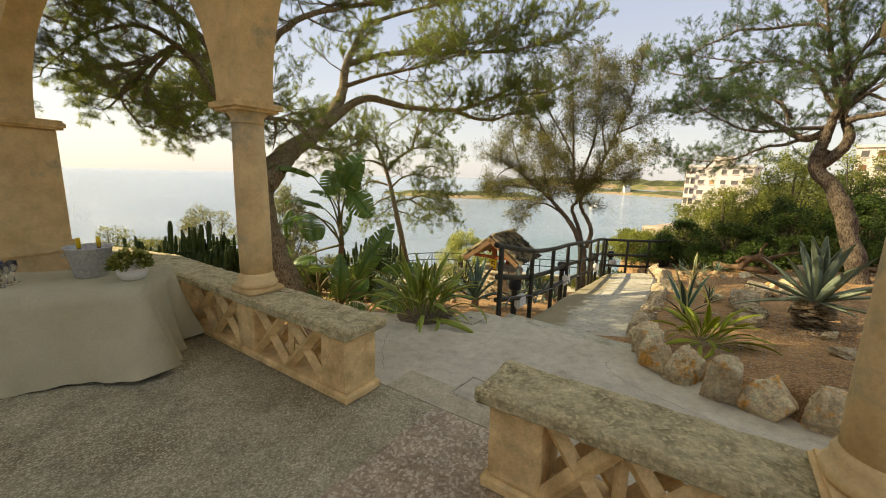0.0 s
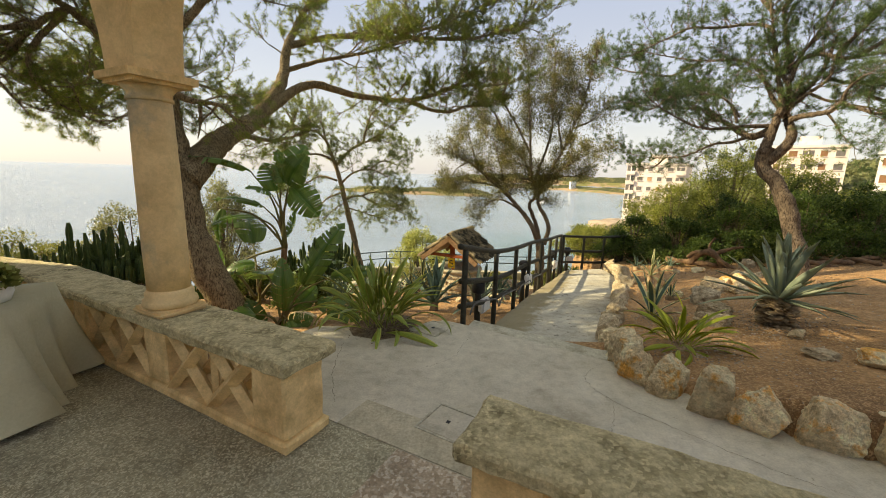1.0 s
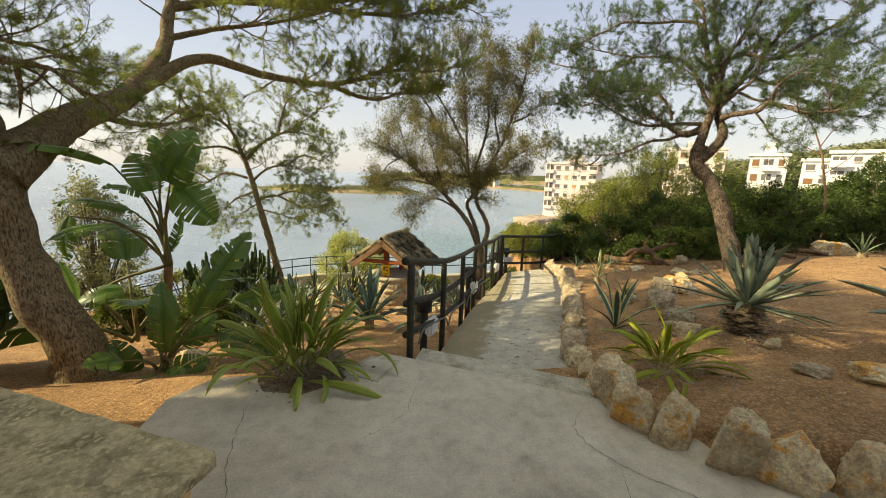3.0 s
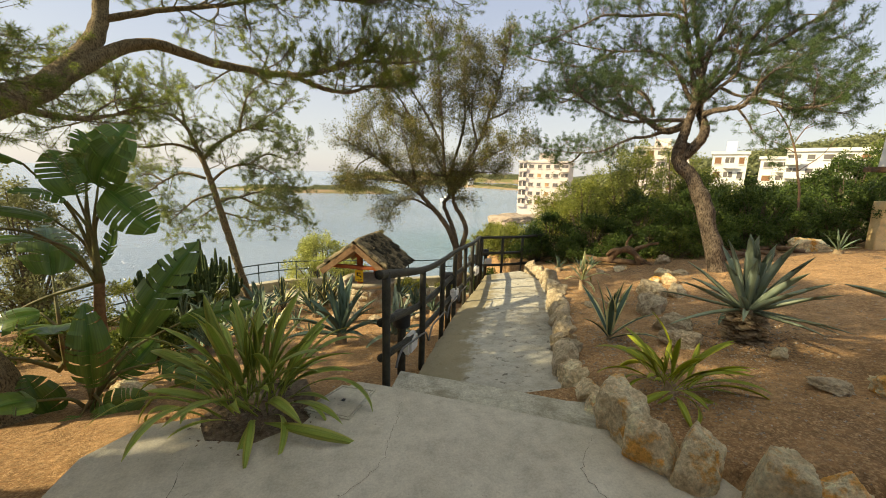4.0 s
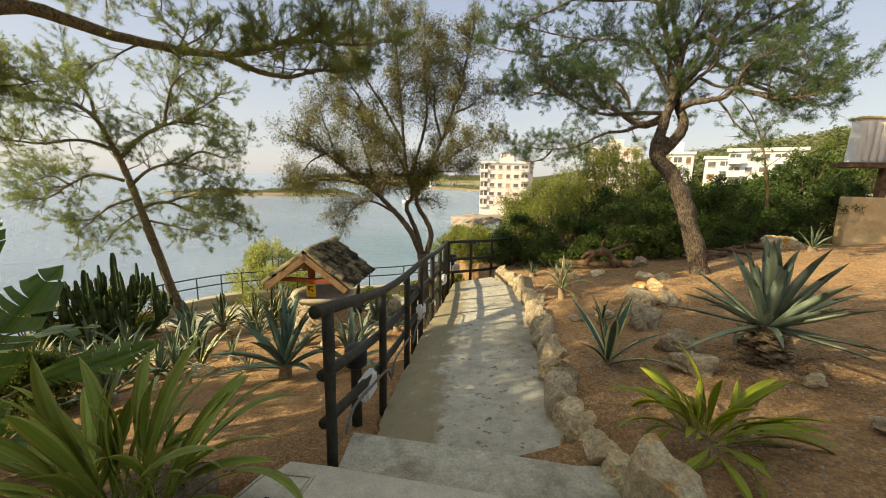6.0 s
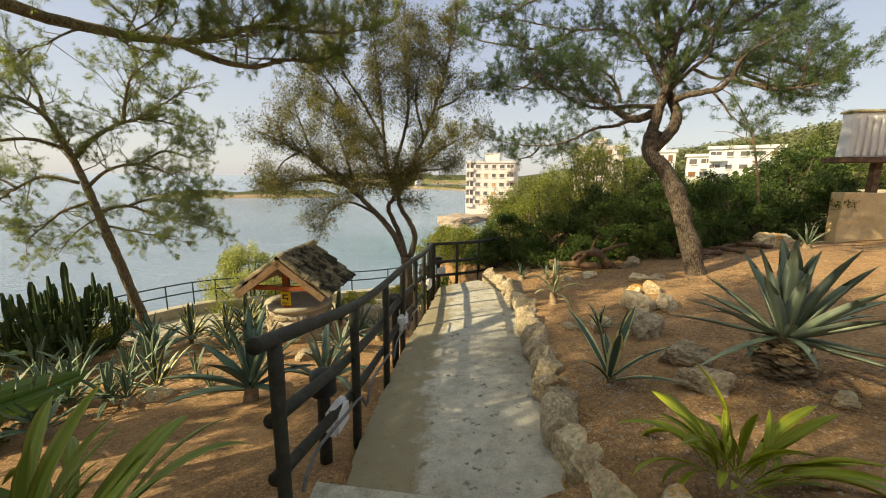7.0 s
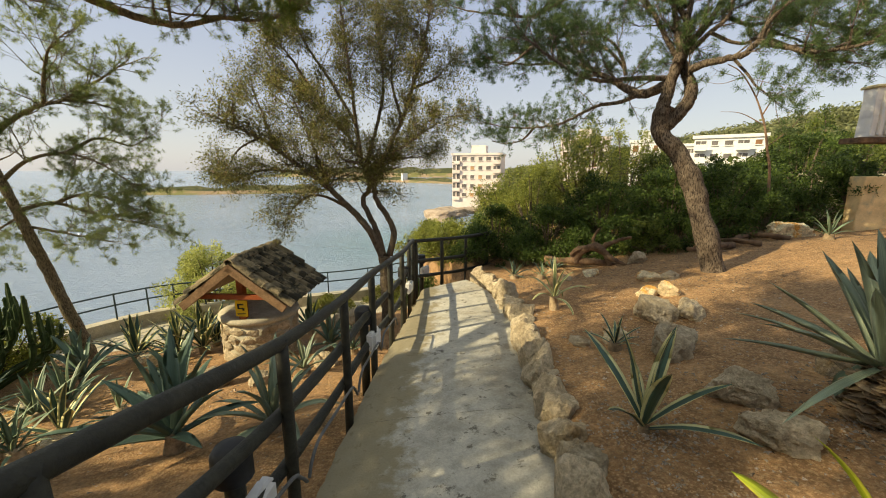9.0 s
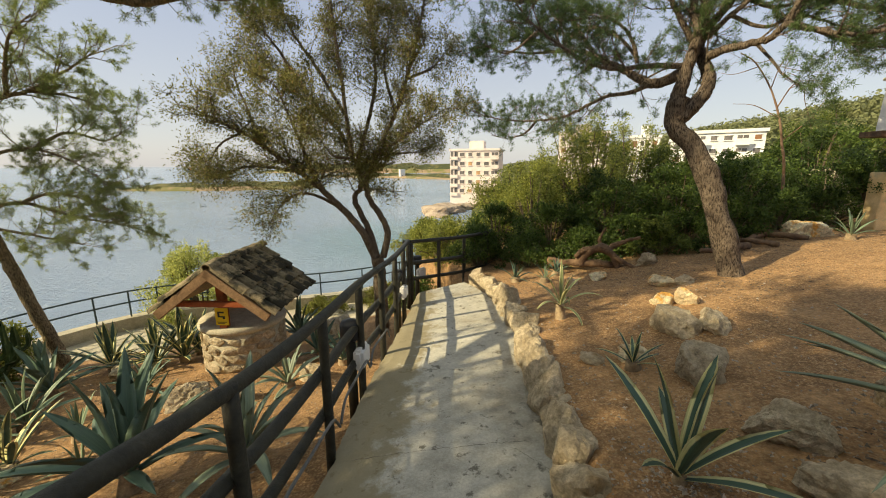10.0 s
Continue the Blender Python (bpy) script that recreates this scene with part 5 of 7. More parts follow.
limb(TALL_LIMBS, 0.036, (6.09, 7.59, 4.72), (6.01, 7.97, 5.15), (5.79, 8.54, 5.66), (5.39, 9.34, 6.19))
limb(TALL_LIMBS, 0.036, (6.17, 7.48, 4.69), (6.36, 7.34, 5.02), (6.71, 6.97, 5.16), (7.1, 6.57, 5.1))
limb(TALL_LIMBS, 0.025, (6.06, 7.95, 2.96), (6.04, 8.25, 3.27), (5.94, 8.64, 3.5), (5.68, 9.26, 3.6), (5.43, 9.86, 3.57), (5.12, 10.55, 3.74))
limb(TALL_LIMBS, 0.022, (5.43, 9.29, 3.59), (5.21, 9.81, 3.35), (5.01, 10.3, 3.55), (4.8, 10.8, 3.48))
limb(TALL_LIMBS, 0.029, (5.62, 8.7, 4.18), (5.37, 9.29, 4.01), (5.05, 9.97, 4.2), (4.67, 10.73, 4.49), (4.37, 11.37, 4.91))
limb(TALL_LIMBS, 0.05, (6.47, 7.33, 2.95), (6.4, 7.26, 3.15), (6.3, 7.21, 3.4), (6.19, 7.32, 3.66), (6.1, 7.4, 4), (6.04, 7.44, 4.39), (5.97, 7.49, 4.77), (5.88, 7.57, 5.25), (5.77, 7.67, 5.78))
limb(TALL_LIMBS, 0.043, (6.44, 7.37, 3.64), (6.41, 7.51, 4.16), (6.38, 7.65, 4.58), (6.41, 7.71, 4.99), (6.48, 7.72, 5.47))
limb(TALL_LIMBS, 0.04, (7.08, 6.93, 3.79), (7.39, 6.52, 4.11), (7.63, 6.2, 4.35), (7.81, 5.95, 4.59))
limb(TALL_LIMBS, 0.035, (7.33, 6.59, 3.43), (7.67, 6.14, 3.19), (7.93, 5.79, 3.06))
limb(TALL_LIMBS, 0.04, (6.96, 7.09, 3.89), (7.23, 6.73, 4.51), (7.5, 6.36, 4.88))
limb(TALL_LIMBS, 0.03, (7.22, 6.73, 3.18), (7.58, 6.25, 2.86), (7.86, 5.89, 2.74))
grow("pine_tree", "tall pine with a crooked forking trunk behind the bed", "pine tree",
     [(6.78, 6.66, -0.18), (6.75, 6.71, 0.04), (6.69, 6.79, 0.41), (6.61, 6.88, 0.78), (6.54, 6.98, 1.14), (6.46, 7.08, 1.47), (6.38, 7.2, 1.73), (6.28, 7.33, 1.9), (6.23, 7.4, 2.05), (6.23, 7.39, 2.23), (6.26, 7.35, 2.36)], TALL_LIMBS,
     M["bark_pine"], M["needle_blue"], 12, 0.16, sub=11.5, reach=0.8, size=0.062, per=10, tufts=6, twig_n=10, first=0.25, bare=0.1, wide=0.0058, taper=0.3)

YOUNG_LIMBS = []
limb(YOUNG_LIMBS, 0.05, (-2.91, 11.88, 1.82), (-2.6, 11.94, 2.19), (-2.23, 12, 2.47), (-1.89, 12.06, 2.61), (-1.41, 12.12, 2.96), (-1.03, 12.18, 3.29))
limb(YOUNG_LIMBS, 0.035, (-2.09, 11.88, 2.51), (-1.98, 11.75, 2.89), (-1.81, 11.61, 3.27), (-1.49, 11.48, 3.54))
limb(YOUNG_LIMBS, 0.03, (-1.85, 11.88, 2.59), (-1.46, 12.28, 2.58), (-1.12, 12.68, 2.44))
limb(YOUNG_LIMBS, 0.05, (-3.06, 11.88, 2.16), (-3.18, 11.78, 2.54), (-3.45, 11.68, 2.77), (-3.93, 11.58, 2.82), (-4.37, 11.48, 2.91))
limb(YOUNG_LIMBS, 0.035, (-3.22, 11.88, 2.55), (-3.34, 12.05, 2.99), (-3.69, 12.21, 3.38), (-4.2, 12.38, 3.58))
limb(YOUNG_LIMBS, 0.035, (-3, 11.88, 1.99), (-3.42, 11.66, 2.13), (-3.87, 11.43, 2.03), (-4.2, 11.2, 2.06), (-4.37, 10.98, 2.17))
limb(YOUNG_LIMBS, 0.035, (-2.89, 11.88, 1.38), (-3.4, 11.96, 1.49), (-3.83, 12.03, 1.28), (-4.18, 12.1, 1.04), (-4.47, 12.18, 0.96))
limb(YOUNG_LIMBS, 0.025, (-3.77, 11.88, 1.29), (-4.25, 12.33, 1.44), (-4.86, 12.78, 1.25))
limb(YOUNG_LIMBS, 0.035, (-2.8, 11.88, 1.27), (-2.4, 11.78, 1.61), (-1.88, 11.68, 1.74), (-1.36, 11.58, 1.54), (-0.93, 11.48, 1.14))
limb(YOUNG_LIMBS, 0.03, (-1.92, 11.88, 1.74), (-1.51, 11.98, 2), (-1.08, 12.08, 1.9), (-0.78, 12.18, 2.1))
limb(YOUNG_LIMBS, 0.035, (-2.69, 11.88, 0.82), (-2.23, 11.98, 0.93), (-1.71, 12.08, 0.69), (-1.18, 12.18, 0.52), (-0.85, 12.28, 0.37))
limb(YOUNG_LIMBS, 0.025, (-2.2, 11.88, 0.93), (-1.74, 11.71, 1.08), (-1.28, 11.55, 0.97), (-0.94, 11.38, 0.8))
limb(YOUNG_LIMBS, 0.025, (-2.61, 11.88, 0.58), (-2.1, 11.68, 0.47), (-1.64, 11.48, 0.37), (-1.28, 11.28, 0.3))
limb(YOUNG_LIMBS, 0.03, (-2.74, 11.88, 1.03), (-3.15, 11.75, 0.85), (-3.43, 11.61, 0.56), (-3.64, 11.48, 0.35))
limb(YOUNG_LIMBS, 0.02, (-2.66, 11.88, 0.74), (-3.11, 12.08, 0.44), (-3.54, 12.28, -0.02))
limb(YOUNG_LIMBS, 0.03, (-4.06, 11.88, 2.86), (-4.49, 12.03, 3.46), (-4.98, 12.18, 3.55))
grow("pine_tree", "slender young pine leaning over the water", "pine tree",
     [(-2, 11.88, -2.29), (-2.12, 11.88, -1.65), (-2.23, 11.88, -1.17), (-2.41, 11.88, -0.34), (-2.57, 11.88, 0.37), (-2.69, 11.88, 0.91), (-2.82, 11.88, 1.46), (-2.94, 11.88, 1.86), (-3.08, 11.88, 2.24)], YOUNG_LIMBS,
     M["bark_old"], M["needle_pale"], 13, 0.115, sub=16, reach=0.85, size=0.065, per=9, tufts=6, twig_n=9, wide=0.0065, taper=0.55)

OLIVE_LIMBS = []
limb(OLIVE_LIMBS, 0.07, (2.99, 10.59, -0.2), (2.77, 10.62, 0.32), (2.5, 10.66, 0.68), (2.23, 10.7, 0.98), (2.04, 10.72, 1.18), (1.79, 10.76, 1.38), (1.55, 10.79, 1.57), (1.25, 10.84, 1.82), (0.99, 10.88, 2), (0.63, 10.94, 2.19), (0.31, 11, 2.36))
limb(OLIVE_LIMBS, 0.035, (2.06, 10.84, 1.18), (1.95, 10.68, 1.5), (1.82, 10.53, 1.85), (1.7, 10.38, 2.14), (1.58, 10.22, 2.44), (1.46, 10.07, 2.68))
limb(OLIVE_LIMBS, 0.03, (1.82, 10.9, 1.37), (1.42, 11.14, 1.45), (0.98, 11.39, 1.47), (0.6, 11.62, 1.33), (0.37, 11.81, 1.21))
limb(OLIVE_LIMBS, 0.03, (2.4, 10.75, 0.78), (2, 10.78, 1), (1.68, 10.79, 1), (1.41, 10.78, 0.77), (1.23, 10.75, 0.47))
limb(OLIVE_LIMBS, 0.03, (1.25, 11.06, 1.83), (1.11, 11.27, 2.35), (0.97, 11.48, 2.81), (0.92, 11.66, 3.2))
limb(OLIVE_LIMBS, 0.02, (0.98, 11.13, 2.02), (0.66, 11.08, 1.83), (0.48, 10.99, 1.52), (0.42, 10.87, 1.26))
limb(OLIVE_LIMBS, 0.06, (3.01, 10.58, -0.15), (2.91, 10.65, 0.3), (2.79, 10.72, 0.61), (2.69, 10.78, 0.91), (2.82, 10.78, 1.13), (2.79, 10.83, 1.4), (2.72, 10.89, 1.62), (2.57, 10.97, 1.99), (2.28, 11.08, 2.36), (2.02, 11.19, 2.73), (1.68, 11.32, 3.02), (1.27, 11.47, 3.2))
limb(OLIVE_LIMBS, 0.04, (2.67, 10.67, 1.61), (2.58, 10.62, 2.3), (2.51, 10.55, 2.98), (2.43, 10.49, 3.65), (2.34, 10.43, 4.32), (2.24, 10.38, 4.71))
limb(OLIVE_LIMBS, 0.04, (2.74, 10.66, 1.56), (2.96, 10.74, 2.17), (3.15, 10.83, 2.85), (3.19, 10.97, 3.54), (3.19, 11.11, 4.3), (3.21, 11.25, 5.14))
limb(OLIVE_LIMBS, 0.065, (3.11, 10.55, -0.15), (3.2, 10.51, 0.27), (3.1, 10.52, 0.58), (2.87, 10.56, 0.99), (2.89, 10.53, 1.33), (2.99, 10.48, 1.63), (3.36, 10.36, 2.35), (3.57, 10.29, 2.98), (3.73, 10.22, 3.58), (3.86, 10.17, 4.24), (3.95, 10.12, 4.71))
limb(OLIVE_LIMBS, 0.035, (2.95, 10.6, 1.6), (3.32, 10.29, 1.87), (3.67, 9.99, 2.15), (3.95, 9.71, 2.35))
limb(OLIVE_LIMBS, 0.03, (2.81, 10.64, 1.42), (3.33, 10.67, 1.67), (3.78, 10.72, 1.72), (4.09, 10.81, 1.81))
limb(OLIVE_LIMBS, 0.03, (2.59, 10.7, 2.31), (2.19, 10.91, 3.07), (1.89, 11.09, 3.59), (1.69, 11.25, 4.12), (1.64, 11.36, 4.56))
limb(OLIVE_LIMBS, 0.03, (1.98, 10.86, 2.68), (1.68, 10.87, 3.18), (1.46, 10.86, 3.48), (1.24, 10.85, 3.61))
limb(OLIVE_LIMBS, 0.03, (3.39, 10.48, 2.37), (3.31, 10.78, 3.14), (3.5, 11, 3.95), (3.7, 11.23, 4.77))
limb(OLIVE_LIMBS, 0.025, (2.67, 10.67, 1.61), (2.32, 10.49, 1.65), (2.04, 10.29, 1.95), (1.86, 10.06, 1.97))
limb(OLIVE_LIMBS, 0.03, (3.59, 10.43, 2.92), (4.09, 10.5, 3.16), (4.42, 10.62, 3.49))
grow("olive_tree", "wild olive tree with slim forking stems and a dense crown", "olive tree",
     [(3.07, 10.57, -2.23), (3.05, 10.57, -1.3), (3.05, 10.57, -0.91), (3.04, 10.57, -0.52), (3.01, 10.58, -0.15)], OLIVE_LIMBS,
     M["bark_olive"], M["olive_leaf"], 14, 0.14, sub=15, reach=0.76, kind="leaf", size=0.05, per=5, tufts=6, flat=0.2, first=0.3, twig_n=10, bare=0.2, loose=1.3, taper=0.2)


def shrub(name, label, category, x, y, z, r, h, leaf, seed, count=5000, size=0.07, group="", stem="bark_olive", lumps=34):
    """A shrub: stems from the foot and a lumpy crown of single leaves."""
    rng = np.random.default_rng(seed)
    t = thing(name, label, category, pose(x, y, z), group)
    chunks, cent, rad = [], [], []
    for k in range(lumps):
        w = rng.uniform(0, 2 * math.pi)
        e = rng.uniform(0.05, 1) ** 0.6
        q = rng.uniform(0.0, 1.0)
        out = r * e * (1.05 - 0.6 * q * q)
        p = Vector((math.cos(w) * out, math.sin(w) * out, h * (0.08 + 0.8 * q * (1 - 0.25 * e))))
        cent.append(p)
        rad.append(rng.uniform(0.12, 0.27) * (1.15 - 0.4 * q))
        chunks.append(tube_data(smooth_line([(0, 0, -0.1), tuple(p * 0.5 + Vector((0, 0, h * 0.05))), tuple(p)], 4), [0.02 * (1 - 0.085 * i) * max(0.6, r) for i in range(9)], 5))
    tagged(part("stem_work", joined("stem_work", chunks, M[stem]), t), kind="stuff")
    cent, rad = np.array(cent), np.array(rad)
    count, size = int(count * 0.72), size * 1.12
    sub = 9
    sc = np.repeat(cent, sub, 0) + unit(rng.normal(size=(lumps * sub, 3))) * np.repeat(rad, sub)[:, None] * np.array([r, r, h * 0.55]) * rng.uniform(0.5, 1.0, (lumps * sub, 1))
    which = rng.integers(0, lumps * sub, count)
    d = unit(rng.normal(size=(count, 3)))
    at = sc[which] + d * (0.07 * r + 0.04) * rng.uniform(0.3, 1.0, (count, 1))
    at[:, 2] = np.maximum(at[:, 2], 0.02)
    part("crown", quick_mesh("shrub_crown", leaves(rng, at, d + np.array([0, 0, 0.4]), size, size * 0.45, 0.6), 4, M[leaf]), t)
    return t


# ---- shrubs behind the bed ----
for i, (x, y, r, h, leaf, n, size) in enumerate((
    (5.2, 12.6, 1.0, 1.1, "shrub_sunlit", 12000, 0.05), (5.9, 11.2, 1.0, 1.45, "shrub_dark", 14000, 0.05), (6.4, 9.9, 0.95, 1.5, "shrub_dark", 14000, 0.05),
    (7.0, 11.3, 1.4, 2.4, "shrub_sunlit", 15000, 0.05), (7.6, 9.6, 1.1, 1.9, "shrub_dark", 15000, 0.05), (8.3, 10.8, 1.4, 3.1, "shrub_sunlit", 16000, 0.05),
    (8.6, 8.8, 1.1, 1.8, "shrub_dark", 16000, 0.05), (9.4, 9.9, 1.4, 2.4, "shrub_leaf", 15000, 0.05), (9.9, 8.6, 1.2, 1.9, "shrub_dark", 16000, 0.05),
    (11.2, 9.2, 1.5, 1.95, "shrub_dark", 15000, 0.055), (12.0, 8.0, 1.3, 1.9, "shrub_dark", 14000, 0.055), (13.5, 8.9, 1.25, 3.1, "shrub_dark", 15000, 0.065),
    (8.3, 13.5, 1.7, 2.2, "shrub_sunlit", 12000, 0.065), (11.0, 12.5, 2.2, 3.0, "shrub_leaf", 12000, 0.065), (14.5, 12.0, 2.5, 2.1, "shrub_leaf", 12000, 0.075),
    (9.4, 12.6, 1.5, 4.3, "shrub_sunlit", 20000, 0.055), (10.6, 11.8, 1.4, 3.7, "shrub_sunlit", 18000, 0.055), (7.8, 13.6, 1.5, 2.9, "shrub_sunlit", 15000, 0.055), (13.0, 9.8, 1.4, 2.0, "shrub_dark", 15000, 0.065), (14.9, 10.4, 1.5, 2.2, "shrub_leaf", 15000, 0.07), (16.6, 9.6, 1.8, 4.3, "shrub_leaf", 15000, 0.075), (12.0, 11.0, 1.2, 2.0, "shrub_sunlit", 12000, 0.06),
    (6.2, 15.0, 1.4, 1.2, "shrub_sunlit", 10000, 0.065), (15.8, 8.6, 2.0, 2.6, "shrub_leaf", 12000, 0.075), (5.6, 14.0, 1.2, 1.3, "shrub_sunlit", 11000, 0.055), (5.35, 10.95, 0.75, 1.0, "shrub_dark", 9000, 0.05), (4.5, 12.5, 0.8, 1.0, "shrub_dark", 9000, 0.05), (7.3, 8.95, 0.6, 0.9, "shrub_dark", 8000, 0.045),
    # Low front row added; its dark leaves stand in for shade under the hedge.
    (5.75, 9.75, 0.6, 0.75, "shrub_dark", 8000, 0.045), (6.6, 9.2, 0.6, 0.7, "shrub_dark", 8000, 0.045), (7.6, 8.45, 0.55, 0.75, "shrub_leaf", 8000, 0.045), (8.3, 8.3, 0.6, 0.9, "shrub_dark", 8000, 0.045), (9.1, 8.1, 0.65, 0.95, "shrub_dark", 8000, 0.045), (10.2, 7.9, 0.7, 1.0, "shrub_dark", 8000, 0.045), (11.1, 7.7, 0.7, 1.0, "shrub_dark", 8000, 0.045),
)):
    shrub("shrub", "dense dark green evergreen shrub behind the bed" if "dark" in leaf else "tall olive-green evergreen shrub behind the bed", "shrub", x, y, ground_z(x, y), r, h, leaf, 100 + i, n, size, "shrubs behind the bed")

for i, (x, y, r, h, leaf, name, label) in enumerate((
    (-0.45, 15.0, 1.75, 3.15, "tamarisk", "tamarisk", "feathery pale green tamarisk by the sea wall"),
    (-9.6, 8.6, 1.6, 1.5, "shrub_yellow", "shrub", "sunlit yellow-green shrub beyond the terrace"),
    (-8.0, 7.9, 1.2, 1.2, "shrub_yellow", "shrub", "sunlit yellow-green shrub beyond the terrace"),
    (-11.5, 7.2, 1.8, 1.7, "shrub_yellow", "shrub", "sunlit yellow-green shrub beyond the terrace"),
    (-6.7, 8.7, 1.3, 2.3, "slope_leaf", "shrub", "pale grey-green shrub on the slope"),
    (-5.1, 9.5, 1.0, 3.4, "slope_leaf", "shrub", "pale grey-green shrub on the slope"),
    (-2.2, 6.9, 0.55, 0.75, "shrub_leaf", "shrub", "low green shrub behind the banana plant"),
    (-3.4, 7.3, 0.7, 0.7, "shrub_leaf", "shrub", "low green shrub behind the banana plant"),
    (-3.3, 11.6, 0.8, 1.0, "shrub_sunlit", "shrub", "rounded green shrub by the sea wall"),
    (-2.95, 11.2, 0.9, 1.35, "shrub_sunlit", "shrub", "rounded green shrub by the sea wall"),
    (-4.1, 10.6, 0.9, 1.0, "shrub_sunlit", "shrub", "rounded green shrub by the sea wall"),
    (2.4, 13.3, 0.6, 0.6, "shrub_yellow", "shrub", "low yellow-green shrub below the path"),
    (4.0, 13.4, 0.8, 0.7, "shrub_yellow", "shrub", "low yellow-green shrub below the path"),
)):
    shrub(name, label, "shrub", x, y, max(-3.2, ground_z(x, y)), r, h, leaf, 200 + i, 44000 if name == "tamarisk" else 26000 if h > 3 else 9000, 0.06 if name == "tamarisk" else 0.05, lumps=60 if name == "tamarisk" or h > 3 else 24)


# ---- garden plants ----
def blade_mesh(name, mat, length, width, curl, lift=0.0, fold=0.25, seg=9, widest=0.35, seed=0, thick=0.012, twist=0.0, neck=0.55):
    """A long pointed leaf growing along +x from the origin, rising at first and bending over; width and fold vary along it."""
    verts, uvs, faces = [], [], []
    x = z = 0.0
    ang = lift
    rng = np.random.default_rng(seed)
    for i in range(seg + 1):
        t = i / seg
        if t < widest:
            w = neck + (1 - neck) * math.sin(t / widest * math.pi / 2) ** (1 if neck > 0.4 else 2)
        else:
            w = max(0.0, math.cos((t - widest) / (1 - widest) * math.pi / 2)) ** 0.8
        w *= width / 2
        c, s = math.cos(ang), math.sin(ang)
        up = Vector((-s, 0, c))
        tw = twist * t
        for u, lift_u in ((0, 1.0), (0.25, 0.35), (0.5, 0.0), (0.75, 0.35), (1, 1.0)):
            y = (u - 0.5) * 2 * w
            p = Vector((x, y * math.cos(tw), z)) + up * (fold * w * lift_u + y * math.sin(tw))
            verts.append(p)
            uvs.append((u, t))
        under = Vector((x, 0, z)) - up * thick * (1 - t)
        verts.append(under)
        uvs.append((0.5, t))
        x += c * length / seg
        z += s * length / seg
        ang -= curl / seg * (0.5 + t) + rng.uniform(-0.04, 0.04)
    for i in range(seg):
        a, b = i * 6, (i + 1) * 6
        for k in range(4):
            faces.append((a + k, b + k, b + k + 1, a + k + 1))
        faces += [(a + 4, b + 4, b + 5, a + 5), (a + 5, b + 5, b, a)]
    return mesh_of(name, verts, faces, mat, uvs, smooth=True)


LEAVES = {}


def leaf_set(key, mat, n, **kw):
    if key not in LEAVES:
        made = []
        for k in range(n):
            args = dict(kw)
            args["curl"] = kw["curl"] * (0.4 + 1.2 * k / max(1, n - 1))
            made.append(blade_mesh(key, mat, seed=k, **args))
        LEAVES[key] = made
    return LEAVES[key]


def rosette(name, label, category, x, y, z, leaves_of, count, scale, rng, low=5, high=85, trunk=0.0, bend=0.0, group="", lean=0.0, base_r=0.05, foot="dry_leaf", wild=0.0):
    """A rosette of pointed leaves round a short stem; each leaf is a part."""
    t = thing(name, label, category, pose(x, y, z, rng.uniform(-1, 1) * lean, rng.uniform(-1, 1) * lean, rng.uniform(0, 360)), group)
    if trunk:
        part("stem", tube("stem", [(0, 0, -0.06), (0, 0, trunk * 0.6), (0, 0, trunk + 0.05)], base_r * 1.5, base_r * 1.1, M[foot], 12, 3, 0.3), t)
    else:
        part("stem", tube("stem", [(0, 0, -0.05), (0, 0, 0.02), (0, 0, 0.07)], min(base_r, 0.07), base_r * 0.3, M[foot], 10, 3, 0.3), t)
    for k in range(count):
        q = k / max(1, count - 1)
        tilt = low + (high - low) * q ** 0.9 + rng.uniform(-6, 6) * (1 + 2 * wild)
        yaw = k * 137.5 + rng.uniform(-12, 12) * (1 + 4 * wild)
        s = scale * rng.uniform(0.85 - 0.3 * wild, 1.1 + 0.08 * wild) * (1.0 - 0.15 * abs(q - 0.6))
        me = leaves_of[int(min(len(leaves_of) - 1, (1 - q) * len(leaves_of) * rng.uniform(0.7, 1.1)))]
        m = Matrix.Rotation(radians(yaw), 4, "Z") @ pose(base_r * (1 - q) * (0.6 + wild * 0.5), rng.uniform(-1, 1) * base_r * wild * 0.6, trunk + 0.03 + 0.05 * q * scale) @ Matrix.Rotation(radians(-tilt), 4, "Y") @ pose(0, 0, 0, rng.uniform(-40, 40) * wild, 0, rng.uniform(-18, 18) * wild) @ Matrix.Scale(s, 4)
        part("leaf", me, t, at=m)
    return t


rng = np.random.default_rng(21)
AG_BLUE = leaf_set("agave_leaf", M["agave_blue"], 4, length=0.72, width=0.115, curl=0.12, fold=0.6, widest=0.5, thick=0.03)
AG_MID = leaf_set("narrow_agave_leaf", M["agave_blue"], 3, length=0.7, width=0.07, curl=0.12, fold=0.7, widest=0.45, thick=0.02)
DROOP = blade_mesh("hanging_leaf", M["agave_pale"], 0.22, 0.12, 0.3, widest=0.45, neck=0.3)
SCALE = leaf_set("leaf_scale", M["dry_leaf"], 3, length=0.09, width=0.1, curl=0.5, fold=-0.25, widest=0.4, thick=0.012, seg=4)
AG_LOW = leaf_set("low_agave_leaf", M["agave_blue"], 3, length=0.72, width=0.042, curl=0.25, fold=0.8, widest=0.35, thick=0.012)
AG_DARK = leaf_set("dark_agave_leaf", M["agave_dark"], 4, length=0.6, width=0.075, curl=0.5, fold=0.5, widest=0.4, thick=0.015)
AG_STRIPE = leaf_set("striped_agave_leaf", M["agave_striped"], 4, length=0.62, width=0.09, curl=0.4, fold=0.3, widest=0.5, thick=0.01)
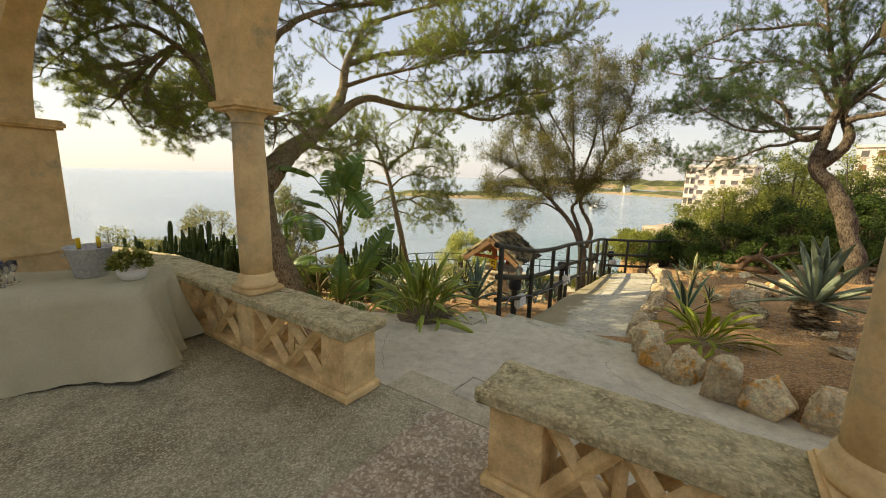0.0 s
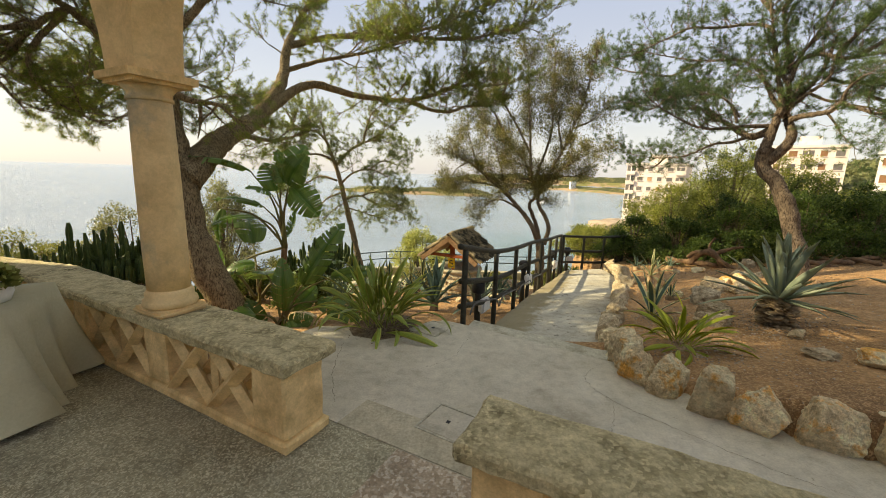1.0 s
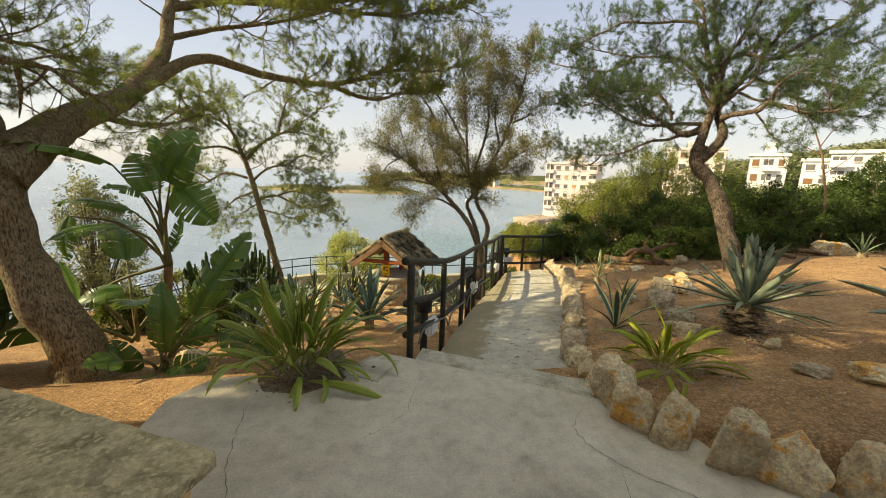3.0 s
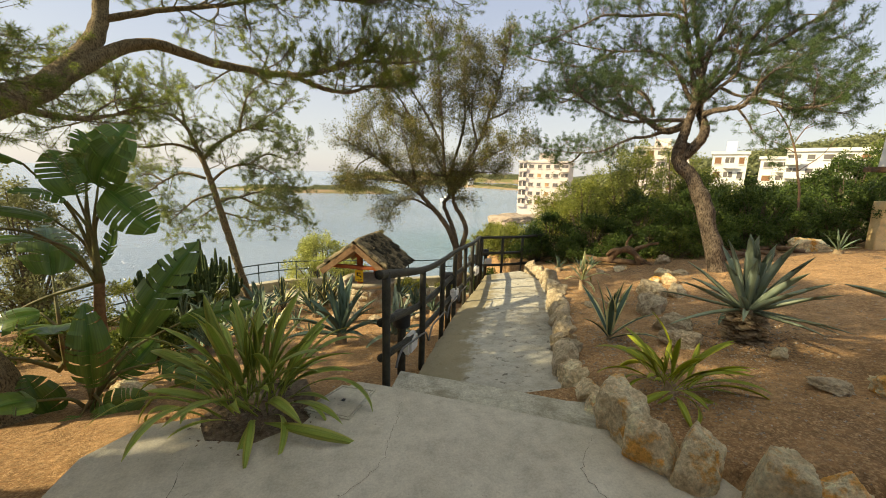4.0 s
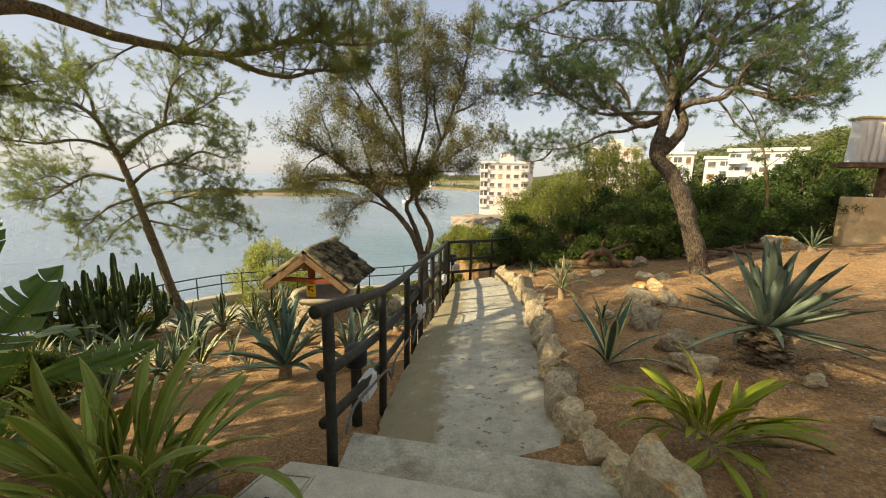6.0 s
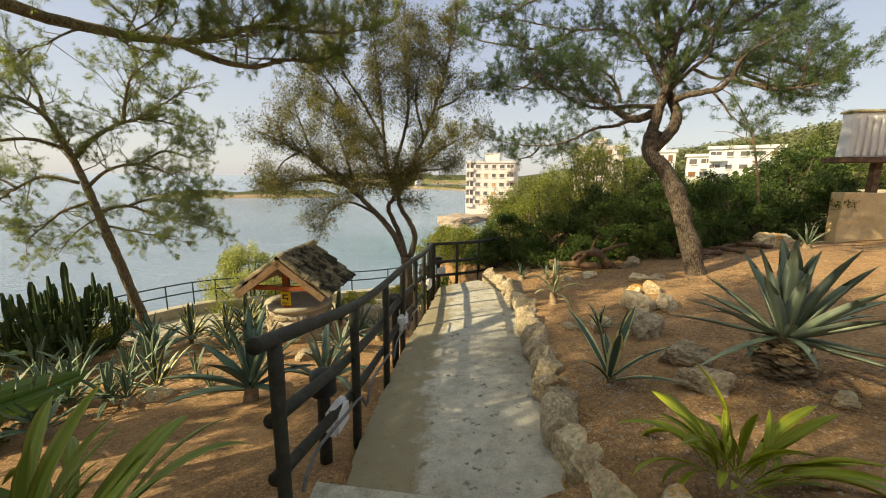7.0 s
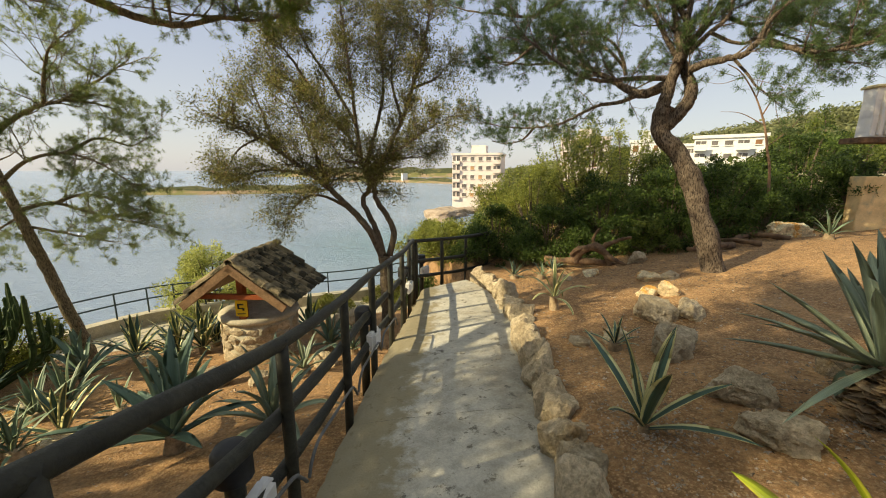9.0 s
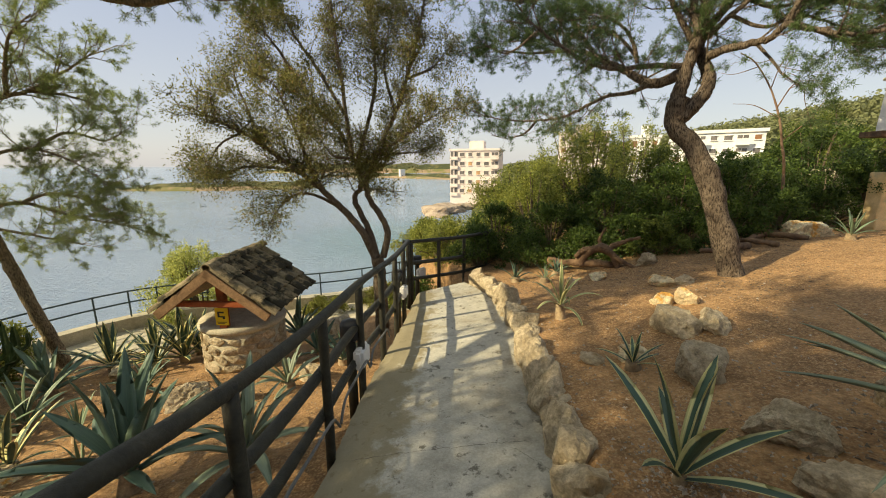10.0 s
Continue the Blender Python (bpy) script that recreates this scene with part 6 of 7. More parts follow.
AG_CREAM = leaf_set("cream_agave_leaf", M["agave_cream"], 4, length=0.6, width=0.06, curl=1.3, fold=0.3, widest=0.45, thick=0.01)
AG_BROAD = leaf_set("broad_agave_leaf", M["agave_dark"], 4, length=0.72, width=0.105, curl=0.45, fold=0.5, widest=0.45, thick=0.02)
AG_PALEB = leaf_set("grey_agave_leaf", M["agave_blue"], 4, length=0.68, width=0.085, curl=0.9, fold=0.5, widest=0.45, thick=0.018)
AG_PALE = leaf_set("pale_agave_leaf", M["agave_pale"], 4, length=0.5, width=0.05, curl=0.5, fold=0.4, widest=0.4, thick=0.012)
STRAP = leaf_set("strap_leaf", M["strap"], 5, length=0.82, width=0.074, curl=1.35, fold=0.35, widest=0.66, thick=0.004, seg=12, neck=0.14)
STRAP_Y = leaf_set("yellow_strap_leaf", M["strap_yellow"], 5, length=0.64, width=0.07, curl=1.25, fold=0.35, widest=0.64, thick=0.004, seg=12, neck=0.14)

ag = rosette("agave", "large blue-grey agave on a thick scaly stem", "agave", 4.1, 4.14, ground_z(4.1, 4.14), AG_BLUE, 15, 1.0, rng, 52, 89, 0.28, base_r=0.08)
for k in range(9):
    part("leaf", AG_MID[k % 3], ag, at=Matrix.Rotation(k * 0.71 + 0.5, 4, "Z") @ pose(0.05, 0, 0.32) @ Matrix.Rotation(radians(-(28 + 14 * math.sin(k * 2.7))), 4, "Y") @ Matrix.Scale(rng.uniform(0.85, 1.1), 4))
for k in range(10):
    part("leaf", AG_LOW[k % 3], ag, at=Matrix.Rotation(k * 0.66 + 0.3, 4, "Z") @ pose(0.06, 0, 0.31) @ Matrix.Rotation(radians(-6 + 9 * math.sin(k * 2.1)), 4, "Y") @ Matrix.Scale(rng.uniform(0.9, 1.25), 4))
part("leaf", DROOP, ag, "pale leaf hanging down", at=Matrix.Rotation(radians(-112), 4, "Z") @ pose(0.13, 0, 0.3) @ Matrix.Rotation(radians(62), 4, "Y"))
for k in range(230):
    w, q = k * 2.4 + rng.uniform(-0.3, 0.3), k / 230
    r = 0.07 + 0.05 * math.sin(math.pi * (0.15 + 0.6 * (1 - q)))
    part("leaf_scale", SCALE[k % 3], ag, at=Matrix.Rotation(w, 4, "Z") @ pose(r * rng.uniform(0.7, 1.15), 0, -0.01 + 0.31 * q, rng.uniform(-22, 22)) @ Matrix.Rotation(radians(rng.uniform(-22, 16)), 4, "Y") @ Matrix.Scale(rng.uniform(0.75, 1.25), 4))
ag2 = rosette("agave", "blue-grey agave at the edge of the bed", "agave", 4.95, 3.0, ground_z(4.95, 3.0), AG_BLUE, 26, 1.1, rng, -6, 75, 0.22, base_r=0.1)
rosette("agave", "young striped agave with cream leaf margins", "agave", 3.04, 4.78, ground_z(3.04, 4.78), AG_STRIPE, 9, 1.0, rng, 26, 84, base_r=0.05)
rosette("agave", "small striped agave behind the stones", "agave", 3.85, 5.75, ground_z(3.85, 5.75), AG_STRIPE, 9, 0.48, rng, 15, 75, 0.02)
rosette("agave", "small pale striped agave on the open earth", "agave", 4.26, 7.1, ground_z(4.26, 7.1), AG_CREAM, 10, 0.85, rng, 15, 84, 0.12, base_r=0.045)
rosette("spider_plant", "yellow-green clump of long strap leaves", "plant", 2.66, 3.56, ground_z(2.66, 3.56), STRAP_Y, 52, 0.8, rng, 14, 68, base_r=0.12, lean=8, wild=1.2)
rosette("spider_plant", "large green clump of drooping strap leaves beside the landing", "plant", -0.44, 4.14, -0.06, STRAP, 84, 0.92, rng, 34, 88, base_r=0.22, wild=1.2)
def slope_agave(x, y, kind, count, size, label, stem):
    rosette("agave", label, "agave", x, y, ground_z(x, y), kind, count, size, rng, 16, 84, stem, base_r=0.06, wild=0.35)


slope_agave(0.17, 6.85, AG_BROAD, 17, 1.12, "dark blue-green agave below the railing", 0.12)
slope_agave(0.92, 6.75, AG_PALEB, 15, 1.05, "blue-grey agave with drooping leaves below the railing", 0.06)
slope_agave(-1.5, 9.95, AG_BROAD, 16, 1, "dark green agave at the foot of the young pine", 0.1)
slope_agave(-1.2, 11.05, AG_STRIPE, 20, 1.15, "striped agave by the sea path", 0.06)
slope_agave(-0.55, 10.75, AG_STRIPE, 20, 1.1, "striped agave beside the well", 0.06)
slope_agave(-0.2, 10.85, AG_STRIPE, 24, 1.25, "striped agave beside the well", 0.06)
slope_agave(-0.05, 11.3, AG_STRIPE, 20, 1.15, "striped agave behind the well", 0.06)
slope_agave(-0.9, 7.75, AG_STRIPE, 11, 0.85, "young striped agave on the slope", 0.04)
slope_agave(-1.25, 8.8, AG_PALE, 16, 1.15, "pale narrow-leaved agave on the slope", 0.05)
slope_agave(-0.6, 8.2, AG_PALE, 10, 0.7, "small pale agave on the slope", 0.04)
slope_agave(1.3, 8.35, AG_PALEB, 14, 0.75, "grey-green agave below the path", 0.04)
slope_agave(1.8, 9.6, AG_DARK, 18, 1, "dark agave behind the well", 0.06)
slope_agave(1.6, 11, AG_DARK, 20, 1.2, "dark agave behind the well", 0.06)
slope_agave(2.05, 9, AG_DARK, 14, 0.8, "dark agave below the path", 0.05)
slope_agave(0.62, 10.95, AG_DARK, 18, 0.9, "dark agave behind the well", 0.05)
slope_agave(-1.7, 7.7, AG_PALE, 20, 1.1, "pale narrow-leaved agave on the slope", 0.05)
slope_agave(-1.3, 7.55, AG_PALE, 18, 1, "pale narrow-leaved agave on the slope", 0.05)
slope_agave(-1.1, 7.45, AG_PALE, 14, 0.8, "pale narrow-leaved agave on the slope", 0.05)
slope_agave(-2, 7.9, AG_PALE, 20, 1.15, "pale narrow-leaved agave on the slope", 0.05)
slope_agave(-2.35, 7.8, AG_PALE, 20, 1.1, "pale narrow-leaved agave on the slope", 0.05)
slope_agave(-2.36, 7.1, AG_PALE, 18, 1.05, "pale narrow-leaved agave on the slope", 0.05)
slope_agave(-1.55, 6.85, AG_PALE, 18, 1, "pale narrow-leaved agave on the slope", 0.05)
slope_agave(-2.1, 8.95, AG_PALE, 20, 1.2, "pale narrow-leaved agave on the slope", 0.05)
slope_agave(-2.7, 9.3, AG_PALE, 20, 1.2, "pale narrow-leaved agave on the slope", 0.05)
slope_agave(-1.4, 8.5, AG_PALE, 16, 1, "pale narrow-leaved agave on the slope", 0.05)
slope_agave(-2.9, 8.3, AG_PALE, 20, 1.1, "pale narrow-leaved agave on the slope", 0.05)
slope_agave(-3.3, 7.4, AG_PALE, 18, 1, "pale narrow-leaved agave on the slope", 0.05)
slope_agave(-1.9, 7.3, AG_PALE, 16, 0.9, "pale narrow-leaved agave on the slope", 0.05)
slope_agave(-0.35, 9.35, AG_DARK, 12, 0.75, "small dark agave on the slope", 0.04)
slope_agave(-0.3, 7.4, AG_PALE, 8, 0.55, "small withered agave on the slope", 0.03)
slope_agave(5.2, 8.55, AG_PALE, 14, 0.5, "small succulent rosette at the back of the bed", 0.03)
slope_agave(4.95, 9, AG_DARK, 16, 0.5, "small succulent rosette at the back of the bed", 0.03)
slope_agave(5.6, 8.75, AG_DARK, 16, 0.45, "small succulent rosette at the back of the bed", 0.03)
slope_agave(9.5, 6.6, AG_PALE, 14, 0.8, "pale agave under the shrubs", 0.04)


def torn_leaf(name, length, width, seed):
    """A banana-like leaf, torn into strips across, with a thick midrib; along +x, arching."""
    rng = np.random.default_rng(seed)
    verts, uvs, faces = [], [], []
    n = 18
    steps = (0, 0.33, 0.66, 1.0)
    arch_k, cup = rng.uniform(0.35, 0.6), rng.uniform(0.25, 0.5)

    def half(t):
        return width / 2 * max(0.02, (math.sin(math.pi * min(1, (t * 0.93 + 0.07)) ** 0.8)) ** 0.65)

    for side in (-1, 1):
        droop = rng.uniform(0.1, 0.25)
        shift = 0.0
        for i in range(n):
            t0, t1 = i / n, (i + 1) / n
            cut = rng.random() < 0.42
            if cut:
                droop, shift = rng.uniform(0.05, 0.5), rng.uniform(-0.03, 0.03)
            b = len(verts)
            for t, lead in ((t0, cut), (t1, False)):
                w = half(t)
                arch = length * (0.2 * t - arch_k * t * t)
                for q in steps:
                    gap = (0.03 * q if lead else 0)
                    verts.append((length * (t + gap) + 0.22 * q * w + shift * q * w, side * w * q, arch + cup * w * q - (droop + cup * 0.6) * w * q * q))
                    uvs.append((0.5 + side * 0.5 * q, t))
            for k in range(3):
                f = (b + k, b + 4 + k, b + 5 + k, b + k + 1)
                faces.append(f if side < 0 else f[::-1])
    n0 = len(verts)
    rib = [Vector((length * t, 0, length * (0.2 * t - arch_k * t * t) - 0.004)) for t in np.linspace(0, 0.97, 9)]
    v, f = tube_data(rib, [0.011 * (1 - 0.85 * k / 8) for k in range(9)], 5)
    verts += v
    uvs += [(0.02, 0.5)] * len(v)
    faces += [tuple(a + n0 for a in q) for q in f]
    return mesh_of(name, verts, faces, M["palm_leaf"], uvs)


TORN = [torn_leaf("banana_leaf", 0.95, 0.52, s) for s in range(4)]


def banana(label, x, y, z, stems, seed):
    """A bird-of-paradise plant: a stem and long-stalked torn leaves. stems: (yaw, tilt, stalk, leaf scale)."""
    rng = np.random.default_rng(seed)
    t = thing("banana_plant", label, "plant", pose(x, y, z))
    for k, (yaw, tilt, stalk, s, bow, foot) in enumerate(stems):
        d = Vector((math.cos(radians(yaw)) * math.sin(radians(tilt)), math.sin(radians(yaw)) * math.sin(radians(tilt)), math.cos(radians(tilt))))
        a = Vector((math.cos(k * 2.2) * 0.04, math.sin(k * 2.2) * 0.04, foot))
        flat = Vector((d.x, d.y, 0)).normalized()
        b = a + d * stalk * 0.55
        c = b + (d + flat * bow).normalized() * stalk * 0.45
        line = smooth_line([tuple(a), tuple(b), tuple(c)], 6)
        v, f = tube_data(line, [0.026 - 0.016 * i / (len(line) - 1) for i in range(len(line))], 8)
        st = part("stalk", mesh_of("stalk", v, f, M["palm_stem"], smooth=True), t)
        e = (line[-1] - line[-3]).normalized()
        side = Vector((0, 0, 1)).cross(e).normalized()
        up = e.cross(side)
        m = Matrix((e, side, up)).transposed().to_4x4()
        m.translation = line[-1]
        part("leaf", TORN[k % 4], st, at=m @ pose(0, 0, 0, rng.uniform(-35, 35)) @ Matrix.Scale(s, 4))
    if stems[0][5] > 0.3:
        part("trunk", tube("banana_trunk", [(0, 0, -0.1), (0.02, 0, stems[0][5] * 0.5), (0, 0, stems[0][5] + 0.25)], 0.05, 0.042, M["palm_stem"], 10, 4, 0.2), t)


def stalked_leaf(plant, foot, start, tip, width, roll, k):
    """A long stalk from the foot to the leaf's start, and a torn leaf from there to its tip."""
    a, s0, t0 = Vector(foot), Vector(start), Vector(tip)
    lead = (t0 - s0).normalized()
    mid = a.lerp(s0, 0.5) + Vector((0, 0, 0.12 * (s0 - a).length)) - lead * 0.06
    line = smooth_line([tuple(a), tuple(mid), tuple(s0)], 7)
    v, f = tube_data(line, [0.02 - 0.011 * i / (len(line) - 1) for i in range(len(line))], 8)
    st = part("stalk", mesh_of("stalk", v, f, M["palm_stem"], smooth=True), plant)
    face = Vector((0.28, -0.75, 0.6))
    side = face.cross(lead).normalized()
    e = (Matrix.Rotation(radians(-13), 3, side) @ lead).normalized()
    up = e.cross(side)
    m = Matrix((e, side, up)).transposed().to_4x4()
    m.translation = s0
    long = (t0 - s0).length / 0.95
    part("leaf", TORN[k % 4], st, at=m @ pose(0, 0, 0, roll) @ Matrix.Diagonal((long, width / 0.7, long, 1)))


BIRD = thing("banana_plant", "tall bird-of-paradise plant with torn glossy green leaves", "plant")
stalked_leaf(BIRD, (-2.07, 5.72, 0.51), (-2.52, 5.66, 1.63), (-3.34, 4.99, 1.86), 0.3, 50, 0)
stalked_leaf(BIRD, (-2.12, 5.74, 0.51), (-2.12, 5.77, 1.48), (-1.81, 6, 2.01), 0.6, 10, 1)
stalked_leaf(BIRD, (-2.10, 5.69, 0.51), (-1.98, 5.66, 1.44), (-1.72, 5.61, 1.89), 0.62, -15, 2)
stalked_leaf(BIRD, (-2.08, 5.74, 0.51), (-2.17, 5.69, 1.36), (-2.33, 5.74, 1.75), 0.55, 15, 3)
stalked_leaf(BIRD, (-2.13, 5.71, 0.51), (-1.93, 5.68, 1.41), (-1.58, 5.61, 1.02), 0.62, 15, 4)
stalked_leaf(BIRD, (-2.07, 5.70, 0.51), (-2.19, 5.57, 1.31), (-2.45, 5.36, 1.44), 0.35, 40, 5)
stalked_leaf(BIRD, (-2.11, 5.75, 0.51), (-2.38, 5.71, 1.12), (-3.01, 5.56, 1.26), 0.34, 45, 6)
stalked_leaf(BIRD, (-2.11, 5.69, 0.51), (-2.42, 5.48, 1), (-2.89, 5.18, 0.91), 0.36, 40, 7)
stalked_leaf(BIRD, (-2.07, 5.73, 0.51), (-2.9, 5.55, 1.09), (-3.03, 5.55, 0.63), 0.32, 20, 8)
stalked_leaf(BIRD, (-2.13, 5.73, 0.51), (-2.08, 5.73, 0.67), (-1.89, 5.86, 1.07), 0.17, 50, 9)
stalked_leaf(BIRD, (-2.09, 5.69, 0.51), (-2.24, 5.98, 1.45), (-2.21, 6.11, 1.95), 0.45, 50, 10)
stalked_leaf(BIRD, (-2.09, 5.75, 0.51), (-2.08, 5.95, 1.29), (-1.85, 6.2, 1.29), 0.45, 10, 11)
stalked_leaf(BIRD, (-2.13, 5.70, 0.51), (-3.03, 5.66, 0.1), (-3.02, 5.66, 0.58), 0.2, 40, 12)
part("trunk", tube("banana_trunk", [(-2.11, 5.7, -0.75), (-2.14, 5.7, -0.1), (-2.1, 5.72, 0.57)], 0.055, 0.045, M["bird_stem"], 10, 4, 0.2), BIRD, "reddish-brown fibrous stem")
LOW_BIRD = thing("banana_plant", "low bird-of-paradise plant with broad dark green leaves", "plant")
stalked_leaf(LOW_BIRD, (-1.93, 5.06, -0.45), (-1.65, 5.14, 0.11), (-1.17, 5.39, 0.94), 0.48, -5, 0)
stalked_leaf(LOW_BIRD, (-1.98, 5.08, -0.45), (-1.85, 4.95, -0.21), (-1.83, 5.01, 0.49), 0.4, 10, 1)
stalked_leaf(LOW_BIRD, (-1.96, 5.03, -0.45), (-2.19, 4.86, -0.23), (-2.36, 4.6, -0.12), 0.32, 25, 2)
stalked_leaf(LOW_BIRD, (-1.99, 5.05, -0.45), (-1.87, 4.88, -0.46), (-1.45, 4.84, -0.26), 0.42, 0, 4)
stalked_leaf(LOW_BIRD, (-1.93, 5.04, -0.45), (-1.9, 4.82, -0.38), (-1.97, 4.63, -0.56), 0.36, 10, 5)
stalked_leaf(LOW_BIRD, (-1.97, 5.09, -0.45), (-1.47, 5.21, -0.14), (-0.88, 5.29, -0.47), 0.42, 0, 6)
stalked_leaf(LOW_BIRD, (-1.97, 5.03, -0.45), (-1.34, 5.43, 0.15), (-0.72, 5.74, 0.14), 0.3, 30, 7)
stalked_leaf(LOW_BIRD, (-1.93, 5.07, -0.45), (-2.39, 5.37, 0.34), (-2.81, 5.25, 0.24), 0.42, 25, 8)
stalked_leaf(LOW_BIRD, (-1.99, 5.07, -0.45), (-1.85, 5.32, -0.31), (-1.56, 5.5, -0.04), 0.4, 20, 9)
stalked_leaf(LOW_BIRD, (-1.95, 5.03, -0.45), (-2.25, 5.11, -0.54), (-2.4, 5.1, -0.12), 0.4, 0, 10)
stalked_leaf(LOW_BIRD, (-1.95, 5.09, -0.45), (-1.74, 4.83, -0.31), (-1.61, 4.72, -0.55), 0.36, 0, 11)

banana("bird-of-paradise plant with drooping pale leaves", -2.75, 6.1, -0.65,
       [(120, 20, 1.0, 1.0, 0.5, 0.2), (200, 30, 0.9, 1.0, 0.9, 0.2), (20, 35, 0.8, 0.9, 1.1, 0.1), (300, 30, 0.8, 0.9, 0.9, 0.1), (230, 50, 0.7, 1.0, 1.2, 0.1)], 6)


def cactus(label, x, y, z, h, arms, seed, r=0.045, spread=0.5):
    """A candelabra cactus: ribbed arms that leave a short trunk, bend out and turn up, with side arms."""
    rng = np.random.default_rng(seed)
    t = thing("cactus", label, "cactus", pose(x, y, z))

    def arm(p, rr):
        line = smooth_line(p, 5)
        n = len(line)
        v, f = tube_data(line, [rr * (1 if i % 2 else 0.88) * (0.45 if i == n - 1 else 1) for i in range(n)], 10)
        for i, q in enumerate(v):
            if i % 2:
                c = line[i // 10]
                v[i] = c + (q - c) * 0.62
        part("arm", mesh_of("cactus_arm", v, f, M["cactus"]), t)

    arm([(0, 0, -0.15), (0.01, 0, h * 0.3), (0, 0.02, h * 0.7), (0.02, 0.02, h)], r * 1.2)
    for k in range(arms):
        w = k * 2.4 + rng.uniform(-0.4, 0.4)
        out = h * spread * rng.uniform(0.25, 1.0)
        z0 = h * rng.uniform(0.0, 0.4)
        top = h * rng.uniform(0.55, 1.0) * (1.05 - 0.25 * out / (h * spread))
        c, s = math.cos(w), math.sin(w)
        bend = rng.uniform(0.6, 0.95)
        mid = (z0 * 0.7 + top * 0.3)
        arm([(0, 0, z0 - 0.05), (c * out * bend * 0.6, s * out * bend * 0.6, z0 + 0.06 * h), (c * out, s * out, mid), (c * out * 1.08 + rng.normal() * 0.03, s * out * 1.08 + rng.normal() * 0.03, top)], r * rng.uniform(0.8, 1.1))
        for j in range(2):
            w2 = w + rng.uniform(-1.6, 1.6)
            b = mid + (top - mid) * rng.uniform(0.1, 0.5)
            o2 = rng.uniform(0.08, 0.16)
            arm([(c * out, s * out, b), (c * out + math.cos(w2) * o2, s * out + math.sin(w2) * o2, b + 0.05), (c * out + math.cos(w2) * o2 * 1.15, s * out + math.sin(w2) * o2 * 1.15, b + rng.uniform(0.18, 0.35))], r * 0.75)


cactus("tall branching candelabra cactus on the slope", -2.72, 10.4, ground_z(-2.72, 10.4), 1.75, 26, 2, 0.045, 0.42)
cactus("branching candelabra cactus on the slope", -3.2, 10.5, ground_z(-3.2, 10.5), 1.45, 20, 4, 0.042, 0.45)
for i, (x, y, h) in enumerate(((-4.2, 5.1, 1.2), (-4.65, 5.0, 1.25), (-3.85, 5.6, 1.1), (-4.45, 5.6, 1.2))):
    cactus("dense dark branching cactus beyond the balustrade", x, y, -0.35, h, 17, 30 + i, 0.034, 0.32)


# ---- table ----
def table():
    o = Vector((-2.4, 2.12, 0))
    ex, ey = Vector((-0.892, -0.452, 0)), Vector((-0.452, 0.892, 0))
    at = Matrix(((ex.x, -ey.x, 0, o.x), (ex.y, -ey.y, 0, o.y), (0, 0, 1, 0), (0, 0, 0, 1)))
    t = thing("table", "long buffet table hidden under a floor-length cloth", "table", at)
    part("tabletop", box("tabletop", (0.01, -0.83, 0.71), (2.3, -0.01, 0.74), M["old_wood"], 0.004), t)
    for lx in (0.08, 2.2):
        for ly in (-0.76, -0.08):
            part("leg", box("leg", (lx - 0.025, ly - 0.025, 0.0), (lx + 0.025, ly + 0.025, 0.71), M["old_wood"], 0.004), t)
    loop = []
    n = 220
    L_, W_ = 2.32, 0.85
    per = 2 * (L_ + W_)
    for i in range(n):
        s = per * i / n
        if s < L_:
            p, nr = (s, 0.0), (0, 1)
        elif s < L_ + W_:
            p, nr = (L_, -(s - L_)), (1, 0)
        elif s < 2 * L_ + W_:
            p, nr = (L_ - (s - L_ - W_), -W_), (0, -1)
        else:
            p, nr = (0.0, -(per - s)), (-1, 0)
        corner = min(abs(s), abs(s - L_), abs(s - L_ - W_), abs(s - 2 * L_ - W_), abs(s - per))
        loop.append((p, nr, s, corner))
    rows = 9
    verts, faces = [], []
    for j in range(rows):
        t_ = j / (rows - 1)
        for p, nr, s, corner in loop:
            side = abs(nr[0]) > 0
            fold = (0.085 if side else 0.03) * math.sin(s * (22 if side else 7) + 1.2 * math.sin(s * 3)) + 0.012 * math.sin(s * 31)
            near = math.exp(-corner * 5)
            out = 0.008 + t_ * (0.05 + fold * (0.4 + 0.6 * t_) + 0.12 * near)
            z = 0.752 - t_ ** 0.9 * (0.74 - 0.05 * near - 0.02 * math.sin(s * 4)) - (0.004 if j else 0)
            verts.append((p[0] + nr[0] * out, p[1] + nr[1] * out, max(0.006, z)))
    for j in range(rows - 1):
        for i in range(n):
            i2 = (i + 1) % n
            faces.append((j * n + i, j * n + i2, (j + 1) * n + i2, (j + 1) * n + i))
    faces.append(tuple(range(n))[::-1])
    cloth = solid("tablecloth", mesh_of("tablecloth", verts, faces, M["linen"], smooth=True), "plain grey-beige linen cloth draped to the floor in folds", "tablecloth", at)
    return at


TAB = table()


def on_table(x, y, z=0.754):
    return TAB @ pose(x, y, z)


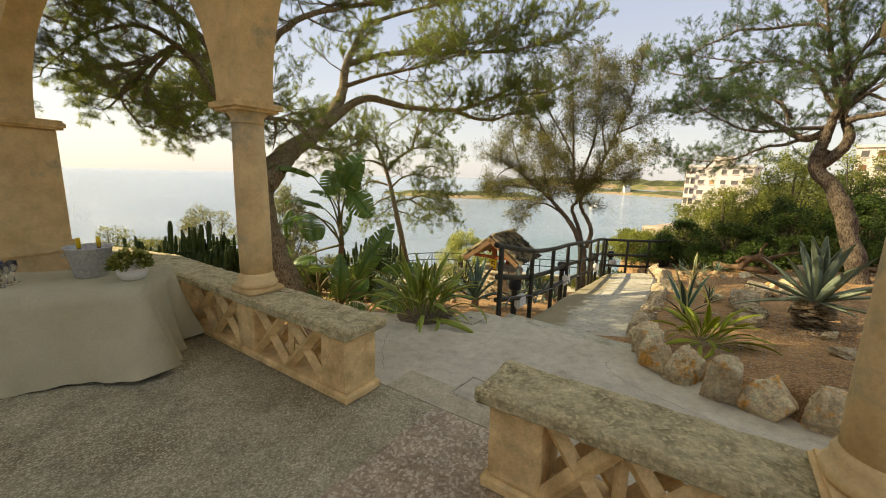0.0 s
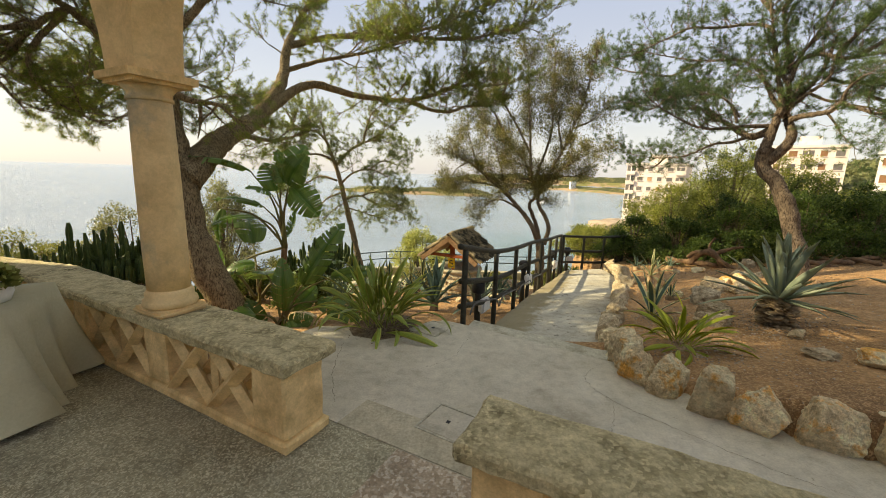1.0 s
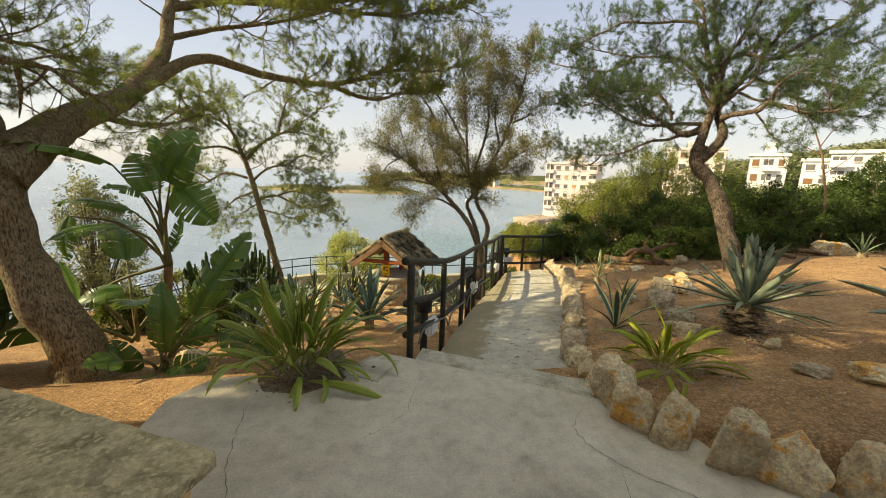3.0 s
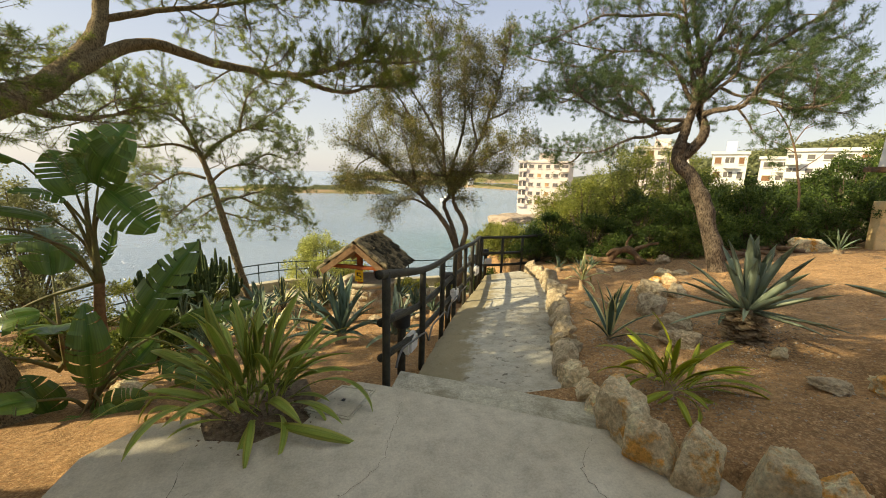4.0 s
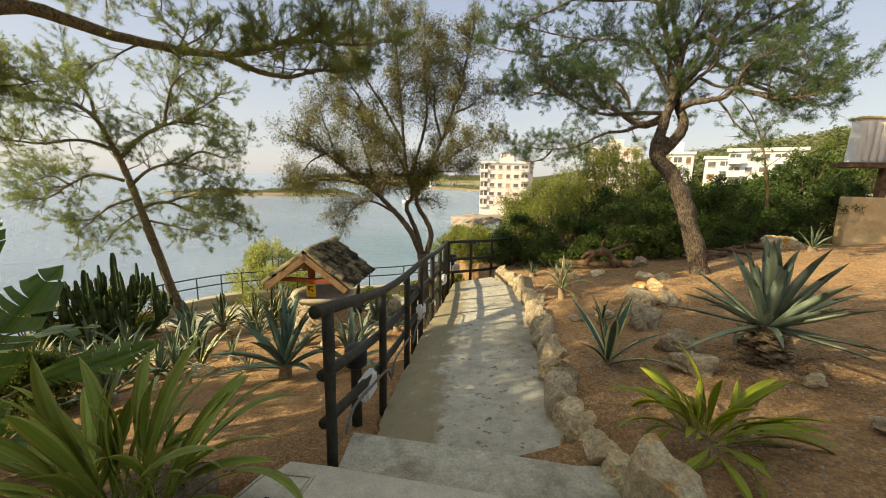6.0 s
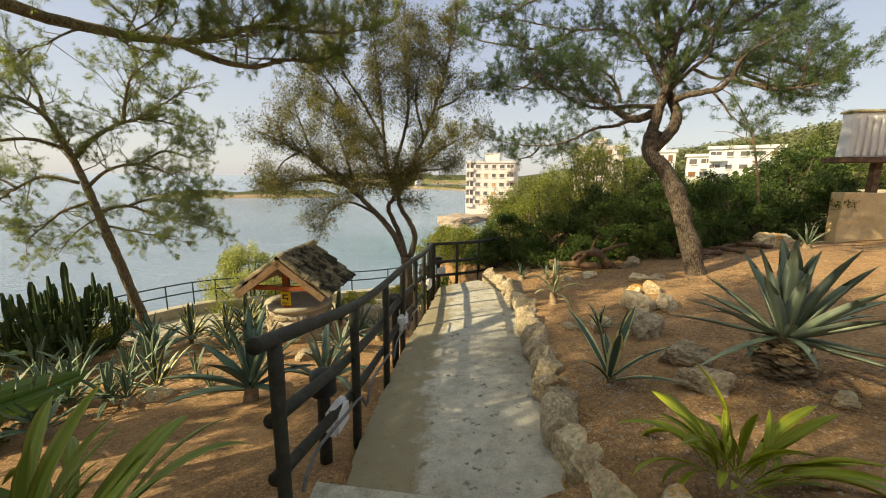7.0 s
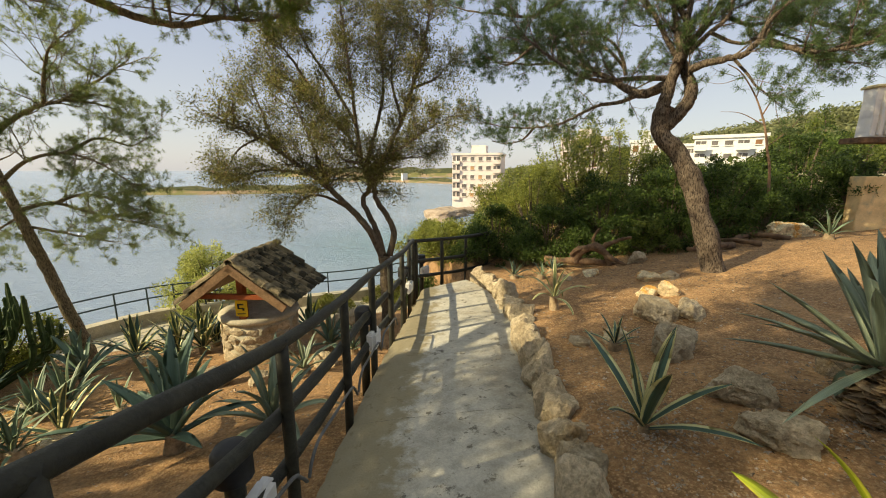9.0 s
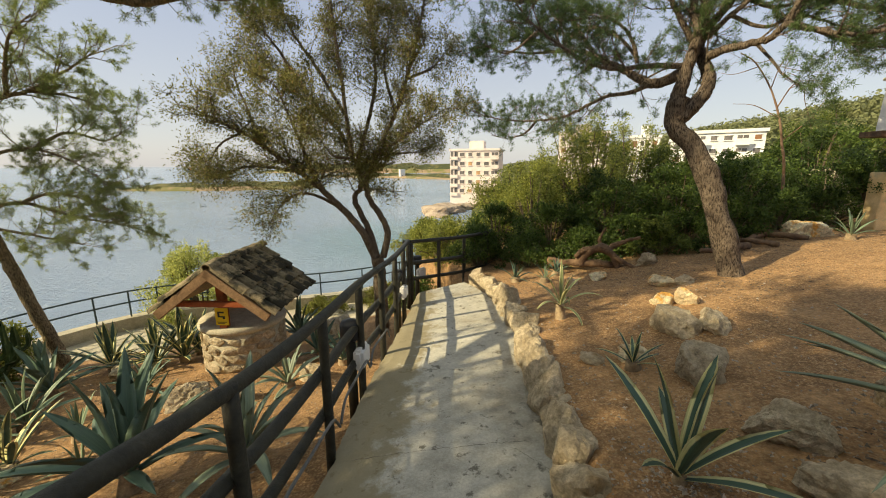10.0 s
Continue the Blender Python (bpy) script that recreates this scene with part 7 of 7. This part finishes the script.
bucket = thing("ice_bucket", "galvanized metal ice bucket holding two bottles", "bucket", on_table(0.53, -0.58) @ Matrix.Scale(1.3, 4))
part("body", lathe("bucket", [(0.085, 0.0), (0.09, 0.005), (0.125, 0.19), (0.132, 0.195), (0.132, 0.205), (0.12, 0.2), (0.082, 0.02), (0.0, 0.02)], M["galvanized"], 28), bucket)
for s in (-1, 1):
    part("handle", tube("bucket_handle", [(s * 0.12, -0.03, 0.15), (s * 0.15, 0, 0.14), (s * 0.12, 0.03, 0.15)], 0.006, 0.006, M["galvanized"], 6, 4), bucket)
for dx, dy in ((0.04, 0.03), (-0.05, -0.02)):
    b = solid("bottle", lathe("bottle", [(0.035, 0), (0.037, 0.01), (0.037, 0.17), (0.014, 0.22), (0.014, 0.29), (0.016, 0.295), (0.016, 0.31), (0.0, 0.312)], M["black"], 14), "dark bottle with a gold-foil neck standing in the bucket", "bottle", on_table(0.53 + dx * 1.3, -0.58 + dy * 1.3, 0.784))
    part("foil", lathe("foil", [(0.0165, 0.225), (0.0165, 0.315), (0.0, 0.317)], M["yellow"], 12), b)
pot = thing("flower_pot", "white bowl planted with pale green flowers", "flower pot", on_table(0.16, -0.36) @ Matrix.Scale(1.12, 4))
part("bowl", lathe("bowl", [(0.06, 0), (0.08, 0.01), (0.1, 0.06), (0.095, 0.1), (0.085, 0.11), (0.08, 0.1), (0.0, 0.09)], M["white_paint"], 24), pot)
rg = np.random.default_rng(5)
d = unit(rg.normal(size=(260, 3)))
d[:, 2] = np.abs(d[:, 2])
part("leaves", quick_mesh("pot_leaves", leaves(rg, d * np.array([0.1, 0.1, 0.08]) + np.array([0, 0, 0.1]), d, 0.06, 0.04, 0.4), 4, M["shrub_yellow"]), pot)
d = unit(rg.normal(size=(120, 3)))
d[:, 2] = np.abs(d[:, 2])
tagged(part("flowers", quick_mesh("pot_flowers", leaves(rg, d * np.array([0.12, 0.12, 0.13]) + np.array([0, 0, 0.1]), d, 0.035, 0.03, 0.5), 4, M["tamarisk"]), pot), kind="stuff")


def glass_material():
    m, nt, b = nodes_of("clear_glass")
    b.inputs["Transmission Weight"].default_value, b.inputs["Roughness"].default_value, b.inputs["IOR"].default_value = 1.0, 0.02, 1.45
    return m


GLASS = lathe("wine_glass", [(0.03, 0), (0.03, 0.004), (0.005, 0.008), (0.004, 0.08), (0.02, 0.095), (0.033, 0.13), (0.03, 0.18), (0.028, 0.18), (0.031, 0.13), (0.018, 0.098), (0.0, 0.09)], glass_material(), 16)
first = solid("wine_glass", GLASS, "empty clear stemmed wine glass on the cloth", "glass", on_table(1.0, -0.3), "glasses on the table")
for i in range(6):
    for j in range(3):
        if i or j:
            copy_thing(first, on_table(1.0 + i * 0.085, -0.3 - j * 0.085))


# ---- sea path and far things ----
def sea_path():
    pts = smooth_line([(-8, 7.2, 0), (-6, 9.6, 0), (-4.3, 11.7, 0), (-3.0, 13.1, 0), (-2.0, 13.8, 0), (-1.2, 14.05, 0), (-0.1, 14.0, 0), (1.5, 13.8, 0), (3.2, 13.7, 0), (5, 14.1, 0)], 8)
    verts, faces, wv, wf = [], [], [], []
    n = len(pts)
    for i, p in enumerate(pts):
        d = (pts[min(i + 1, n - 1)] - pts[max(0, i - 1)]).normalized()
        nr = Vector((-d.y, d.x, 0))
        for off, z in ((0.0, -2.05), (-1.5, -2.02), (-1.5, -2.6), (0, -2.6)):
            q = p + nr * off
            verts.append((q.x, q.y, z))
        for off, z in ((0.25, -4.5), (0.25, -1.78), (0.0, -1.78), (0.0, -2.2)):
            q = p + nr * off
            wv.append((q.x, q.y, z))
    for i in range(n - 1):
        for k in range(4):
            k2 = (k + 1) % 4
            faces.append((4 * i + k, 4 * i + 4 + k, 4 * i + 4 + k2, 4 * i + k2))
            wf.append((4 * i + k, 4 * i + 4 + k, 4 * i + 4 + k2, 4 * i + k2))
    solid("road", mesh_of("sea_path", verts, faces, M["paving"]), "pale paved seaside footpath", "footpath", kind="structure")
    solid("wall_sea", mesh_of("sea_wall", wv, wf, M["paving"]), "low curving pale stone parapet along the sea path", "wall", kind="structure")
    t = thing("handrail", "thin dark green metal handrail on the sea wall", "railing")
    for h in (-1.45, -1.2):
        part("rail", tube("metal_rail", [(p.x, p.y + 0.12, h) for p in pts[::3]], 0.018, 0.018, M["rail_metal"], 6, 3), t)
    for p in pts[::5]:
        part("post", tube("metal_post", [(p.x, p.y + 0.12, -1.8), (p.x, p.y + 0.12, -1.5), (p.x, p.y + 0.12, -1.18)], 0.018, 0.018, M["rail_metal"], 6, 2), t)


sea_path()


def facade(name, label, at, width, depth, floors, storey, bays, wall, shut, seed, head=True, plan=""):
    """A block of flats: walls, floor slabs, balconies, windows and roof parapet; its front looks along -y."""
    rng = np.random.default_rng(seed)
    t = thing(name, label, "building", at)
    h = floors * storey
    part("wall", box("b_wall", (0, 0, -8), (width, depth, h), wall), t)
    part("roof", box("b_roof", (-0.3, -0.3, h), (width + 0.3, depth + 0.3, h + 0.5), wall), t)
    if head:
        part("stair_head", box("b_head", (width * 0.35, depth * 0.3, h + 0.5), (width * 0.65, depth * 0.7, h + 2.6), wall), t)
    bw = width / bays
    for f in range(floors):
        z = f * storey
        for b in range(bays):
            x = b * bw
            kind = "bwz".index(plan[b]) if plan else (b + seed) % 3
            if kind == 0 and plan and b < 2:
                # Flat dark plate on the wall, painting the shade inside a recessed loggia.
                loggia = part("loggia", box("b_loggia_shade", (x + bw * 0.06, -0.05, z + 0.3), (x + bw * 0.94, -0.004, z + storey * 0.9), M["dark_glass"]), t)
                part("parapet", box("b_parapet", (x + bw * 0.02, -0.5, z + 0.02), (x + bw * 0.98, -0.06, z + 0.85), wall), loggia)
                part("pier", box("b_pier", (x + bw * 0.44, -0.3, z + 0.85), (x + bw * 0.56, -0.06, z + storey * 0.9), wall), loggia)
            elif kind == 0:
                bal = part("balcony", box("b_balcony", (x + bw * 0.04, -1.2, z + 0.05), (x + bw * 0.96, -0.002, z + 0.25), wall), t)
                part("parapet", box("b_parapet", (x + bw * 0.04, -1.2, z + 0.25), (x + bw * 0.96, -1.1, z + 1.05), wall), bal)
                win = part("window", box("b_glass", (x + bw * 0.12, -0.06, z + 0.27), (x + bw * 0.88, -0.004, z + storey * 0.8), M["dark_glass"]), t)
                part("mullion", box("b_mullion", (x + bw * 0.48, -0.12, z + 0.27), (x + bw * 0.52, -0.064, z + storey * 0.8), wall), win)
            else:
                w0 = 0.28 if kind == 1 else 0.22
                win = part("window", box("b_glass", (x + bw * w0, -0.06, z + 0.9), (x + bw * (1 - w0), -0.004, z + storey * 0.78), M["dark_glass"] if rng.random() < 0.6 else shut), t)
                part("frame", box("b_lintel", (x + bw * (w0 - 0.04), -0.14, z + storey * 0.78), (x + bw * (1 - w0 + 0.04), -0.004, z + storey * 0.84), wall), win)
                part("sill", box("b_sill", (x + bw * (w0 - 0.04), -0.2, z + 0.78), (x + bw * (1 - w0 + 0.04), -0.004, z + 0.9), wall), win)
    for f in range(floors):
        for s in range(2):
            y0 = depth * (0.15 + 0.42 * s)
            part("window", box("b_side", (-0.06, y0, f * storey + 0.9), (-0.004, y0 + depth * 0.22, f * storey + storey * 0.78), M["dark_glass"]), t)
    return t


facade("apartment_building", "six-storey cream block of flats above the bay", pose(46.0, 98.6, -6.3, 0, 0, -38), 12.6, 11, 5, 2.3, 6, M["facade"], M["awning"], 1, plan="bzwwzb")
facade("white_building", "long white terraced building on the hillside", pose(67.3, 48.6, 0.4, 0, 0, -59), 9.5, 10, 3, 2.05, 5, M["facade_white"], M["shutter"], 3, head=False)
facade("white_building", "stepped white block of flats on the hillside", pose(70.5, 64.2, -1.2, 0, 0, -50), 5.5, 9, 3, 2.7, 3, M["facade_white"], M["shutter"], 2)
facade("white_building", "low white house on the hillside", pose(75.3, 58.5, 1.2, 0, 0, -52), 6.5, 9, 2, 2.4, 3, M["facade_white"], M["shutter"], 5, head=False)
facade("cream_building", "cream block of flats behind the pine", pose(72.0, 87.6, -1.5, 0, 0, -42), 12, 12, 4, 2.7, 5, M["facade"], M["shutter"], 4)
garden_wall = thing("garden_wall", "pale tan stone block garden wall under the shrubs", "wall", pose(13.4, 9.3, 0.2, 0, 0, -62))
for r in range(4):
    for k in range(8):
        part("block", rough_slab("wall_block", (k * 0.62 + 0.3 * (r % 2), 0, r * 0.3), (k * 0.62 + 0.3 * (r % 2) + 0.6, 0.3, r * 0.3 + 0.285), M["paving"], 0.3, 0.012, k + r), garden_wall)


def low_land(name, label, pts, width, height, seed, green=True, kind="structure"):
    """A far low shore: a lumpy ridge along a line."""
    line = smooth_line([(x, y, 0) for x, y in pts], 10)
    n = len(line)
    verts, faces = [], []
    prof = ((-1, -0.6), (-0.8, 0.12), (-0.55, 0.45), (-0.2, 0.9), (0.2, 1.0), (0.6, 0.7), (1, -0.6))
    for i, p in enumerate(line):
        d = (line[min(i + 1, n - 1)] - line[max(0, i - 1)]).normalized()
        nr = Vector((-d.y, d.x, 0))
        taper = min(1, 0.15 + 4 * min(i, n - 1 - i) / n)
        for o, z in prof:
            q = p + nr * o * width * taper
            zz = z * height * taper * (0.75 + 0.5 * noise.noise((q.x * 0.05, q.y * 0.05, seed)) + 0.2 * noise.noise((q.x * 0.2, q.y * 0.2, seed)))
            verts.append((q.x, q.y, -9 + (zz if z > 0 else -1.5)))
    w = len(prof)
    for i in range(n - 1):
        for k in range(w - 1):
            faces.append((i * w + k, i * w + k + 1, (i + 1) * w + k + 1, (i + 1) * w + k))
    me = mesh_of(name, verts, faces, M["far_land"])
    me.materials.append(M["far_green"])
    for p in me.polygons:
        k = p.index % (w - 1)
        if k in (2, 3, 4):
            p.material_index = 1
    return solid(name, me, label, "shore", kind=kind)


low_land("backdrop", "low rocky island with yellow-green scrub", [(-60, 226), (-35, 214), (-10, 207), (15, 206), (30, 214)], 11, 4.2, 1)
low_land("backdrop", "far sandy shore with low scrub across the bay", [(40, 420), (75, 380), (105, 352), (125, 322), (138, 290), (160, 265), (190, 240)], 16, 4.6, 2)
low_land("backdrop", "far wooded coast across the bay", [(-10, 700), (120, 640), (240, 560), (340, 470)], 45, 17, 3)
tw = thing("tower", "small white tower on the far shore", "tower", pose(110, 331, -8.5))
part("wall", box("tower_wall", (-2.2, -2.2, 0), (2.2, 2.2, 6.5), M["facade_white"], 0.1), tw)
part("roof", box("tower_roof", (-2.4, -2.4, 6.5), (2.4, 2.4, 6.9), M["facade_white"], 0.1), tw)
boat = thing("boat", "small white motor boat at anchor in the bay", "boat", pose(42, 155, -9.0, 0, 0, 20))
part("hull", tube("hull", [(-3, 0, 0.2), (0, 0, 0.25), (2.5, 0, 0.4), (3.6, 0, 0.6)], 1.0, 0.15, M["white_paint"], 12, 4), boat)
part("cabin", box("cabin", (-1.2, -0.7, 0.8), (0.8, 0.7, 2.0), M["white_paint"], 0.15), boat)


def woods():
    rng = np.random.default_rng(77)
    at, size = [], []
    while len(at) < 5200:
        x, y = rng.uniform(14, 330), rng.uniform(-60, 260)
        d = (x - 17) * 0.85 - (y - 40) * 0.527 if y > 40 else (x - 17) * 0.951 - (y - 40) * 0.308
        if d < 4 or d > 330 or math.hypot(x - 5, y - 6) < 16:
            continue
        if any(abs(x - bx) < 9 and abs(y - by) < 9 for bx, by in ((53, 98), (74, 45), (75, 63), (80, 57), (78, 88), (110, 120))):
            continue
        r = rng.uniform(1.3, 2.8) * (1 if d < 40 else 1.3 if d < 120 else 2.0)
        if d < 32 and y < 96:
            r = rng.uniform(1.1, 1.9)
        at.append((x, y, coast_z(x, y) + r * 0.7))
        size.append(r)
    at, size = np.array(at), np.array(size)
    k = 46
    d = unit(rng.normal(size=(len(at) * k, 3)))
    p = np.repeat(at, k, 0) + d * np.repeat(size, k)[:, None] * np.array([1, 1, 0.8]) * rng.uniform(0.6, 1.05, (len(d), 1)) * (1 + 0.25 * np.sin(d[:, :1] * 5 + np.repeat(at[:, :1], k, 0)))
    # Crowns beyond 110 m get the paler leaf with haze in its colour.
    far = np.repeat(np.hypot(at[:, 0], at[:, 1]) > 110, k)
    a = unit(np.cross(d, rng.normal(size=d.shape))) * rng.uniform(0.4, 0.85, (len(d), 1))
    b = unit(np.cross(d, a) + 0.5 * rng.normal(size=d.shape)) * rng.uniform(0.25, 0.6, (len(d), 1))
    co = np.stack([p - a, p - b, p + a, p + b], 1)
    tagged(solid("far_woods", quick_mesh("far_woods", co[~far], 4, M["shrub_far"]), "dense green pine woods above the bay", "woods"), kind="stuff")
    tagged(solid("hill_woods", quick_mesh("hill_woods", co[far], 4, M["hill_haze_leaf"]), "yellow-green pine woods on the far hillside, leaves paled for haze", "woods"), kind="stuff")


woods()
rng = np.random.default_rng(41)
for k in range(12):
    q = k / 11
    x, y = 32.5 + 16 * q + rng.uniform(-1, 1), 82 + 14 * q - 5 * rng.random()
    s = rng.uniform(1.7, 3.2)
    solid("shore_rock", rock_mesh("shore_rock", rng, (s * 1.3, s, s * 0.45), M["pale_rock"], 10, 4), "pale bare rock at the water's edge", "rock", pose(x, y, -9.6, 0, 0, rng.uniform(0, 360)), "rocks along the shore")

dead = thing("dead_tree", "small bare dead tree with reddish-brown twigs behind the shrubs", "tree")
for pts, r in (
    ([(10.5, 8.0, 0.1), (10.4, 8.06, 1.39), (10.33, 8.13, 1.87), (10.26, 8.21, 2.35), (10.12, 8.36, 2.89), (9.91, 8.58, 3.38), (9.73, 8.76, 3.57)], 0.03),
    ([(10.21, 8.26, 2.53), (10.32, 8.15, 2.88), (10.4, 8.06, 3.04), (10.26, 8.21, 3.17)], 0.013),
    ([(10.26, 8.21, 2.35), (9.95, 8.5, 2.6), (9.7, 8.75, 2.65)], 0.011),
    ([(10.12, 8.36, 2.89), (10.2, 8.3, 3.3), (10.3, 8.2, 3.55)], 0.010),
    ([(9.95, 8.54, 3.3), (9.7, 8.8, 3.2), (9.5, 9.0, 3.25)], 0.009),
    ([(10.32, 8.15, 2.88), (10.55, 7.95, 3.0), (10.7, 7.8, 2.95)], 0.009),
    ([(10.33, 8.13, 1.95), (10.6, 7.9, 2.3), (10.75, 7.75, 2.7)], 0.011),
):
    part("branch", tube("dead_branch", pts, r, r * 0.3, M["dead_bark"], 7, 5, 0.2, r * 90), dead)

stump = thing("driftwood", "tangled weathered tree root lying by the shrubs", "driftwood", pose(6.25, 8.5, ground_z(6.25, 8.5), 0, 0, -46) @ Matrix.Scale(0.82, 4))
for pts, r in (
    ([(-1.0, 0.1, 0.06), (-0.5, 0, 0.1), (-0.1, 0, 0.12), (0.3, 0.05, 0.1), (0.6, 0.1, 0.06)], 0.1),
    ([(-0.35, 0, 0.1), (-0.25, -0.05, 0.34), (0.0, -0.08, 0.46), (0.25, -0.06, 0.36), (0.38, -0.02, 0.05)], 0.12),
    ([(-0.1, -0.05, 0.42), (-0.3, -0.1, 0.4), (-0.45, -0.1, 0.25)], 0.07),
    ([(0.1, 0.1, 0.4), (0.3, 0.12, 0.5), (0.5, 0.1, 0.62), (0.75, 0.1, 0.7)], 0.06),
    ([(0.05, 0.1, 0.4), (0.0, 0.12, 0.62), (0.1, 0.1, 0.85)], 0.045),
    ([(0.25, -0.05, 0.3), (0.45, -0.1, 0.22), (0.7, -0.1, 0.12)], 0.06),
):
    part("root", tube("root", pts, r, r * 0.5, M["driftwood"], 10, 6, 0.6, r * 40), stump)
for k in range(7):
    x, y = 7.6 + 0.32 * k, 7.6 + rng.uniform(-0.25, 0.15)
    a = rng.uniform(0, math.pi)
    solid("log", tube("log", [(-0.35, 0, 0.05), (0, 0.03, 0.09), (0.35, -0.02, 0.06)], 0.055, 0.035, M["driftwood"], 8, 4, 0.5, k), "weathered dead branch on the earth", "branch", pose(x, y, ground_z(x, y), 0, rng.uniform(-8, 8), math.degrees(a)), "dead branches under the shrubs")


def scatter(name, label, category, mat, spots, per, lo, hi, seed, flat=0.6, slim=1.0, level=None):
    """Countless small bits lying on the ground round some spots: (x, y, spread)."""
    rng = np.random.default_rng(seed)
    tet = np.array([(1, 0, -0.3), (-0.5, 0.87, -0.3), (-0.5, -0.87, -0.3), (0.1, 0, 0.8)])
    tri = ((0, 1, 3), (1, 2, 3), (2, 0, 3), (0, 2, 1))
    out = []
    for x0, y0, s in spots:
        for k in range(per):
            x, y = x0 + rng.normal() * s, y0 + rng.normal() * s
            if border_side(x, y) < 0.1 and x > x_on(LEFT_EDGE, y) - 0.1:
                continue
            r = rng.uniform(lo, hi)
            a = rng.uniform(0, 6.28)
            m = np.array([[math.cos(a), -math.sin(a), 0], [math.sin(a), math.cos(a), 0], [0, 0, 1]])
            p = (tet * rng.uniform(0.6, 1.3, 3) * np.array([1, slim, flat])) @ m.T * r + np.array([x, y, ground_z(x, y) + r * 0.15]) if level is None else (tet * rng.uniform(0.6, 1.3, 3) * np.array([1, slim, flat])) @ m.T * r + np.array([x, y, level])
            out.extend(p[list(f)] for f in tri)
    return tagged(solid(name, quick_mesh(name, np.array(out), 3, mat), label, category), kind="stuff")


scatter("gravel", "loose small pale stones lying on the earth", "gravel", M["pebble_stone"], [(3.05, 4.75, 0.16), (2.7, 3.5, 0.2), (4.1, 4.1, 0.35), (4.0, 5.8, 1.2), (4.2, 3.6, 0.9), (3.4, 6.2, 0.5), (5.5, 5.5, 1.4), (-0.3, 6.5, 1.3), (0.5, 7.5, 0.8), (-1.4, 8.5, 1.4), (1.0, 9.2, 0.7)], 170, 0.006, 0.022, 5)
scatter("leaf_litter", "dry brown leaves and needles strewn on the earth", "leaf litter", M["gravel"], [(5.6, 8.3, 0.6), (7.0, 8.0, 0.8), (8.6, 7.4, 0.8), (4.7, 8.8, 0.4), (4.1, 4.1, 0.3), (0.9, 8.8, 0.8), (1.5, 9.6, 0.6), (-1.0, 9.5, 1.2), (-0.35, 3.75, 0.2), (6.6, 6.6, 0.5), (9.5, 7.0, 0.8)], 260, 0.012, 0.035, 6, 0.25, 0.5)

scatter("leaf_litter", "dry leaves and pebbles on the soil round the strap-leaved clump", "leaf litter", M["gravel"], [(-0.2, 3.95, 0.1), (-0.4, 3.85, 0.12), (-0.55, 3.95, 0.08), (-0.3, 4.2, 0.12)], 120, 0.008, 0.028, 8, 0.3, 0.6, level=0.0)
scatter("gravel", "pale stone chips at the foot of the plants in the bed", "gravel", M["pebble_stone"], [(2.66, 3.5, 0.22), (3.05, 4.75, 0.2), (3.1, 3.2, 0.5), (3.3, 4.0, 0.5), (4.1, 4.1, 0.25), (2.6, 4.2, 0.25), (3.4, 5.2, 0.4), (4.6, 5.0, 0.7)], 220, 0.005, 0.016, 9)

HOOD = pose(10.72, 6.62, 0.3, 0, 0, -30)
solid("wall_garden", rough_slab("garden_wall", (0.06, 0.25, -0.3), (6.0, 0.55, 1.06), M["plaster"], 0.2, 0.02, 5), "low ochre plaster garden wall under the stone hood", "wall", HOOD, kind="structure")
hut = thing("stone_hood", "old whitewashed stone hood on a dark plank above the garden wall", "hood", HOOD)
part("hood", rough_slab("hood_body", (0, 0.27, 1.74), (1.5, 0.55, 2.58), M["facade_white"], 0.15, 0.02, 3), hut)
part("cap", rough_slab("hood_cap", (-0.04, 0.23, 2.58), (1.54, 0.59, 2.63), M["coping"], 0.15, 0.01, 4), hut)
for k in range(11):
    part("batten", box("hood_batten", (0.1 + 0.125 * k, 0.22, 1.78), (0.155 + 0.125 * k, 0.275, 2.54 - 0.02 * (k % 3)), M["facade_white"], 0.006), hut)
part("plank", box("hood_plank", (-0.22, 0.18, 1.64), (1.9, 0.6, 1.74), M["driftwood"], 0.01), hut)
for x in (0.55, 1.4):
    part("post", box("hood_post", (x, 0.3, 1.05), (x + 0.13, 0.44, 1.64), M["driftwood"], 0.01), hut)
shrub("shrub", "dark leafy shrub growing under the stone hood", "shrub", 11.35, 7.15, 0.9, 0.5, 1.0, "shrub_dark", 171, 9000, 0.05)
